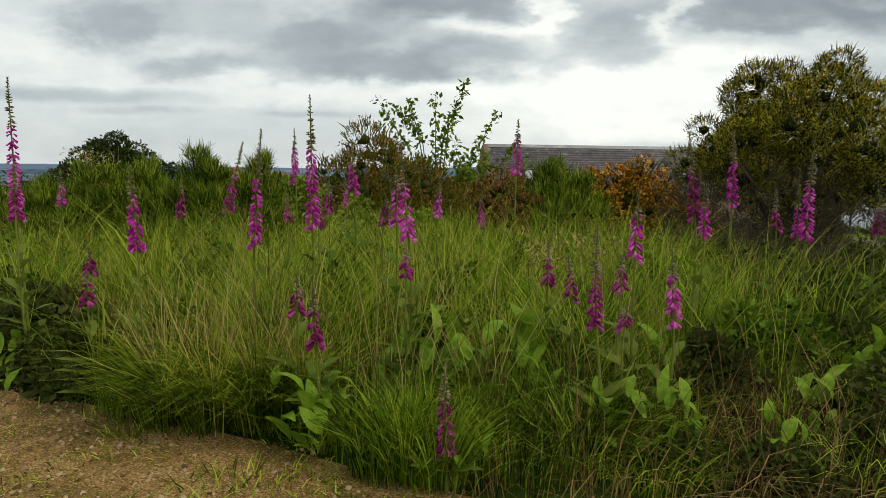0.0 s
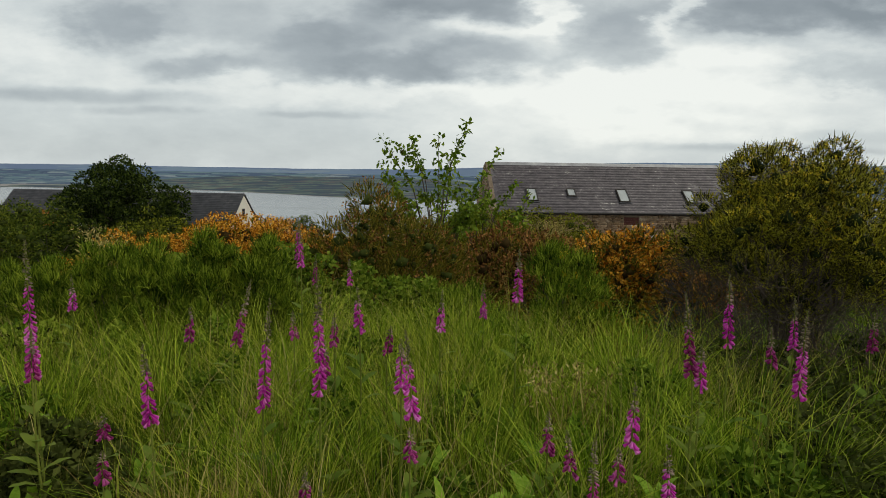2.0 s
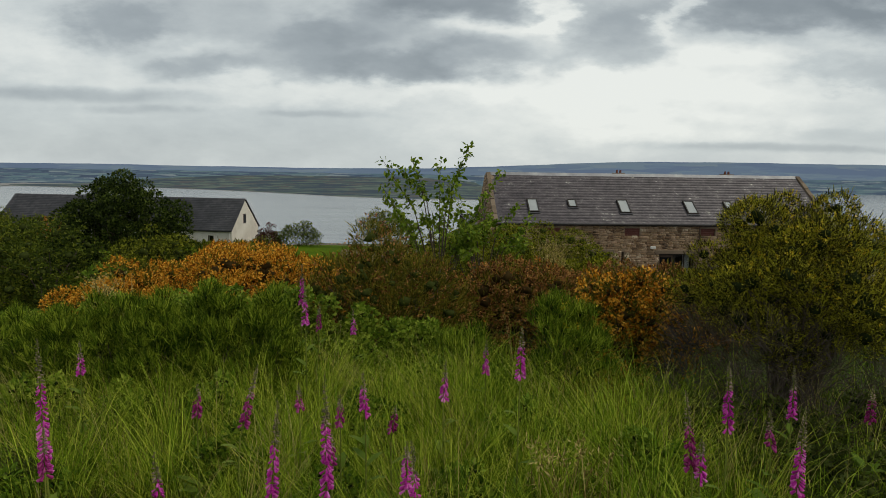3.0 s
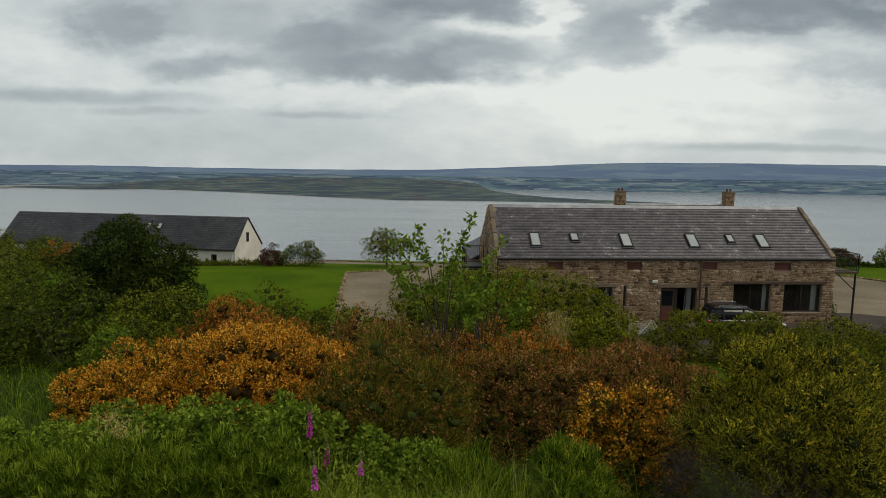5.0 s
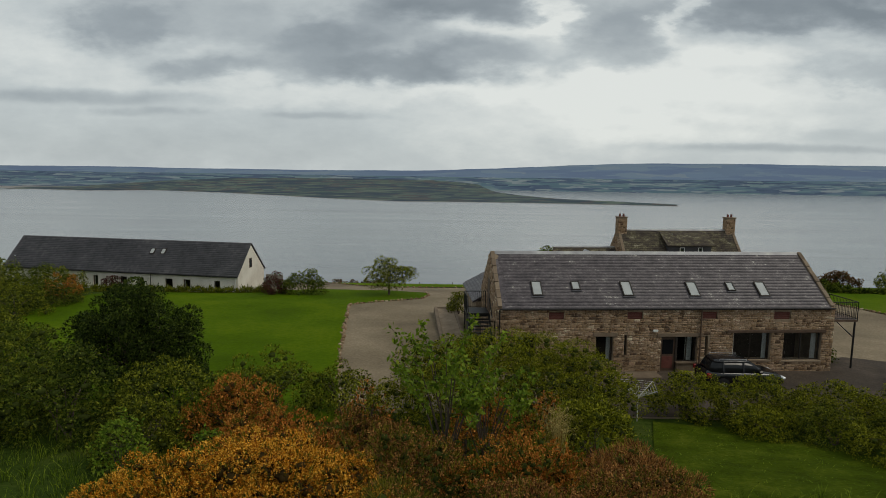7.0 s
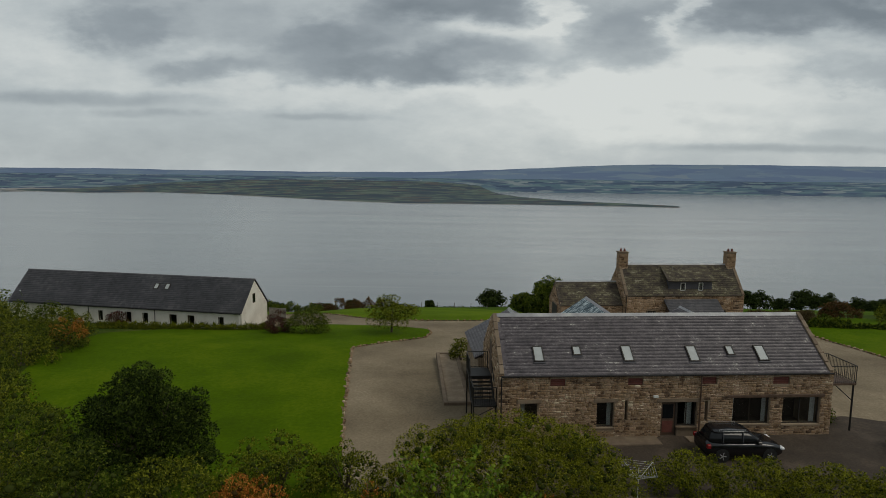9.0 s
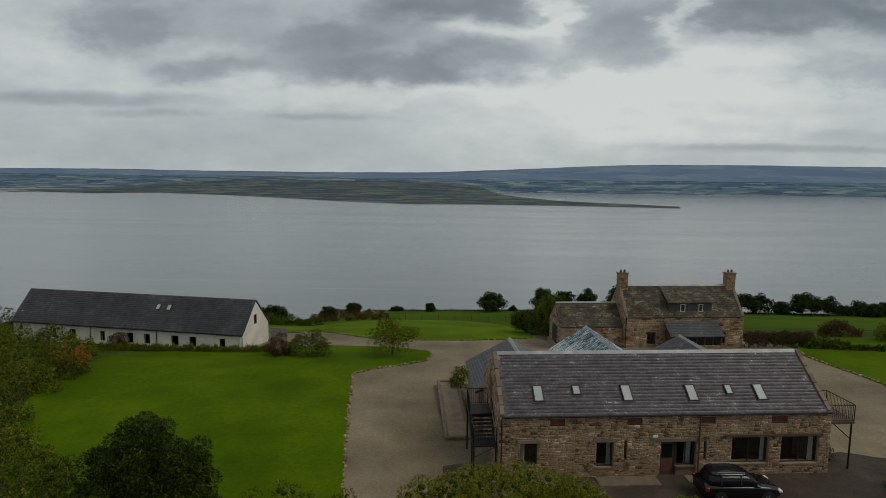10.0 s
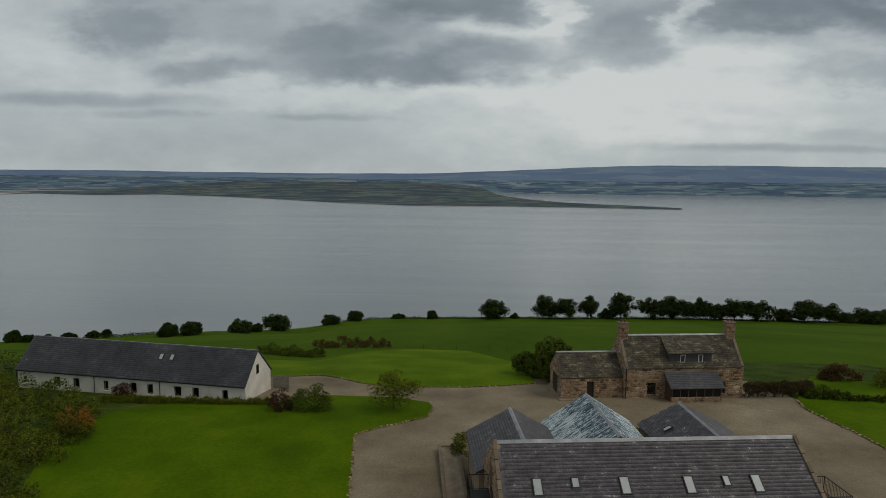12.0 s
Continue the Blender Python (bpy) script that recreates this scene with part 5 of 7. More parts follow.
# ---- plants ----
def unit(v):
    return v / np.maximum(np.linalg.norm(v, axis=-1, keepdims=True), 1e-6)


def leaves(pts, out, length, width, r, droop=0.2, wild=1.0):
    """Small folded leaves at pts, growing roughly along out."""
    n = len(pts)
    d = unit(out + r.normal(0, wild, (n, 3)) + (0, 0, -droop))
    side = unit(np.cross(d, r.normal(0, 1, (n, 3))))
    up = np.cross(side, d)
    L = (length * r.uniform(0.6, 1.35, n))[:, None]
    W = (width * r.uniform(0.7, 1.3, n))[:, None]
    a = pts
    b = pts + d * L * 0.45 + side * W * 0.5 + up * W * 0.18
    c = pts + d * L
    e = pts + d * L * 0.45 - side * W * 0.5 + up * W * 0.18
    V = np.stack([a, b, c, e], 1).reshape(-1, 3)
    return V, np.arange(4 * n).reshape(-1, 4)


def sprigs(pts, d, length, width, r, bend=0.15):
    """Thin upright shoots: two crossed, tapering strips in two joints."""
    n = len(pts)
    d = unit(d)
    side = unit(np.cross(d, r.normal(0, 1, (n, 3))))
    L = (length * r.uniform(0.6, 1.3, n))[:, None]
    W = width * 0.5
    mid = pts + d * L * 0.55
    tip = pts + d * L + r.normal(0, 1, (n, 3)) * bend * L
    V = np.stack([pts - side * W, pts + side * W, mid + side * W * 0.8, mid - side * W * 0.8, tip + side * W * 0.2, tip - side * W * 0.2], 1).reshape(-1, 3)
    k = np.arange(n)[:, None] * 6
    return V, np.concatenate([k + (0, 1, 2, 3), k + (3, 2, 4, 5)])


def blades(pts, lean, length, width, r, curl=0.5):
    """Grass blades in three joints, bowing over along lean."""
    n = len(pts)
    lean = np.concatenate([lean, np.zeros((n, 1))], 1)
    a = r.uniform(0, math.tau, n)
    side = np.stack([np.cos(a), np.sin(a), np.zeros(n)], 1)
    L = length[:, None]
    rows = []
    for t, w in ((0, 0.8), (0.4, 1.0), (0.75, 0.7), (1.0, 0.08)):
        p = pts + L * (np.array([0, 0, 1.0]) * (t - curl * 0.45 * t ** 3) + lean * t ** 2)
        rows += [p - side * width * w * 0.5, p + side * width * w * 0.5]
    V = np.stack(rows, 1).reshape(-1, 3)
    k = np.arange(n)[:, None] * 8
    return V, np.concatenate([k + (0, 1, 3, 2), k + (2, 3, 5, 4), k + (4, 5, 7, 6)])


def join(*vf):
    vs, fs, k = [], [], 0
    for v, f in vf:
        vs.append(v)
        fs.append(f + k)
        k += len(v)
    return np.concatenate(vs), np.concatenate(fs)


def clumps(r, n, rad, dome=1.0, lump=1.0):
    """Centres and radii of the clumps that make an uneven crown over an ellipsoid of half axes rad, foot at z = 0."""
    d = unit(r.normal(0, 1, (n, 3)))
    d[:, 2] = np.abs(d[:, 2]) ** dome
    f = np.where(r.random(n) < 0.85, r.uniform(0.70, 1.0, n), r.uniform(0.25, 0.7, n))[:, None]
    c = d * f * (rad[0], rad[1], rad[2] * 1.75)
    c[:, 2] += 0.12 * rad[2]
    return c, lump * r.uniform(0.13, 0.27, n) * (rad[0] + rad[1] + rad[2]) / 3


ICO = np.array([(0, 0, 1)] + [(math.cos(a) * 0.894, math.sin(a) * 0.894, 0.447) for a in np.arange(5) * math.tau / 5]
               + [(math.cos(a) * 0.894, math.sin(a) * 0.894, -0.447) for a in (np.arange(5) + 0.5) * math.tau / 5] + [(0, 0, -1)])
ICO_F = np.array([(0, 1 + k, 1 + (k + 1) % 5) for k in range(5)] + [(1 + k, 6 + k, 1 + (k + 1) % 5) for k in range(5)]
                 + [(6 + k, 6 + (k + 1) % 5, 1 + (k + 1) % 5) for k in range(5)] + [(11, 6 + (k + 1) % 5, 6 + k) for k in range(5)])


def twig_shade(r, c, q, size=0.8):
    """Rough lumps for the twigs inside each clump, coloured dark so the gaps between leaves look shaded."""
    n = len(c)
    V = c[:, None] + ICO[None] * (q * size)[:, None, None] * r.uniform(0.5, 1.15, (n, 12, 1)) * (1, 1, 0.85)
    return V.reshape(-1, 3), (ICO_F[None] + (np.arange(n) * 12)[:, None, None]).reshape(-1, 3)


def shell(r, n, centres, radii, rad, inner=0.78):
    """Points near the faces of the clumps, with the way out at each."""
    m = int(n * 2.6)
    k = r.choice(len(centres), m, p=radii ** 2 / np.sum(radii ** 2))
    d = unit(r.normal(0, 1, (m, 3)) + (0, 0, 0.35))
    q = radii[k][:, None] * np.where(r.random(m) < 0.04, r.uniform(1.0, 1.2, m), r.uniform(inner, 1.06, m))[:, None]
    p = centres[k] + d * q * (1, 1, 0.85)
    out = unit(d + 0.5 * unit(p - (0, 0, rad[2] * 0.6)))
    hidden = np.zeros(m, bool)
    for j in range(len(centres)):
        v = (p - centres[j]) / (1, 1, 0.85)
        hidden |= (np.einsum("ij,ij->i", v, v) < (radii[j] * 0.72) ** 2) & (k != j)
    keep = (p[:, 2] > 0.02) & ~hidden
    return p[keep][:n], out[keep][:n]


def limbs(r, rad, n, thick, up=1.0):
    bm = bmesh.new()
    for _ in range(n):
        a = r.uniform(0, math.tau)
        reach = r.uniform(0.3, 0.75)
        p0 = Vector((r.normal(0, 0.06) * rad[0], r.normal(0, 0.06) * rad[1], -0.08))
        p1 = Vector((math.cos(a) * rad[0] * reach * 0.4, math.sin(a) * rad[1] * reach * 0.4, rad[2] * 0.75 * up))
        p2 = Vector((math.cos(a) * rad[0] * reach, math.sin(a) * rad[1] * reach, rad[2] * r.uniform(0.9, 1.35) * up))
        tube(bm, p0, p1, thick, thick * 0.65, 6)
        tube(bm, p1, p2, thick * 0.65, thick * 0.2, 5)
        for _ in range(2):
            q = p1.lerp(p2, r.uniform(0.2, 0.7))
            tube(bm, q, q + Vector(r.normal(0, 0.14, 3)) * rad[0] + Vector((0, 0, rad[2] * 0.25)), thick * 0.3, thick * 0.1, 4)
    return bm


def bush(name, x, y, rad, label, leaf, n, size, nclump=26, flower=None, nflower=0, fsize=0.035, spiky=0.0, wood=None, seed=0, group="", category="shrub",
         z=None, nlimb=6, upright=0.0, flower_top=0.0, sprig_len=0.3, droop=0.2, aspect=0.5, thick=0.035, core=None, bare=0.0, dome=1.0, lump=1.0):
    """A shrub: limbs, a crown of small leaves or shoots in clumps, and blossom where it shows."""
    r = np.random.default_rng(seed + 100)
    ob = thing(name, pose(x, y, float(height(x, y)) - 0.05 if z is None else z, 0, 0, 0), label, category, group)
    c, q = clumps(r, nclump, rad, dome, lump)
    high = c[:, 2] > bare * rad[2] * (0.6 + 0.8 * np.hypot(c[:, 0] / rad[0], c[:, 1] / rad[1]))
    if bare:
        p, out = shell(r, 7000, c[~high], q[~high], rad, inner=0.3)
        tagged(part("deadwood", mesh_of("deadwood", *sprigs(p, out + (0, 0, 0.6), 0.26, 0.008, r), M["bark"]), None, ob), kind="stuff")
    c, q = c[high], q[high]
    n, size = int(n * (0.60 if 2000 < nflower < 5000 or nflower > 5500 else 0.70)), size * 1.14
    made = []
    ns = int(n * spiky)
    if n - ns > 0:
        p, out = shell(r, n - ns, c, q, rad)
        made.append(leaves(p, out, size, size * aspect, r, droop))
    if ns:
        p, out = shell(r, ns, c, q, rad, inner=0.6)
        d = unit(out * (1 - upright) + np.array([0, 0, 1.0]) * upright + r.normal(0, 0.25, p.shape))
        V, F4 = sprigs(p, d, sprig_len, size * 0.42, r)
        made.append((V, F4))
    part("foliage", mesh_of("foliage", *join(*made), leaf), None, ob)
    tagged(part("twigwork", mesh_of("twigwork", *twig_shade(r, c, q, 0.36), core or M["twig_shade"]), None, ob), kind="stuff")
    if nflower:
        p, out = shell(r, nflower * 2, c, q, rad, inner=0.92)
        keep = p[:, 2] > rad[2] * flower_top + r.normal(0, 0.12 * rad[2], len(p))
        p, out = p[keep][:nflower], out[keep][:nflower]
        spikes = r.choice(len(p), max(1, len(p) // 6), replace=False)
        p, out = np.repeat(p[spikes], 6, 0), np.repeat(unit(out[spikes] + (0, 0, 0.9) + r.normal(0, 0.25, (len(spikes), 3))), 6, 0)
        p = p + out * (r.uniform(-0.6, 1.6, len(p)) * fsize * 1.5)[:, None] + r.normal(0, fsize * 0.42, p.shape)
        V1 = leaves(p, out, fsize * 1.35, fsize * 1.1, r, 0.0, 0.9)
        part("blossom", mesh_of("blossom", *V1, flower), None, ob)
    part("bough", limbs(r, rad, nlimb, thick), wood or M["bark"], ob)
    return ob


def tree(name, x, y, tall, rad, label, leaf, n, size, trunk=0.2, nclump=24, seed=0, group="", wood=None, z=None, category="tree", bare=0.3, inner=0.48):
    """A tree: tapering trunk, forking limbs, and a crown of leaves in uneven clumps with gaps."""
    r = np.random.default_rng(seed + 500)
    ob = thing(name, pose(x, y, (float(height(x, y)) if z is None else z) - 0.1), label, category, group)
    mid = tall * (1 + bare) / 2
    half = tall * (1 - bare) / 2
    d = unit(r.normal(0, 1, (nclump, 3)))
    f = r.uniform(0.3, 0.92, nclump)[:, None]
    c = d * f * (rad, rad, half) + (0, 0, mid)
    q = r.uniform(0.14, 0.36, nclump) * (rad + half) / 2
    p, out = shell(r, n, c, q, (rad, rad, mid))
    part("crown", mesh_of("crown", *leaves(p, out, size, size * 0.6, r), leaf), None, ob)
    tagged(part("twigwork", mesh_of("twigwork", *twig_shade(r, c, q, inner), M["twig_shade_dark"]), None, ob), kind="stuff")
    bm = bmesh.new()
    top = Vector((r.normal(0, 0.05) * rad, r.normal(0, 0.05) * rad, mid * 1.05))
    tube(bm, (0, 0, -0.1), top * 0.5, trunk, trunk * 0.75, 8)
    tube(bm, top * 0.5, top, trunk * 0.75, trunk * 0.3, 7)
    part("trunk", bm, wood or M["bark"], ob)
    bm = bmesh.new()
    for k in range(min(nclump, 12)):
        s = top * r.uniform(0.4, 0.9)
        tube(bm, s, s.lerp(Vector(c[k]), 0.9), trunk * 0.35, trunk * 0.08, 5)
    part("bough", bm, wood or M["bark"], ob)
    return ob


# shrubs of the bank, nearest first
bush("broom_bush", 4.66, 7.75, (1.72, 1.64, 1.60), "tall dark broom bush with small yellow flowers", M["broom_big"], 185000, 0.023, nclump=320, spiky=0.16, upright=0.40,
     flower=M["broom_flower"], nflower=4200, fsize=0.020, flower_top=1.15, seed=1, nlimb=44, sprig_len=0.10, thick=0.036, lump=0.70, bare=0.74, core=M["twig_shade_dark"], wood=M["bark"])
for i, (x, y, a, c, h) in enumerate(((-5.0, 7.7, 0.8, 0.5, 0.74), (-4.2, 7.5, 0.65, 0.45, 0.84), (-3.5, 7.4, 0.6, 0.45, 0.90), (-2.85, 7.4, 0.55, 0.42, 0.94), (-2.2, 7.5, 0.5, 0.4, 0.88), (-5.9, 8.0, 0.8, 0.6, 0.66))):
    bush("broom_bush", x, y, (a, c, h), "dense green young broom with upright shoots", M["broom"], 26000, 0.021, nclump=110, spiky=0.6, upright=0.62, seed=2 + i * 31, sprig_len=0.13, nlimb=9,
         thick=0.012, lump=0.62, core=M["twig_shade_dark"], group="young broom on the bank")
bush("broom_bush", 1.62, 7.6, (0.62, 0.5, 0.92), "bright green broom shoots with a few yellow flowers", M["broom"], 20000, 0.021, nclump=90, spiky=0.6, upright=0.65, seed=4, sprig_len=0.14,
     flower=M["broom_flower"], nflower=144, nlimb=7, thick=0.014, lump=0.7, core=M["twig_shade_dark"])
bush("broom_bush", 0.35, 8.8, (0.7, 0.6, 0.5), "low green broom among the grass", M["broom"], 8000, 0.026, nclump=60, spiky=0.8, upright=0.78, seed=24, sprig_len=0.24, nlimb=4, thick=0.014, core=M["twig_shade_dark"])
bush("gorse_bush", 2.95, 9.6, (1.15, 0.9, 1.0), "gorse bush thick with orange-yellow flowers", M["gorse"], 10540, 0.045, nclump=123, spiky=0.6, upright=0.3, flower=M["gorse_flower"], nflower=9000,
     fsize=0.038, flower_top=0.3, core=M["twig_shade_brown"], seed=5, sprig_len=0.13)
bush("gorse_bush", 2.05, 7.4, (0.45, 0.4, 0.36), "small gorse with yellow flowers in the grass", M["gorse"], 2852, 0.040, nclump=60, spiky=0.6, upright=0.4, flower=M["broom_flower"], nflower=576,
     fsize=0.022, flower_top=0.3, seed=6, sprig_len=0.14)
bush("gorse_bush", -1.05, 10.5, (1.55, 1.2, 1.32), "dark gorse bush going over, with brown spent flowers", M["gorse"], 30000, 0.036, nclump=150, spiky=0.5, upright=0.35, flower=M["gorse_brown"], nflower=3600,
     fsize=0.036, flower_top=0.5, seed=7, sprig_len=0.16)
bush("gorse_bush", 1.5, 12.0, (2.0, 1.5, 1.02), "gorse bush with rust-brown spent flowers", M["gorse"], 8000, 0.050, nclump=123, spiky=0.6, upright=0.35, flower=M["gorse_brown"], nflower=16000,
     core=M["twig_shade_brown"], fsize=0.036, flower_top=0.3, seed=8, sprig_len=0.16)
bush("gorse_bush", 4.2, 12.9, (2.4, 1.6, 1.02), "gorse bush with rust-brown spent flowers", M["gorse"], 8000, 0.055, nclump=123, spiky=0.6, upright=0.35, flower=M["gorse_brown"], nflower=18000,
     core=M["twig_shade_brown"], fsize=0.038, flower_top=0.3, seed=9, sprig_len=0.16)
bush("gorse_bush", -4.4, 13.7, (2.9, 2.4, 1.06), "broad gorse bush covered in orange flowers", M["gorse"], 10000, 0.055, nclump=230, spiky=0.6, upright=0.35, flower=M["gorse_flower"], nflower=56000,
     fsize=0.034, flower_top=0.10, core=M["twig_shade_brown"], seed=10, sprig_len=0.15)
bush("gorse_bush", -7.2, 13.7, (1.9, 1.6, 0.88), "broad gorse bush covered in orange flowers", M["gorse"], 9920, 0.055, nclump=156, spiky=0.6, upright=0.35, flower=M["gorse_flower"], nflower=30000,
     fsize=0.034, flower_top=0.15, core=M["twig_shade_brown"], seed=11, sprig_len=0.15)
bush("gorse_bush", -7.9, 20.8, (2.0, 1.3, 1.44), "gorse bush with rust-orange flowers", M["gorse"], 8060, 0.06, nclump=123, spiky=0.6, upright=0.35, flower=M["gorse_rust"], nflower=15000,
     fsize=0.045, flower_top=0.35, core=M["twig_shade_brown"], seed=12, sprig_len=0.18)
bush("gorse_bush", -5.2, 17.3, (2.3, 1.5, 1.22), "gorse bush with rust-orange and brown flowers", M["gorse"], 7000, 0.06, nclump=130, spiky=0.6, upright=0.35, flower=M["gorse_rust"], nflower=14000,
     fsize=0.042, flower_top=0.35, core=M["twig_shade_brown"], seed=112, sprig_len=0.18)
bush("gorse_bush", -3.0, 18.3, (1.6, 1.2, 1.1), "gorse bush brown with spent flowers", M["gorse"], 5000, 0.06, nclump=100, spiky=0.6, upright=0.35, flower=M["gorse_brown"], nflower=9000,
     fsize=0.042, flower_top=0.4, core=M["twig_shade_brown"], seed=113, sprig_len=0.18)
bush("gorse_bush", -1.6, 15.4, (2.2, 1.6, 1.15), "dark gorse bush with rust-orange flowers", M["gorse"], 9300, 0.06, nclump=123, spiky=0.6, upright=0.35, flower=M["gorse_brown"], nflower=10000,
     fsize=0.042, flower_top=0.6, seed=13, sprig_len=0.18)
bush("gorse_bush", 1.9, 15.4, (2.2, 1.6, 1.10), "gorse bush with rust-orange and brown flowers", M["gorse"], 9300, 0.06, nclump=123, spiky=0.6, upright=0.35, flower=M["gorse_rust"], nflower=8500,
     fsize=0.042, flower_top=0.7, seed=14, sprig_len=0.18)
bush("gorse_bush", 4.9, 15.6, (2.0, 1.5, 0.95), "gorse bush brown with spent flowers", M["gorse_brown"], 14000, 0.045, nclump=90, spiky=0.6, upright=0.35, seed=15, sprig_len=0.18)
for i, (x, y, a, c, h) in enumerate(((-3.5, 9.5, 1.1, 0.7, 0.84), (-2.3, 9.1, 0.9, 0.6, 0.82), (-1.2, 8.9, 0.8, 0.5, 0.66), (-0.3, 9.0, 0.8, 0.5, 0.55), (-4.7, 9.8, 1.1, 0.7, 0.72), (-6.0, 10.0, 1.2, 0.8, 0.60), (-7.4, 9.6, 1.4, 1.0, 0.5), (-2.9, 10.5, 1.0, 0.7, 0.7))):
    bush("raspberry_thicket", x, y, (a, c, h), "thicket of pale green raspberry canes", M["raspberry"], 9000, 0.072, nclump=80, seed=16 + i * 7, aspect=0.6, nlimb=10, thick=0.012, group="raspberry canes")

for i, (x, y, a, c, h) in enumerate(((2.75, 3.1, 0.55, 0.4, 0.24), (3.4, 3.9, 0.7, 0.5, 0.28), (2.2, 2.55, 0.35, 0.25, 0.14), (4.3, 4.9, 0.9, 0.6, 0.34), (-3.6, 4.8, 0.8, 0.5, 0.3), (-3.0, 4.4, 0.5, 0.3, 0.2), (1.75, 2.45, 0.35, 0.22, 0.13), (2.5, 2.65, 0.5, 0.3, 0.2), (1.35, 2.6, 0.3, 0.2, 0.12), (-2.1, 3.9, 0.45, 0.3, 0.2), (-1.75, 3.7, 0.35, 0.25, 0.18), (-2.6, 4.3, 0.5, 0.3, 0.24))):
    bush("bramble", x, y, (a, c, h), "low dark bramble in the grass", M["bramble"], 2200, 0.05, nclump=70, seed=140 + i, aspect=0.6, nlimb=8, thick=0.006, group="brambles")

FORBS = ((-2.35, 3.75, 0.40, 0.30, 0.34, "bramble"), (-2.0, 3.5, 0.35, 0.25, 0.26, "bramble"), (-2.75, 4.1, 0.45, 0.35, 0.36, "bramble"), (-3.3, 4.5, 0.5, 0.4, 0.36, "nettle"), (-1.55, 3.75, 0.30, 0.25, 0.30, "nettle"),
         (0.15, 3.55, 0.30, 0.25, 0.30, "nettle"), (0.9, 3.6, 0.32, 0.25, 0.32, "nettle"), (1.75, 3.3, 0.35, 0.28, 0.28, "bramble"), (2.4, 3.9, 0.45, 0.35, 0.34, "nettle"), (3.1, 4.4, 0.5, 0.4, 0.36, "bramble"),
         (1.3, 4.3, 0.35, 0.3, 0.36, "nettle"), (0.3, 4.7, 0.4, 0.3, 0.38, "nettle"), (-0.8, 4.6, 0.4, 0.3, 0.36, "nettle"), (-1.9, 5.2, 0.45, 0.35, 0.40, "nettle"), (2.0, 5.3, 0.45, 0.35, 0.40, "nettle"),
         (0.9, 6.0, 0.5, 0.4, 0.42, "nettle"), (-0.7, 6.2, 0.5, 0.4, 0.42, "nettle"), (-2.4, 6.4, 0.5, 0.4, 0.44, "nettle"), (3.0, 6.3, 0.5, 0.4, 0.42, "bramble"), (-0.2, 7.4, 0.6, 0.45, 0.46, "raspberry"),
         (0.9, 7.6, 0.5, 0.4, 0.44, "raspberry"), (-1.1, 8.3, 0.6, 0.45, 0.46, "raspberry"), (-3.6, 6.5, 0.5, 0.4, 0.40, "raspberry"), (-4.6, 6.6, 0.6, 0.4, 0.40, "raspberry"),
         # dark clumps added under the broom to deepen the shade there
         (3.6, 5.6, 0.6, 0.45, 0.34, "bramble"), (4.5, 5.4, 0.7, 0.5, 0.34, "bramble"), (5.3, 5.9, 0.7, 0.5, 0.36, "bramble"), (4.0, 6.4, 0.7, 0.5, 0.36, "bramble"), (5.0, 6.6, 0.7, 0.5, 0.36, "bramble"))
for i, (x, y, a, c, h, leaf) in enumerate(FORBS):
    bush("weed_clump", x, y, (a, c, h), "leafy green weeds standing in the meadow grass", M[leaf], 2600, 0.060, nclump=48, seed=220 + i, aspect=0.55, nlimb=9, thick=0.005, dome=1.3, lump=0.9, wood=M["stem"],
         core=M["twig_shade_dark"], group="weeds in the meadow", category="weed")

for i, (x, y, a, c, h) in enumerate(((-1.2, 14.3, 0.6, 0.5, 0.62), (0.3, 20.6, 0.6, 0.5, 1.1), (1.45, 20.8, 0.75, 0.6, 1.25), (2.9, 15.2, 0.6, 0.5, 0.95), (-3.2, 21.0, 0.9, 0.8, 1.36), (3.2, 20.9, 0.9, 0.7, 1.3))):
    bush("gorse_bush", x, y, (a, c, h), "small gorse bush with rust-orange flowers", M["gorse"], 1500, 0.05, nclump=60, spiky=0.6, upright=0.35, flower=M["gorse_rust"], nflower=1700,
         fsize=0.045, flower_top=0.5, core=M["twig_shade_brown"], seed=170 + i, sprig_len=0.15, nlimb=4, group="small rust gorse")

# further shrubs and trees round the lawn
bush("willow_bush", 2.1, 25.7, (5.6, 2.8, 2.12), "broad yellow-green willow bush", M["willow"], 110000, 0.082, nclump=420, seed=30, aspect=0.45, dome=0.7, lump=0.62, nlimb=18)
bush("willow_bush", 4.6, 19.6, (2.0, 1.5, 1.25), "broad yellow-green willow bush", M["willow"], 11000, 0.11, nclump=60, seed=31, aspect=0.45, nlimb=10)
bush("shrub", -8.4, 26.0, (2.5, 1.8, 1.65), "olive-green shrub with arching twigs", M["shrub"], 10540, 0.10, nclump=70, seed=32, nlimb=16)
bush("shrub", -5.3, 26.6, (1.8, 1.4, 1.35), "olive-green shrub with arching twigs", M["shrub"], 6820, 0.10, nclump=60, seed=33, nlimb=16)
bush("shrub", -10.6, 19.3, (1.6, 1.3, 1.20), "olive-green shrub with arching twigs", M["shrub"], 6820, 0.09, nclump=60, seed=29, nlimb=14)
bush("shrub", -10.8, 21.5, (2.5, 1.8, 1.85), "dense green shrub below the dark tree", M["shrub"], 11160, 0.11, nclump=72, seed=34)
bush("shrub", -14.8, 21.8, (3.0, 2.0, 2.1), "dense green shrub below the dark tree", M["hedge"], 12400, 0.11, nclump=78, seed=35)
bush("shrub", -18.6, 22.5, (2.8, 2.0, 2.0), "dense green shrub beside the lawn", M["shrub"], 9920, 0.12, nclump=65, seed=28)
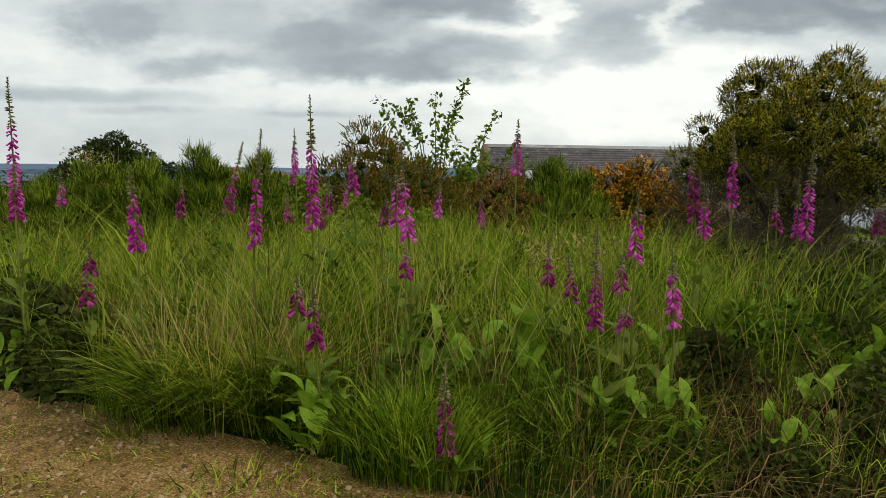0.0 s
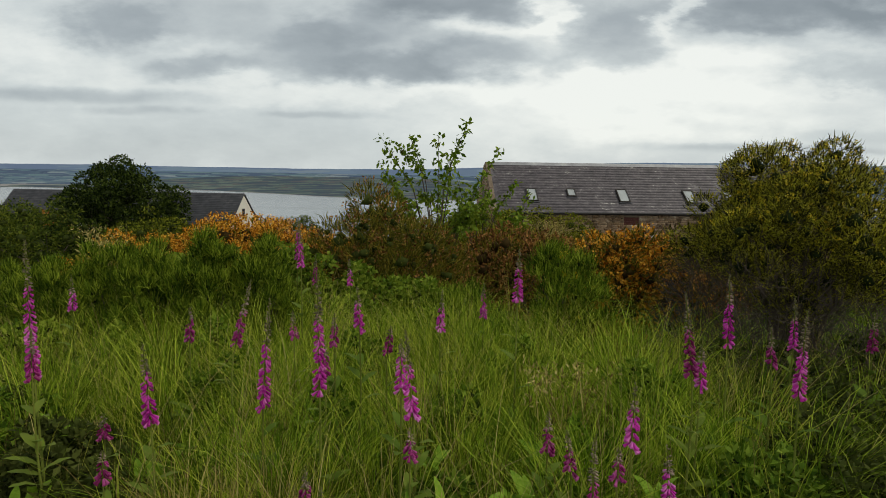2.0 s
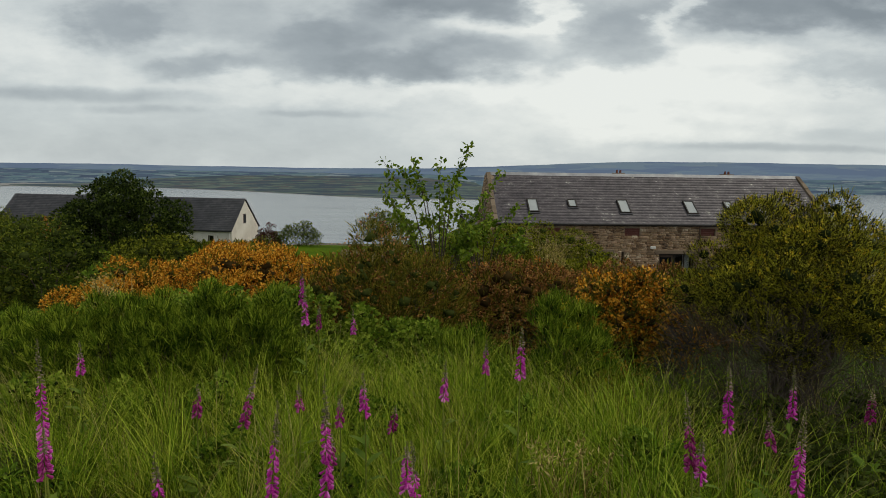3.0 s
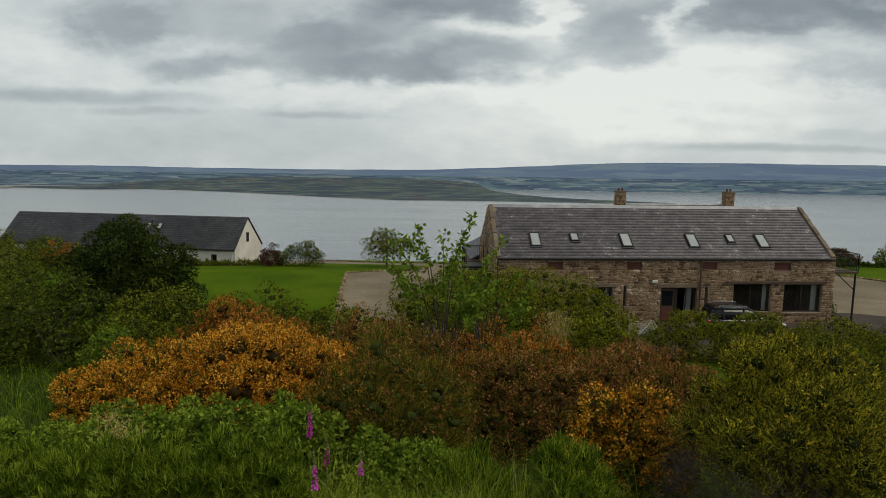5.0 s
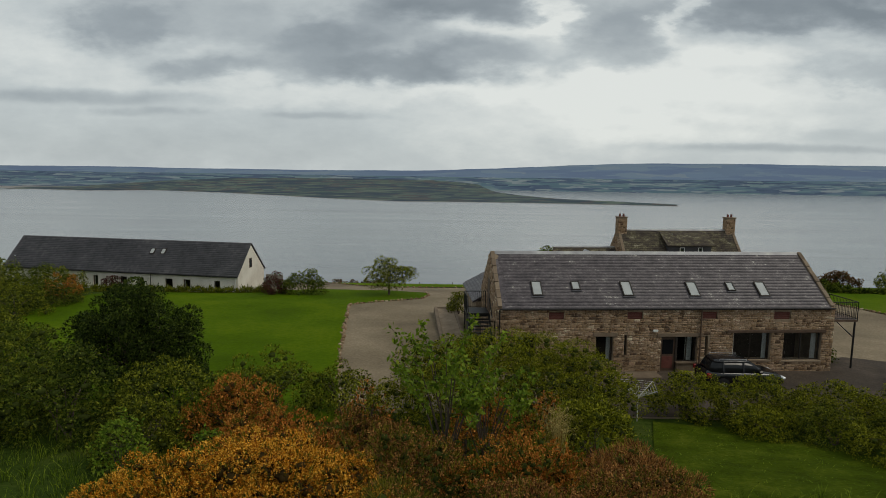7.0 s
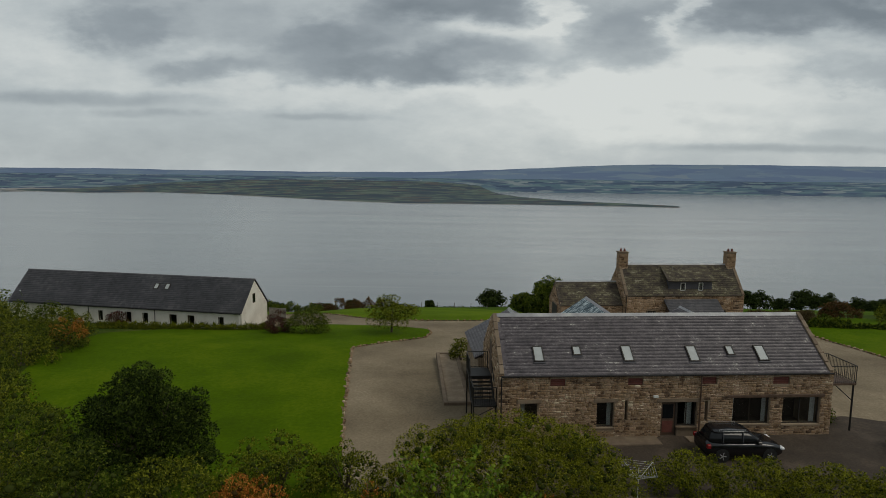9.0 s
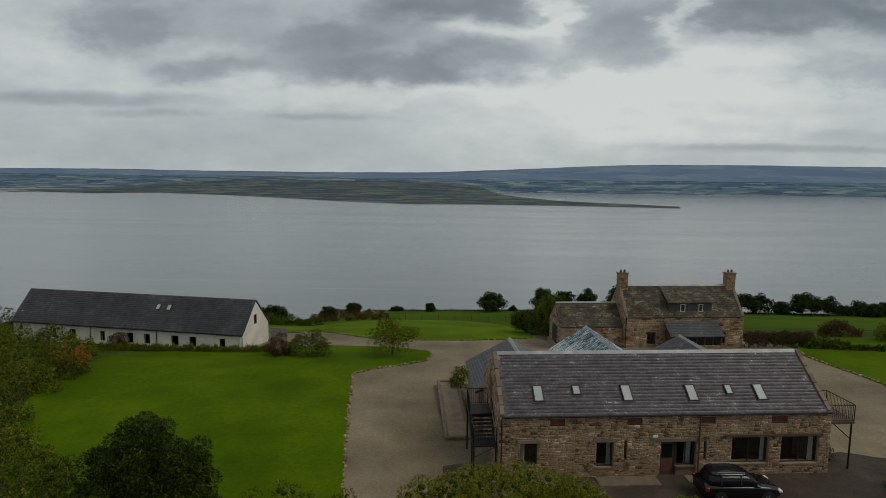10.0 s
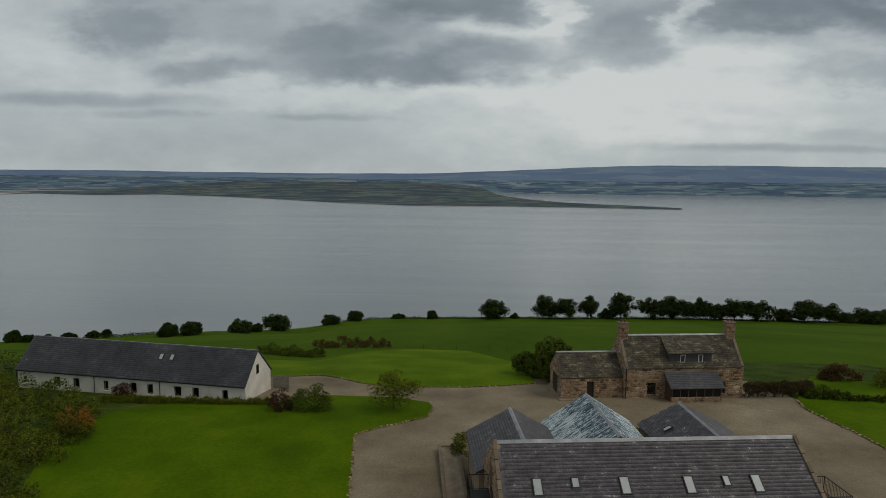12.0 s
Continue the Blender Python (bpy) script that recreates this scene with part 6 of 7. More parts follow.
bush("shrub", -20.0, 26.5, (2.6, 2.2, 2.3), "tall dense green shrub beside the lawn", M["hedge"], 9920, 0.13, nclump=62, seed=36)
bush("shrub", -23.5, 29.5, (2.6, 2.4, 2.2), "tall dense green shrub beside the lawn", M["shrub"], 9300, 0.13, nclump=62, seed=37)
bush("shrub", -17.5, 17.0, (2.6, 2.0, 1.5), "low green shrub on the bank", M["shrub"], 7440, 0.11, nclump=60, seed=27)
bush("hawthorn_tree", -14.5, 26.2, (3.1, 2.6, 3.1), "round dark green hawthorn tree beside the lawn", M["dark_tree"], 62000, 0.115, nclump=190, seed=3, nlimb=14, thick=0.09, lump=0.78, dome=0.62, core=M["twig_shade_dark"], category="tree")
bush("young_tree", -10.2, 17.4, (0.8, 0.8, 1.2), "young pale green tree beside the gorse", M["sapling"], 1860, 0.10, nclump=60, seed=38, nlimb=8, aspect=0.6, thick=0.02)
bush("young_tree", -7.4, 17.2, (0.6, 0.6, 1.0), "young pale green tree beside the gorse", M["sapling"], 1178, 0.10, nclump=60, seed=39, nlimb=8, aspect=0.6, thick=0.02)

for i, (x, y, a, c, h) in enumerate(((10.6, 27.3, 1.9, 1.4, 1.25), (13.4, 26.6, 2.3, 1.4, 1.15), (16.6, 26.2, 2.4, 1.5, 1.1), (20.2, 25.8, 2.6, 1.6, 1.15), (24.2, 25.4, 2.8, 1.8, 1.15), (28.2, 25.4, 2.8, 2.0, 1.2))):
    bush("hedge_shrub", x, y, (a, c, h), "loose yellow-green hedge shrub before the barn", M["willow"], 15000, 0.078, nclump=130, dome=0.75, lump=0.75, seed=50 + i, group="hedge before the barn", nlimb=8)
for i, (x, y, a, c, h) in enumerate(((12.9, 24.7, 1.5, 1.2, 0.7), (15.2, 23.8, 1.7, 1.5, 0.8), (18.0, 23.4, 1.9, 1.5, 0.85), (15.9, 21.4, 1.6, 1.4, 0.75), (18.9, 20.6, 2.0, 1.6, 0.85), (21.6, 22.6, 2.0, 1.8, 0.9), (16.6, 19.0, 1.7, 1.4, 0.7),
                                     (19.6, 17.6, 2.1, 1.6, 0.85), (23.2, 19.4, 2.4, 1.8, 1.0))):
    bush("low_shrub", x, y, (a, c, h), "low leafy green shrub in front of the hedge", M["shrub"] if i % 3 else M["willow"], 9500, 0.075, nclump=80, seed=110 + i, group="low shrubs before the hedge", nlimb=6)
bush("hedge_shrub", 25.4, 33.0, (1.6, 1.3, 0.85), "dark green shrub below the balcony", M["hedge"], 4960, 0.09, nclump=60, seed=57)
bush("hedge_shrub", 22.8, 38.5, (0.9, 1.6, 0.85), "dark green shrub at the barn's end", M["hedge"], 3720, 0.09, nclump=60, seed=58)
bush("planter_shrub", 0.0, 49.0, (0.9, 1.2, 0.95), "green shrub in the stone planter", M["shrub"], 3720, 0.10, nclump=60, seed=59, z=-3.6)
bush("yard_shrub", 9.3, 54.8, (1.3, 1.3, 1.2), "dark green shrub in the yard behind the barn", M["hedge"], 3720, 0.12, nclump=60, seed=60)
bush("yard_shrub", 16.2, 52.5, (1.0, 1.0, 0.9), "dark green shrub in the yard behind the barn", M["hedge"], 2480, 0.12, nclump=60, seed=61)
bush("round_bush", -15.6, 60.3, (2.5, 1.6, 1.5), "large rounded dark bush at the lawn's edge", M["hedge"], 7440, 0.13, nclump=65, seed=62)
bush("round_bush", -18.6, 60.0, (1.2, 1.1, 1.3), "dark copper-leaved bush beside a green one", M["copper"], 3720, 0.13, nclump=60, seed=63)
bush("round_bush", -37.6, 64.4, (1.3, 0.8, 0.95), "dark copper-leaved bush before the cottage wall", M["copper"], 3100, 0.12, nclump=60, seed=64)
tree("apple_tree", -7.1, 61.0, 3.9, 2.9, "small spreading fruit tree on the lawn", M["shrub"], 6500, 0.14, trunk=0.13, nclump=80, seed=12, bare=0.22, inner=0.2)
for i, (x, y, a, h) in enumerate(((-35.0, 50.5, 2.4, 1.2), (-37.5, 55.5, 2.8, 1.5), (-34.5, 45.5, 2.6, 1.4), (-32.0, 39.0, 2.6, 1.6), (-38.0, 47.5, 3.0, 1.8), (-35.5, 40.5, 3.0, 2.0), (-42.0, 59.5, 3.0, 1.6),
                                  (-29.0, 34.5, 2.8, 1.9), (-41.5, 52.0, 3.2, 2.0), (-48.0, 62.5, 3.2, 1.5), (-46.5, 56, 3.5, 1.9), (-53, 64, 3, 1.7), (-32.5, 34, 3.2, 2.1), (-27, 30, 2.5, 1.9))):
    bush("shrub", x, y, (a, a * 0.8, h), "mixed green shrub on the bank beside the lawn", M["shrub"] if i % 3 else M["hedge"], 5270, 0.13, nclump=60, seed=70 + i, group="shrubs on the bank")
bush("gorse_bush", -34.6, 51.5, (1.9, 1.3, 1.35), "gorse bush with rust-orange flowers", M["gorse"], 4340, 0.11, nclump=60, flower=M["gorse_rust"], nflower=3744, fsize=0.06, flower_top=0.8, seed=88)
for i in range(11):
    x = -38 + i * 1.75
    bush("border_plant", x, 62.6 - 0.02 * (x + 38), (1.1, 0.55, 0.36), "tall grass and border plants before the cottage", M["shrub"], 1100, 0.12, nclump=60, seed=90 + i, group="border before the cottage", nlimb=3, spiky=0.5, upright=0.7)

# cherry sapling in leaf
def sapling(x, y, tall, label, spread, n, seed, leaf_mat, size=0.13):
    r = np.random.default_rng(seed)
    ob = thing("sapling", pose(x, y, float(height(x, y)) - 0.05), label, "tree")
    bm = bmesh.new()
    pts = []
    for k in range(n):
        a = r.uniform(0, math.tau)
        z0 = r.uniform(0.15, 0.6) * tall
        z1 = tall * r.uniform(0.6, 1.0)
        reach = spread * r.uniform(0.35, 1.0)
        z1 = z1 * (1.0 - 0.28 * (reach / spread) ** 2)
        p0 = Vector((0, 0, z0 * 0.4))
        p1 = Vector((math.cos(a) * reach * 0.45, math.sin(a) * reach * 0.45, (z0 + z1) / 2))
        p2 = Vector((math.cos(a) * reach, math.sin(a) * reach, z1))
        tube(bm, p0, p1, 0.022, 0.014, 5)
        tube(bm, p1, p2, 0.014, 0.005, 4)
        for t in np.linspace(0.0, 1.0, 16):
            q = p1.lerp(p2, float(t))
            pts += [q + Vector(r.normal(0, 0.07, 3)) for _ in range(5)]
    tube(bm, (0, 0, -0.1), (0.0, 0, tall * 0.5), 0.035, 0.012, 7)
    tagged(part("bough", bm, M["bark"], ob), kind="stuff")
    P = np.array([tuple(p) for p in pts])
    part("foliage", mesh_of("foliage", *leaves(P, r.normal(0, 0.6, P.shape), size, size * 0.55, r, droop=0.7), leaf_mat), None, ob)
    return ob


sapling(-0.3, 17.5, 6.0, "slender leafy cherry sapling with arching branches", 2.2, 17, 5, M["sapling"], 0.17)
sapling(0.9, 17.9, 4.9, "slender leafy cherry sapling with arching branches", 1.6, 17, 8, M["sapling"], 0.15)
sapling(-3.3, 21.2, 3.6, "thin half-bare sapling with pale twigs", 1.6, 9, 6, M["willow"], 0.10)

# dry stalks standing in the shrubs
def stalks(x, y, n, tall, spread, lean, label, seed, name="dry_stalk_clump"):
    r = np.random.default_rng(seed)
    p = np.stack([r.normal(0, 0.10, n), r.normal(0, 0.10, n), np.zeros(n)], 1)
    ln = r.normal(0, spread, (n, 2)) + lean
    ob = thing(name, pose(x, y, float(height(x, y)) - 0.02), label, "grass")
    V1 = blades(p, ln, r.uniform(0.65, 1.1, n) * tall, 0.010, r, 0.1)
    tips = p + (r.uniform(0.75, 1.05, n) * tall)[:, None] * (np.concatenate([ln * 0.8, np.full((n, 1), 0.93)], 1))
    V2 = leaves(np.repeat(tips, 8, 0) + r.normal(0, 0.03, (n * 8, 3)), np.concatenate([ln, np.ones((n, 1))], 1).repeat(8, 0), 0.05, 0.012, r)
    part("straw", mesh_of("straw", *join(V1, V2), M["grass_dry"]), None, ob)


stalks(-4.35, 8.0, 60, 1.75, 0.10, (-0.16, 0), "leaning clump of dry straw-coloured grass stalks", 1)
stalks(2.95, 16.9, 260, 2.7, 0.09, (0, 0), "standing clump of dry pale stalks among gorse", 2)
stalks(1.15, 4.6, 40, 0.95, 0.20, (-0.1, 0), "clump of dry seeding grass", 3)


# ---- foxgloves ----
def bell_rings(r):
    """Points of one drooping bell, along its axis."""
    rows = []
    for t, w in ((0.0, 0.22), (0.25, 0.55), (0.8, 0.80), (1.0, 1.0)):
        rows.append([(w * math.cos(a), w * math.sin(a), t) for a in np.arange(6) * math.tau / 6])
    return np.array(rows).reshape(-1, 3)


BELL = bell_rings(None)
BELL_F = np.array([(i * 6 + k, i * 6 + (k + 1) % 6, (i + 1) * 6 + (k + 1) % 6, (i + 1) * 6 + k) for i in range(3) for k in range(6)])


def many(points, ways, length, width, template, faces, r):
    """Copies of a small shape at points, each along its way."""
    n = len(points)
    w = unit(ways)
    s = unit(np.cross(w, np.array([0.13, 0.21, 1.0])))
    u = np.cross(s, w)
    L, W = length[:, None, None], width[:, None, None]
    T = template[None]
    V = points[:, None] + T[..., 0:1] * W * s[:, None] + T[..., 1:2] * W * u[:, None] + T[..., 2:3] * L * w[:, None]
    F = (faces[None] + (np.arange(n) * len(template))[:, None, None]).reshape(-1, faces.shape[1])
    return V.reshape(-1, 3), F


OCTA = np.array([(0, 0, 0), (0.6, 0, 0.45), (0, 0.6, 0.45), (-0.6, 0, 0.45), (0, -0.6, 0.45), (0, 0, 1.0)])
OCTA_F = np.array([(0, 2, 1, 1), (0, 3, 2, 2), (0, 4, 3, 3), (0, 1, 4, 4), (5, 1, 2, 2), (5, 2, 3, 3), (5, 3, 4, 4), (5, 4, 1, 1)])[:, :3]


def broad_leaf(length, width, arch, fold=0.12, n=5):
    """A pointed leaf in a few joints, arching down towards its tip."""
    vs, fs = [], []
    for i in range(n + 1):
        t = i / n
        w = width * 0.5 * (math.sin(math.pi * min(1, t * 0.93 + 0.05)) ** 0.75) * (1 - 0.25 * t)
        z = arch * (t - 1.15 * t * t)
        wave = 0.10 * w * math.sin(t * 13)
        vs += [(-w, t * length, z + fold * w + wave), (0, t * length, z), (w, t * length, z + fold * w - wave)]
    for i in range(n):
        k = i * 3
        fs += [(k, k + 1, k + 4, k + 3), (k + 1, k + 2, k + 5, k + 4)]
    return np.array(vs), np.array(fs)


def foxglove(x, y, lean, top, low, seed):
    """One foxglove: stem, open bells low on the spike, grey-green buds above, leaves below."""
    r = np.random.default_rng(seed)
    g = float(height(x, y))
    ob = thing("foxglove", pose(x, y, g), "tall purple foxglove in flower among the grass" if top - low > 0.3 else "short purple foxglove half hidden in the grass", "flower", "foxgloves")
    H, z0 = top - g, low - g
    bend = r.normal(0, 0.03, 2)
    line = lambda t: np.stack([lean * np.clip((t - z0) / max(H - z0, 0.1), -0.3, 1) + bend[0] * np.sin(t * 2), bend[1] * np.sin(t * 2), t], -1)
    bm = bmesh.new()
    rings = []
    for k, p in enumerate(line(np.linspace(-0.05, H, 9))):
        w = 0.011 * (1 - 0.09 * k)
        rings.append([bm.verts.new((p[0] + w * math.cos(q), p[1] + w * math.sin(q), p[2])) for q in np.arange(6) * math.tau / 6])
    for u, v in zip(rings[:-1], rings[1:]):
        for k in range(6):
            bm.faces.new((u[k], u[(k + 1) % 6], v[(k + 1) % 6], v[k]))
    part("stem", bm, M["stem"], ob)
    span = H - z0
    zb = z0 + span * r.uniform(0.50, 0.66)
    n = int(62 * (zb - z0) / 0.3) + 6
    t = np.sort(r.uniform(0, 1, n))
    z = z0 + 0.02 + (zb - z0) * t
    a = r.uniform(0, math.tau, n)
    d = np.stack([np.cos(a), np.sin(a), np.full(n, -0.75)], 1)
    size = 1.10 - 0.55 * t
    V, Fb = many(line(z) + d * (1, 1, 0) * 0.010, d, 0.040 * size, 0.0105 * size, BELL, BELL_F, r)
    spent = span < 0.3 or low < 0.3 or seed % 4 == 1
    part("blossom", mesh_of("blossom", V, Fb, M["bell_spent" if spent else "bell"]), None, ob, "dull crimson fading bells" if spent else "magenta-purple hanging bells")
    m = int(70 * (H - zb) / 0.3) + 10
    t = np.sort(r.uniform(0, 1, m))
    z = zb + (H - zb) * t
    a = r.uniform(0, math.tau, m)
    d = np.stack([np.cos(a), np.sin(a), -0.4 + 1.2 * t], 1)
    V, Fb = many(line(z), d, 0.034 * (1.1 - 0.75 * t), 0.011 * (1.1 - 0.75 * t), OCTA, OCTA_F, r)
    tagged(part("bud_spike", mesh_of("bud_spike", V, Fb, M["bud"]), None, ob, "grey-green unopened buds"), kind="stuff")
    for k in range(7):
        zl = r.uniform(0.02, max(0.1, z0 * 0.85))
        l = 0.27 - 0.15 * zl / max(z0, 0.2)
        V, Fl = broad_leaf(l, l * 0.42, 0.05)
        p = line(np.array([zl]))[0]
        part("leaf", mesh_of("leaf", V, Fl, M["foxglove_leaf"]), None, ob, at=pose(*p, 25, 0, r.uniform(0, 360)))
    return ob


# place, lean, height of the tip and of the lowest bell
FOXGLOVES = [
    (-2.51, 3.70, -0.04, 1.95, 1.06),
    (-2.40, 3.55, -0.01, 1.42, 1.07),
    (-1.55, 3.26, -0.02, 1.42, 0.93),
    (-0.60, 3.48, 0.00, 1.83, 1.05),
    (-0.94, 3.54, 0.03, 1.64, 0.92),
    (-1.42, 4.38, 0.11, 1.60, 1.07),
    (-0.51, 4.30, 0.01, 1.58, 1.23),
    (0.00, 3.26, -0.05, 1.53, 1.02),
    (-0.12, 3.50, 0.01, 1.41, 1.06),
    (-0.39, 2.70, -0.01, 0.87, 0.54),
    (-0.54, 2.90, 0.00, 0.89, 0.67),
    (0.77, 3.44, 0.00, 1.01, 0.74),
    (0.87, 3.17, -0.03, 0.96, 0.68),
    (1.00, 2.75, -0.03, 1.16, 0.64),
    (1.09, 3.00, 0.00, 0.99, 0.80),
    (1.22, 3.04, -0.01, 1.32, 0.94),
    (1.35, 2.94, -0.03, 1.04, 0.62),
    (1.77, 3.80, -0.05, 1.67, 1.10),
    (1.88, 3.90, 0.00, 1.31, 0.99),
    (2.23, 4.32, 0.00, 1.71, 1.17),
    (2.45, 3.67, -0.02, 1.60, 0.99),
    (2.63, 4.40, -0.03, 1.30, 0.98),
    (0.23, 2.35, 0.00, 0.61, 0.20),
    (-1.69, 3.10, 0.01, 0.84, 0.65),
    (-3.50, 5.60, 0.02, 1.38, 1.03),
    (-1.94, 4.70, 0.01, 1.30, 0.99),
    (-1.19, 5.00, 0.00, 1.22, 0.97),
    (-1.48, 6.50, 0.00, 1.85, 1.35),
    (-0.68, 4.50, -0.01, 1.33, 1.07),
    (-0.66, 3.90, 0.00, 1.26, 1.00),
    (0.13, 5.30, 0.00, 1.37, 0.99),
    (0.74, 4.80, 0.00, 1.82, 1.38),
    (0.00, 3.10, 0.00, 1.02, 0.82),
    (-1.93, 3.40, 0.00, 0.93, 0.76),
    (-0.27, 4.60, 0.02, 1.20, 0.98),
    (1.11, 2.90, 0.01, 0.75, 0.61),
]
for i, f in enumerate(FOXGLOVES):
    foxglove(*f, 900 + i)
for i, (x, y, t, l) in enumerate(((-1.95, 8.2, 1.78, 1.2), (-1.65, 8.0, 1.3, 0.9), (-1.15, 7.6, 1.3, 0.95), (0.55, 6.6, 1.2, 0.8), (3.3, 5.4, 1.35, 0.85), (3.9, 5.2, 1.25, 0.9), (-4.2, 4.8, 1.3, 0.9))):
    foxglove(x, y, 0.0, t, l, 960 + i)


# ---- broad-leaved plants at the path's edge ----
def dock(x, y, n, size, seed, label="broad-leaved green dock plant"):
    r = np.random.default_rng(seed)
    ob = thing("dock_plant", pose(x, y, float(height(x, y))), label, "plant", "docks")
    for k in range(n):
        V, Fl = broad_leaf(size * r.uniform(0.5, 0.95), size * r.uniform(0.26, 0.42), r.uniform(0.04, 0.14), n=6)
        part("leaf", mesh_of("leaf", V, Fl, M["dock"]), None, ob, at=pose(r.normal(0, 0.06), r.normal(0, 0.06), r.uniform(0.1, 1.0) * size * 1.9, r.uniform(20, 70), r.normal(0, 10), r.uniform(0, 360)))


for i, (x, y, n, s) in enumerate(((0.62, 3.2, 12, 0.34), (0.34, 3.1, 11, 0.30), (0.16, 3.15, 10, 0.28), (1.02, 2.68, 10, 0.24), (1.18, 2.66, 9, 0.24), (1.36, 2.66, 9, 0.22), (-0.50, 2.66, 10, 0.24),
                                  (-0.36, 2.62, 9, 0.22), (-2.5, 3.48, 10, 0.22), (2.12, 3.0, 9, 0.26), (0.24, 2.36, 8, 0.16), (-1.8, 3.75, 9, 0.26), (-2.75, 4.2, 9, 0.28), (2.7, 3.4, 8, 0.26),
                                  (0.75, 2.95, 8, 0.24), (-0.05, 3.3, 9, 0.26), (1.75, 2.5, 9, 0.2), (1.55, 3.6, 9, 0.28), (0.05, 3.9, 9, 0.28), (-0.9, 4.1, 9, 0.26), (0.9, 4.2, 9, 0.28))):
    dock(x, y, n + 3, s * (0.95 if i < 3 else 0.80), 300 + i)


# ---- grass ----
def grass_patch(n, xlim, ylim, tall, material, label, seed, tufts=0, curl=0.6, width=0.008, keep=None, lean=0.35, spread=0.09, name="grass", gaps=-9.0):
    """Long meadow grass, in tufts, as one object."""
    r = np.random.default_rng(seed)
    if tufts:
        cx, cy = r.uniform(*xlim, tufts), r.uniform(*ylim, tufts)
        k = r.integers(tufts, size=n)
        x, y = cx[k] + r.normal(0, spread, n), cy[k] + r.normal(0, spread, n)
        ln = np.stack([x - cx[k], y - cy[k]], 1) / spread * 0.25 + r.normal(0, lean * 0.5, (n, 2)) + r.normal(0, lean * 0.6, (tufts, 2))[k]
        scale = r.uniform(0.7, 1.25, tufts)[k]
    else:
        x, y = r.uniform(*xlim, n), r.uniform(*ylim, n)
        ln, scale = r.normal(0, lean, (n, 2)), np.ones(n)
    ok = np.ones(n, bool) if keep is None else keep(x, y)
    hollow = np.sin(x * 7.3 + 1.7 * np.sin(y * 5.1 + seed)) + np.sin(y * 8.9 + 1.9 * np.sin(x * 4.3 + 2 * seed)) + 0.7 * np.sin(x * 2.1 - y * 2.9 + seed)
    ok &= hollow > gaps
    x, y, ln, scale = x[ok], y[ok], ln[ok], (scale * (1 + 0.16 * hollow))[ok]
    L = tall * scale * r.uniform(0.55, 1.2, len(x))
    P = np.stack([x, y, height(x, y) - 0.02], 1)
    V, Fg = blades(P, ln, L, width, r, curl)
    return tagged(new(name, mesh_of(name, V, Fg, material)), label, "grass", kind="stuff"), P, ln, L


EDGE_X, EDGE_Y = [-12, -2.5, -2.1, -1.75, -1.3, -0.5, -0.25, -0.05, 4], [7.2, 3.6, 3.4, 3.15, 2.86, 2.78, 2.55, 2.36, 2.25]
thin = lambda x, y: (np.sin(x * 917.3 + y * 331.7) * 43758.5) % 1.0 > 0.80 * np.clip((x - 1.1) / 0.5, 0, 1) * np.clip((4.4 - y) / 0.6, 0, 1) + 0.8 * np.clip((-1.7 - x) / 0.4, 0, 1) * np.clip((4.6 - y) / 0.6, 0, 1)
off_path = lambda x, y: y > np.interp(x, EDGE_X, EDGE_Y) + 0.06 * np.sin(x * 9)
lush = lambda x, y: on_bank(x, y) & ((x > -2.0 - 1.9 * (y > 4.4)) & (x < 2.3) | ((np.sin(x * 517.3 + y * 231.7) * 43758.5) % 1.0 < 0.3))
on_bank = lambda x, y: off_path(x, y) & (y < 9.5) & thin(x, y) & ((x < 2.7) | (y < 4.4) | ((np.sin(x * 317.3 + y * 731.7) * 43758.5) % 1.0 < 0.42))
# low dark layer under the bright stems, shade in its colour
grass_patch(62000, (-7.5, 7.0), (3.2, 9.5), 0.50, M["grass_deep_shade"], "long green meadow grass on the bank", 1, tufts=1500, keep=on_bank, width=0.0062, lean=0.45, gaps=-0.9)
grass_patch(26000, (-3.2, 3.6), (2.2, 3.9), 0.42, M["grass_deep_shade"], "long green meadow grass at the path's edge", 2, tufts=260, keep=on_bank, width=0.0064, spread=0.075, lean=0.5, curl=0.8, gaps=-0.8)
grass_patch(24000, (-4.0, 5.0), (3.3, 8.6), 0.84, M["grass_bright"], "bright green lush grass tufts", 3, tufts=360, keep=lush, spread=0.10, width=0.0068, curl=0.45, lean=0.32, gaps=-0.4)
grass_patch(13000, (-4.5, 5.0), (3.1, 8.8), 0.92, M["grass_blade"], "tall yellow-green flowering grass stems", 13, tufts=420, keep=lush, spread=0.13, width=0.0042, curl=0.25, lean=0.28, gaps=-0.5)
grass_patch(9000, (-4.6, 3.4), (4.6, 7.6), 0.78, M["grass_blade"], "yellow-green seeding grass further up the bank", 17, tufts=380, keep=off_path, curl=0.3, width=0.0052, lean=0.3, spread=0.12, gaps=-0.5)
grass_patch(5600, (-5.5, 5.5), (2.9, 8.5), 0.86, M["grass_dry"], "dry straw-coloured grass stalks in the meadow", 4, tufts=260, keep=on_bank, curl=0.2, width=0.0038, lean=0.26, spread=0.10, gaps=-0.6)
grass_patch(12000, (-1.5, 5.0), (2.3, 6.0), 0.36, M["grass_bright"], "short bright grass between the taller tufts", 16, tufts=300, keep=off_path, curl=0.8, width=0.006, lean=0.5, spread=0.09, gaps=-0.3)
TUSSOCK = ((-1.28, 3.02), (-1.02, 2.98), (-0.78, 3.0), (-1.12, 3.2), (-0.85, 3.2), (-1.4, 3.2), (-0.58, 3.12))
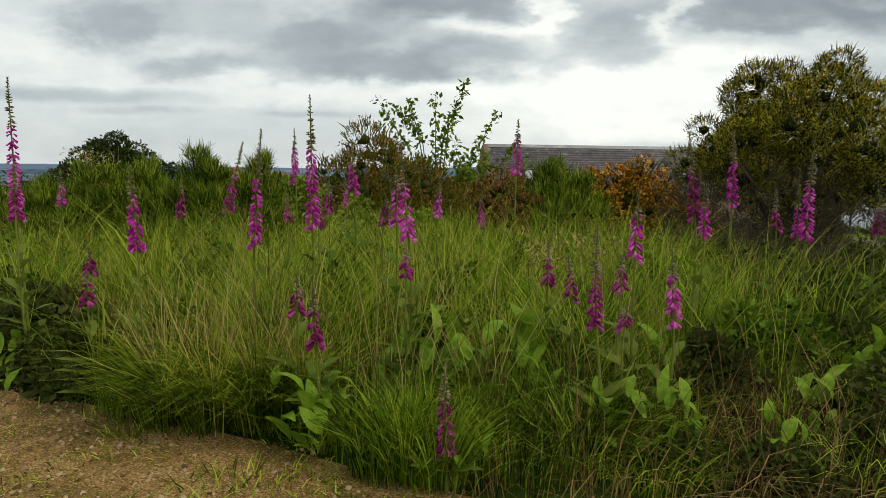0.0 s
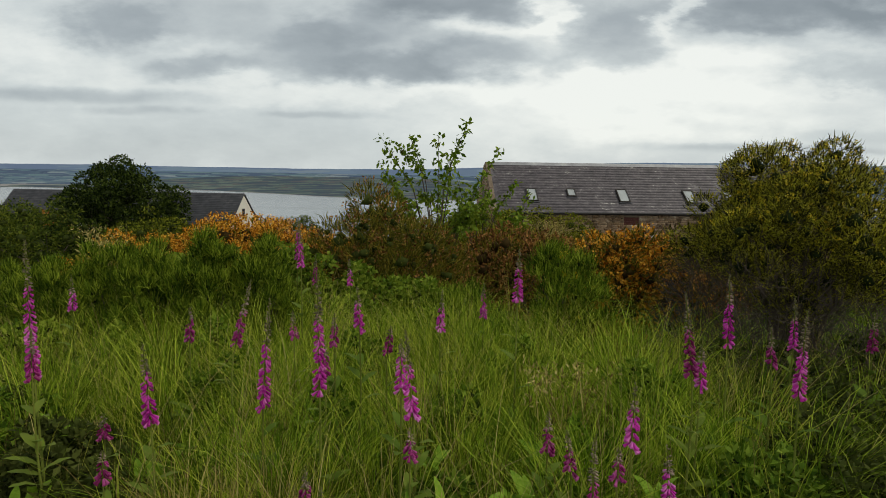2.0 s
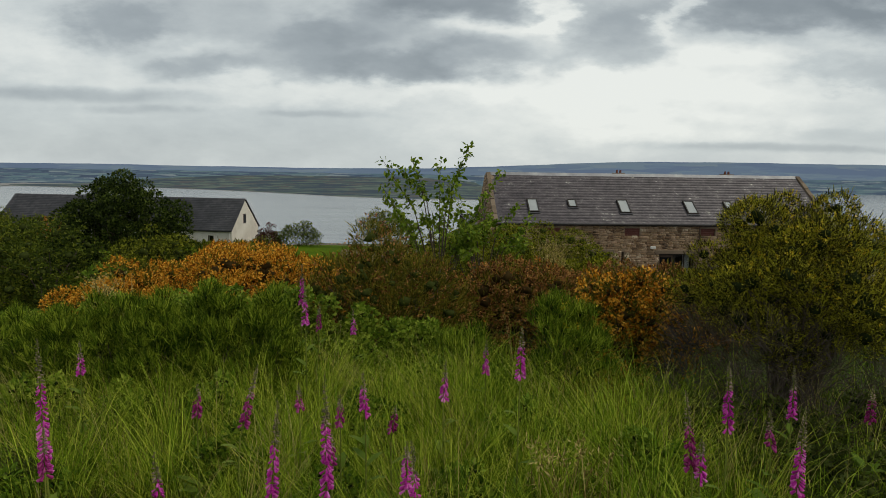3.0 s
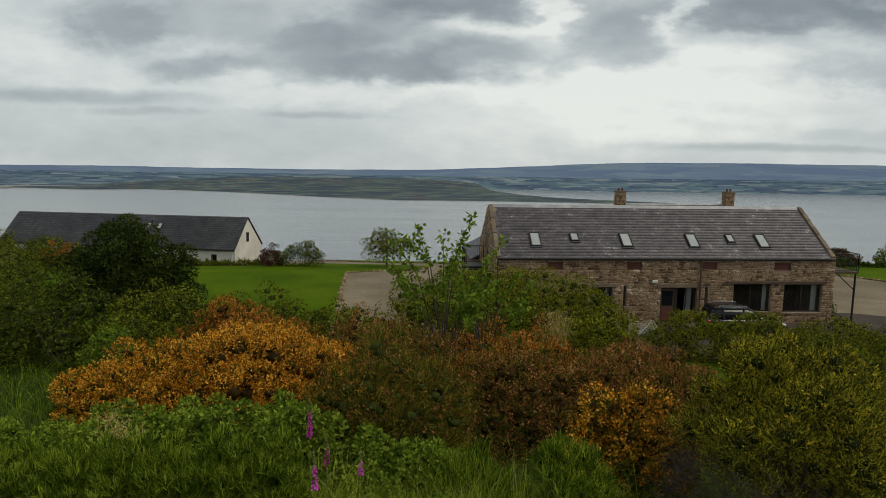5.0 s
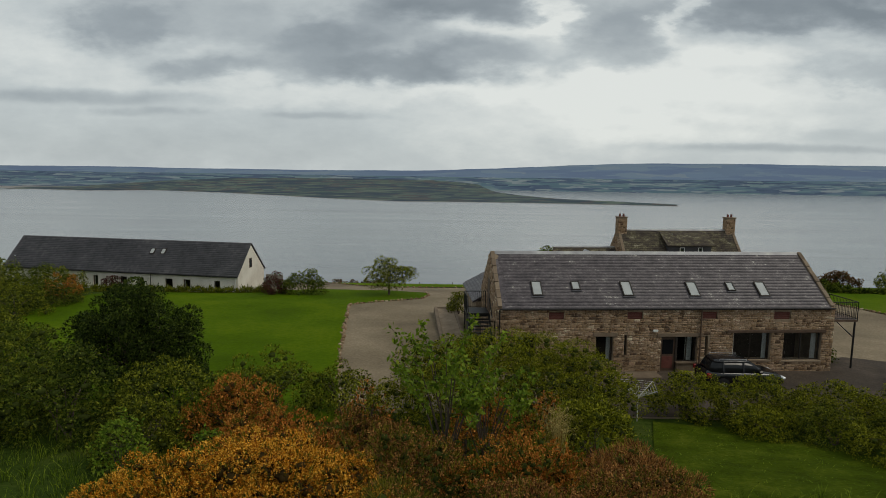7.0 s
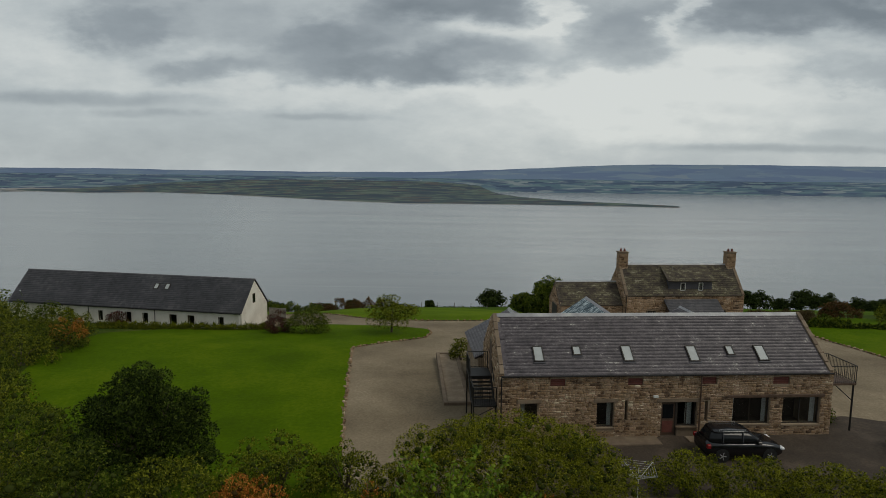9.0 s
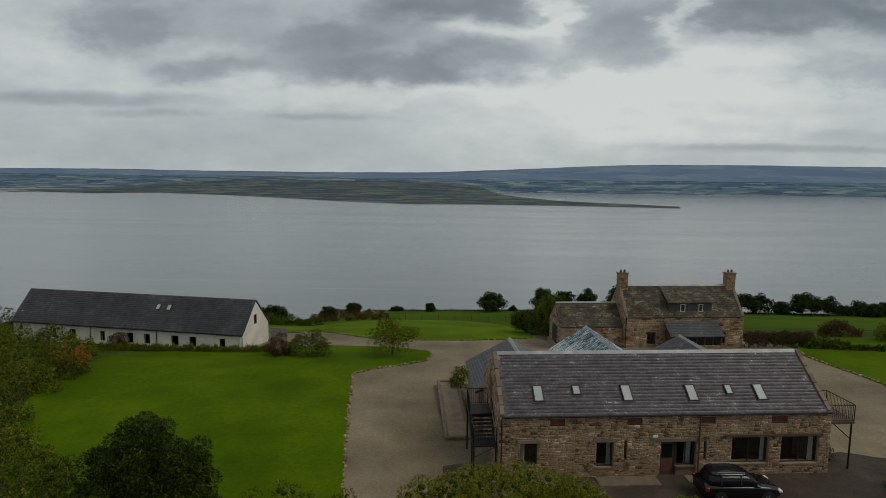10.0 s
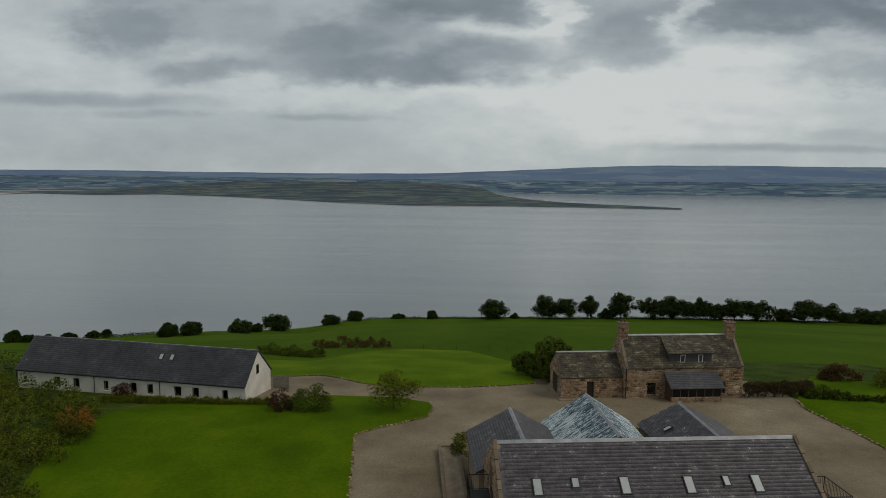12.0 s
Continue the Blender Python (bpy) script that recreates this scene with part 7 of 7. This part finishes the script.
for i, (tx, ty) in enumerate(TUSSOCK):
    for k, (n, tall, curl, kind, w) in enumerate(((300, 0.72, 0.8, "grass_blade", 0.0058), (950, 0.60, 1.05, "grass_deep_shade", 0.0066), (46, 0.95, 0.3, "grass_dry", 0.004))):
        r = np.random.default_rng(600 + i * 3 + k)
        ang, rad = r.uniform(0, math.tau, n), np.abs(r.normal(0, 0.07, n))
        way = np.stack([np.cos(ang), np.sin(ang)], 1)
        P = np.concatenate([way * rad[:, None] + (tx, ty), np.zeros((n, 1))], 1)
        P[:, 2] = height(P[:, 0], P[:, 1]) - 0.02
        V, Fg = blades(P, way * (r.uniform(0.15, 0.85, n) * (0.5 if k == 2 else 1.0))[:, None] + r.normal(0, 0.10, (n, 2)), tall * r.uniform(0.55, 1.15, n), w, r, curl)
        tagged(new("grass_tussock", mesh_of("grass_tussock", V, Fg, M[kind])), ("arching tussock of long grass", "arching tussock of dark green grass", "dry stalks standing in the tussock")[k], "grass", kind="stuff")
grass_patch(1500, (-0.02, 0.22), (2.42, 2.55), 0.36, M["grass_bright"], "bright green upright grass tuft at the path's edge", 7, tufts=5, curl=0.15, width=0.0058, spread=0.05, lean=0.07, name="grass_tussock")
grass_patch(9000, (-20, -7.0), (4, 22), 0.55, M["grass_deep_shade"], "long green grass at the side of the bank", 8, tufts=900, width=0.012)
grass_patch(6000, (6.5, 18), (4, 17), 0.5, M["grass_deep_shade"], "long green grass at the side of the bank", 9, tufts=700, width=0.012)
grass_patch(8000, (-4.2, 0.4), (1.5, 3.4), 0.085, M["grass_blade"], "short grass and weeds creeping over the path", 10, tufts=150, width=0.008, lean=0.7, spread=0.10, keep=lambda x, y: ~off_path(x, y))
grass_patch(450, (0.3, 2.6), (2.1, 2.8), 0.45, M["grass_dead"], "dead straw lying at the path's edge", 11, tufts=40, curl=1.9, width=0.004, lean=0.9, spread=0.1)
grass_patch(300, (0.75, 2.3), (2.25, 2.95), 0.62, M["grass_dead"], "upright dead grass stems at the path's edge", 14, tufts=26, curl=0.15, width=0.004, lean=0.2, spread=0.08)
grass_patch(7000, (6.2, 15.0), (13.5, 25.5), 0.13, M["grass_deep_shade"], "short rough grass below the bank", 15, tufts=1500, width=0.014, lean=0.5, spread=0.12)

# loose stones on the path
r = np.random.default_rng(77)
n = 12000
x, y = r.uniform(-4.5, 1.2, n), r.uniform(1.2, 3.6, n)
on = ~off_path(x, y + 0.05)
x, y, n = x[on], y[on], int(on.sum())
P = np.stack([x, y, height(x, y) + 0.015], 1)
s = 0.0032 + 0.010 * r.random(n) ** 4
cube = np.array([(a, b, c) for c in (-0.4, 0.5) for a, b in ((-.5, -.4), (.45, -.5), (.5, .42), (-.42, .5))])
cube_f = np.array([(4, 5, 6, 7), (0, 1, 5, 4), (1, 2, 6, 5), (2, 3, 7, 6), (3, 0, 4, 7)])
V, Fs = many(P, r.normal(0, 0.4, (n, 3)) + (0, 0, 1), s * 1.2, s * 1.8, cube, cube_f, r)
tagged(new("path_stones", mesh_of("path_stones", V, Fs, M["pebble"])), "loose brown stones and grit on the path", "stones", kind="stuff")


# ---- trees and hedges beyond ----
FAR = [(-262, 338, 6.7, 3.8), (-253, 338, 4.0, 2.8), (-241, 338, 4.0, 1.6), (-228, 338, 4.6, 3.5), (-214, 338, 3.9, 2.8), (-206, 338, 4.3, 1.9), (-163.6, 326, 6.1, 4.5), (-152.9, 332, 6.3, 5.2),
       (-134.4, 356, 6.2, 7.4), (-128.2, 368, 4.1, 3.4), (-121.5, 384, 10.2, 7.8), (-95.4, 428, 7.4, 6.7), (-80.5, 444, 7.9, 4.9), (-50.3, 466, 2.4, 5.2), (-23.7, 466, 6.6, 3.2), (23.8, 466, 14.4, 10.4),
       (40.1, 466, 3.2, 2.6), (64.1, 466, 18.9, 9.1), (79.3, 466, 18.1, 8.2), (96.7, 466, 16.8, 6.5), (111.9, 466, 7.3, 6.5), (121.8, 466, 19.4, 10.8), (144.2, 466, 16.7, 10.8), (159.3, 466, 17.0, 7.8),
       (172.2, 466, 16.0, 7.8), (182.0, 466, 17.5, 5.6), (193.7, 466, 12.2, 8.6), (208.7, 466, 15.9, 8.6), (225.8, 466, 15.0, 10.8), (244.9, 466, 9.4, 6.5), (261.9, 466, 15.8, 11.9), (277.5, 466, 13.5, 8.6),
       (291.5, 466, 7.8, 6.5), (308.4, 466, 10.3, 10.8), (321.0, 466, 11.0, 7.3), (338, 462, 12, 11), (357, 460, 12, 12)]
for i, (x, y, t, w) in enumerate(FAR):
    tree("shore_tree", x, y, t, w * 1.14, "dark leafy tree at the field's far edge above the sea", M["far_leaf"], 3200, 1.1, trunk=0.32, nclump=52, seed=700 + i, group="trees along the shore", bare=0.02 if t > 12 else -0.25, inner=0.8)

# the dark hedge that closes the field
r = np.random.default_rng(41)
hx = np.concatenate([np.linspace(-95, 370, 260), np.linspace(-262, -150, 60)])
hy = np.concatenate([np.interp(hx[:260], [-95, -60, 370], [430, 466, 462]), np.interp(hx[260:], [-262, -150], [338, 332])]) + r.normal(0, 0.6, 320)
P = np.stack([hx, hy, height(hx, hy)], 1)
P = np.repeat(P, 26, 0) + np.stack([r.normal(0, 1.0, 320 * 26), r.normal(0, 0.5, 320 * 26), np.repeat(r.uniform(0.5, 1.3, 320), 26) * r.uniform(0.0, 1.3, 320 * 26)], 1)
tagged(new("field_hedge", mesh_of("field_hedge", *leaves(P, r.normal(0, 0.5, P.shape) + (0, 0, 0.4), 0.85, 0.6, r), M["far_leaf"])), "low dark hedge along the far side of the field", "hedge", kind="stuff")
for i, (x, y, t, w) in enumerate(((10.4, 76.0, 4.6, 2.4), (12.2, 78.5, 5.2, 2.6), (8.6, 79.5, 3.0, 2.0), (11.2, 73.4, 2.8, 1.6))):
    tree("garden_tree", x, y, t, w, "dark bushy tree at the lawn's corner", M["hedge"], 3800, 0.26, trunk=0.15, nclump=50, seed=760 + i, group="trees at the lawn's corner", bare=0.05)
def hedge_row(points, wide, tall, label, seed, n=40, leaf="hedge", step=2.2):
    p = along(points, max(2, int(sum(math.dist(a, b) for a, b in zip(points[:-1], points[1:])) / step)))
    r = np.random.default_rng(seed)
    for x, y in p:
        h = tall * r.uniform(0.6, 1.3)
        bush("hedge_shrub", x, y, (step * 0.75, wide, h / 2), label, M[leaf], n * 18, 0.27, nclump=34, seed=int(r.integers(9999)), group=label, nlimb=3)


hedge_row([(-31, 129), (-26, 126), (-21, 123), (-16.4, 120)], 1.4, 2.2, "reddish-brown hedge bushes between lawn and field", 1, n=60, leaf="russet", step=2.6)
hedge_row([(-38.4, 114), (-32, 109), (-26, 105)], 1.6, 2.0, "tall rough grass and bushes behind the lawn", 2, n=60, leaf="hedge", step=2.2)
for i in range(8):
    bush("hedge_shrub", 32.0 + i * 0.98, 67.0 + i * 0.16, (0.78, 0.62, 0.98 + 0.05 * math.sin(i * 2.1)), "brown clipped hedge beside the house", M["russet_dark"], 3600, 0.12, nclump=90, seed=830 + i, nlimb=4,
         dome=0.3, lump=0.8, core=M["twig_shade_brown"], group="clipped hedge beside the house")
hedge_row([(39.5, 67.0), (46, 66.0), (54, 66), (64, 66)], 0.6, 0.9, "low dark hedge beyond the east lawn", 4, n=60, step=2.0)
bush("round_bush", 40.4, 67.6, (0.9, 0.8, 0.8), "small dark bush at the hedge's end", M["hedge"], 2500, 0.14, nclump=40, seed=97)
bush("round_bush", 47.6, 76.6, (2.6, 1.6, 1.2), "russet-leaved bush beyond the yard", M["russet"], 6000, 0.18, nclump=60, seed=98)
bush("round_bush", 52.5, 73.0, (3.0, 2.0, 1.6), "russet-green bush beyond the yard", M["shrub"], 6000, 0.18, nclump=60, seed=99)
hedge_row([(-62, 70), (-58, 74), (-54, 78)], 2.0, 3.5, "dark bushes behind the cottage", 5, step=3.5)

# fence posts along the lawn's far side
for i in range(14):
    x, y = -30 + i * 3.2, 111 + 5 * math.sin(i * 0.22)
    post = thing("fence_post", pose(x, y, float(height(x, y))), "thin weathered wooden fence post by the field", "fence post", "field fence")
    part("post", tube(bmesh.new(), (0, 0, -0.2), (0, 0, 1.15), 0.05, 0.045, 6), M["bark"], post)
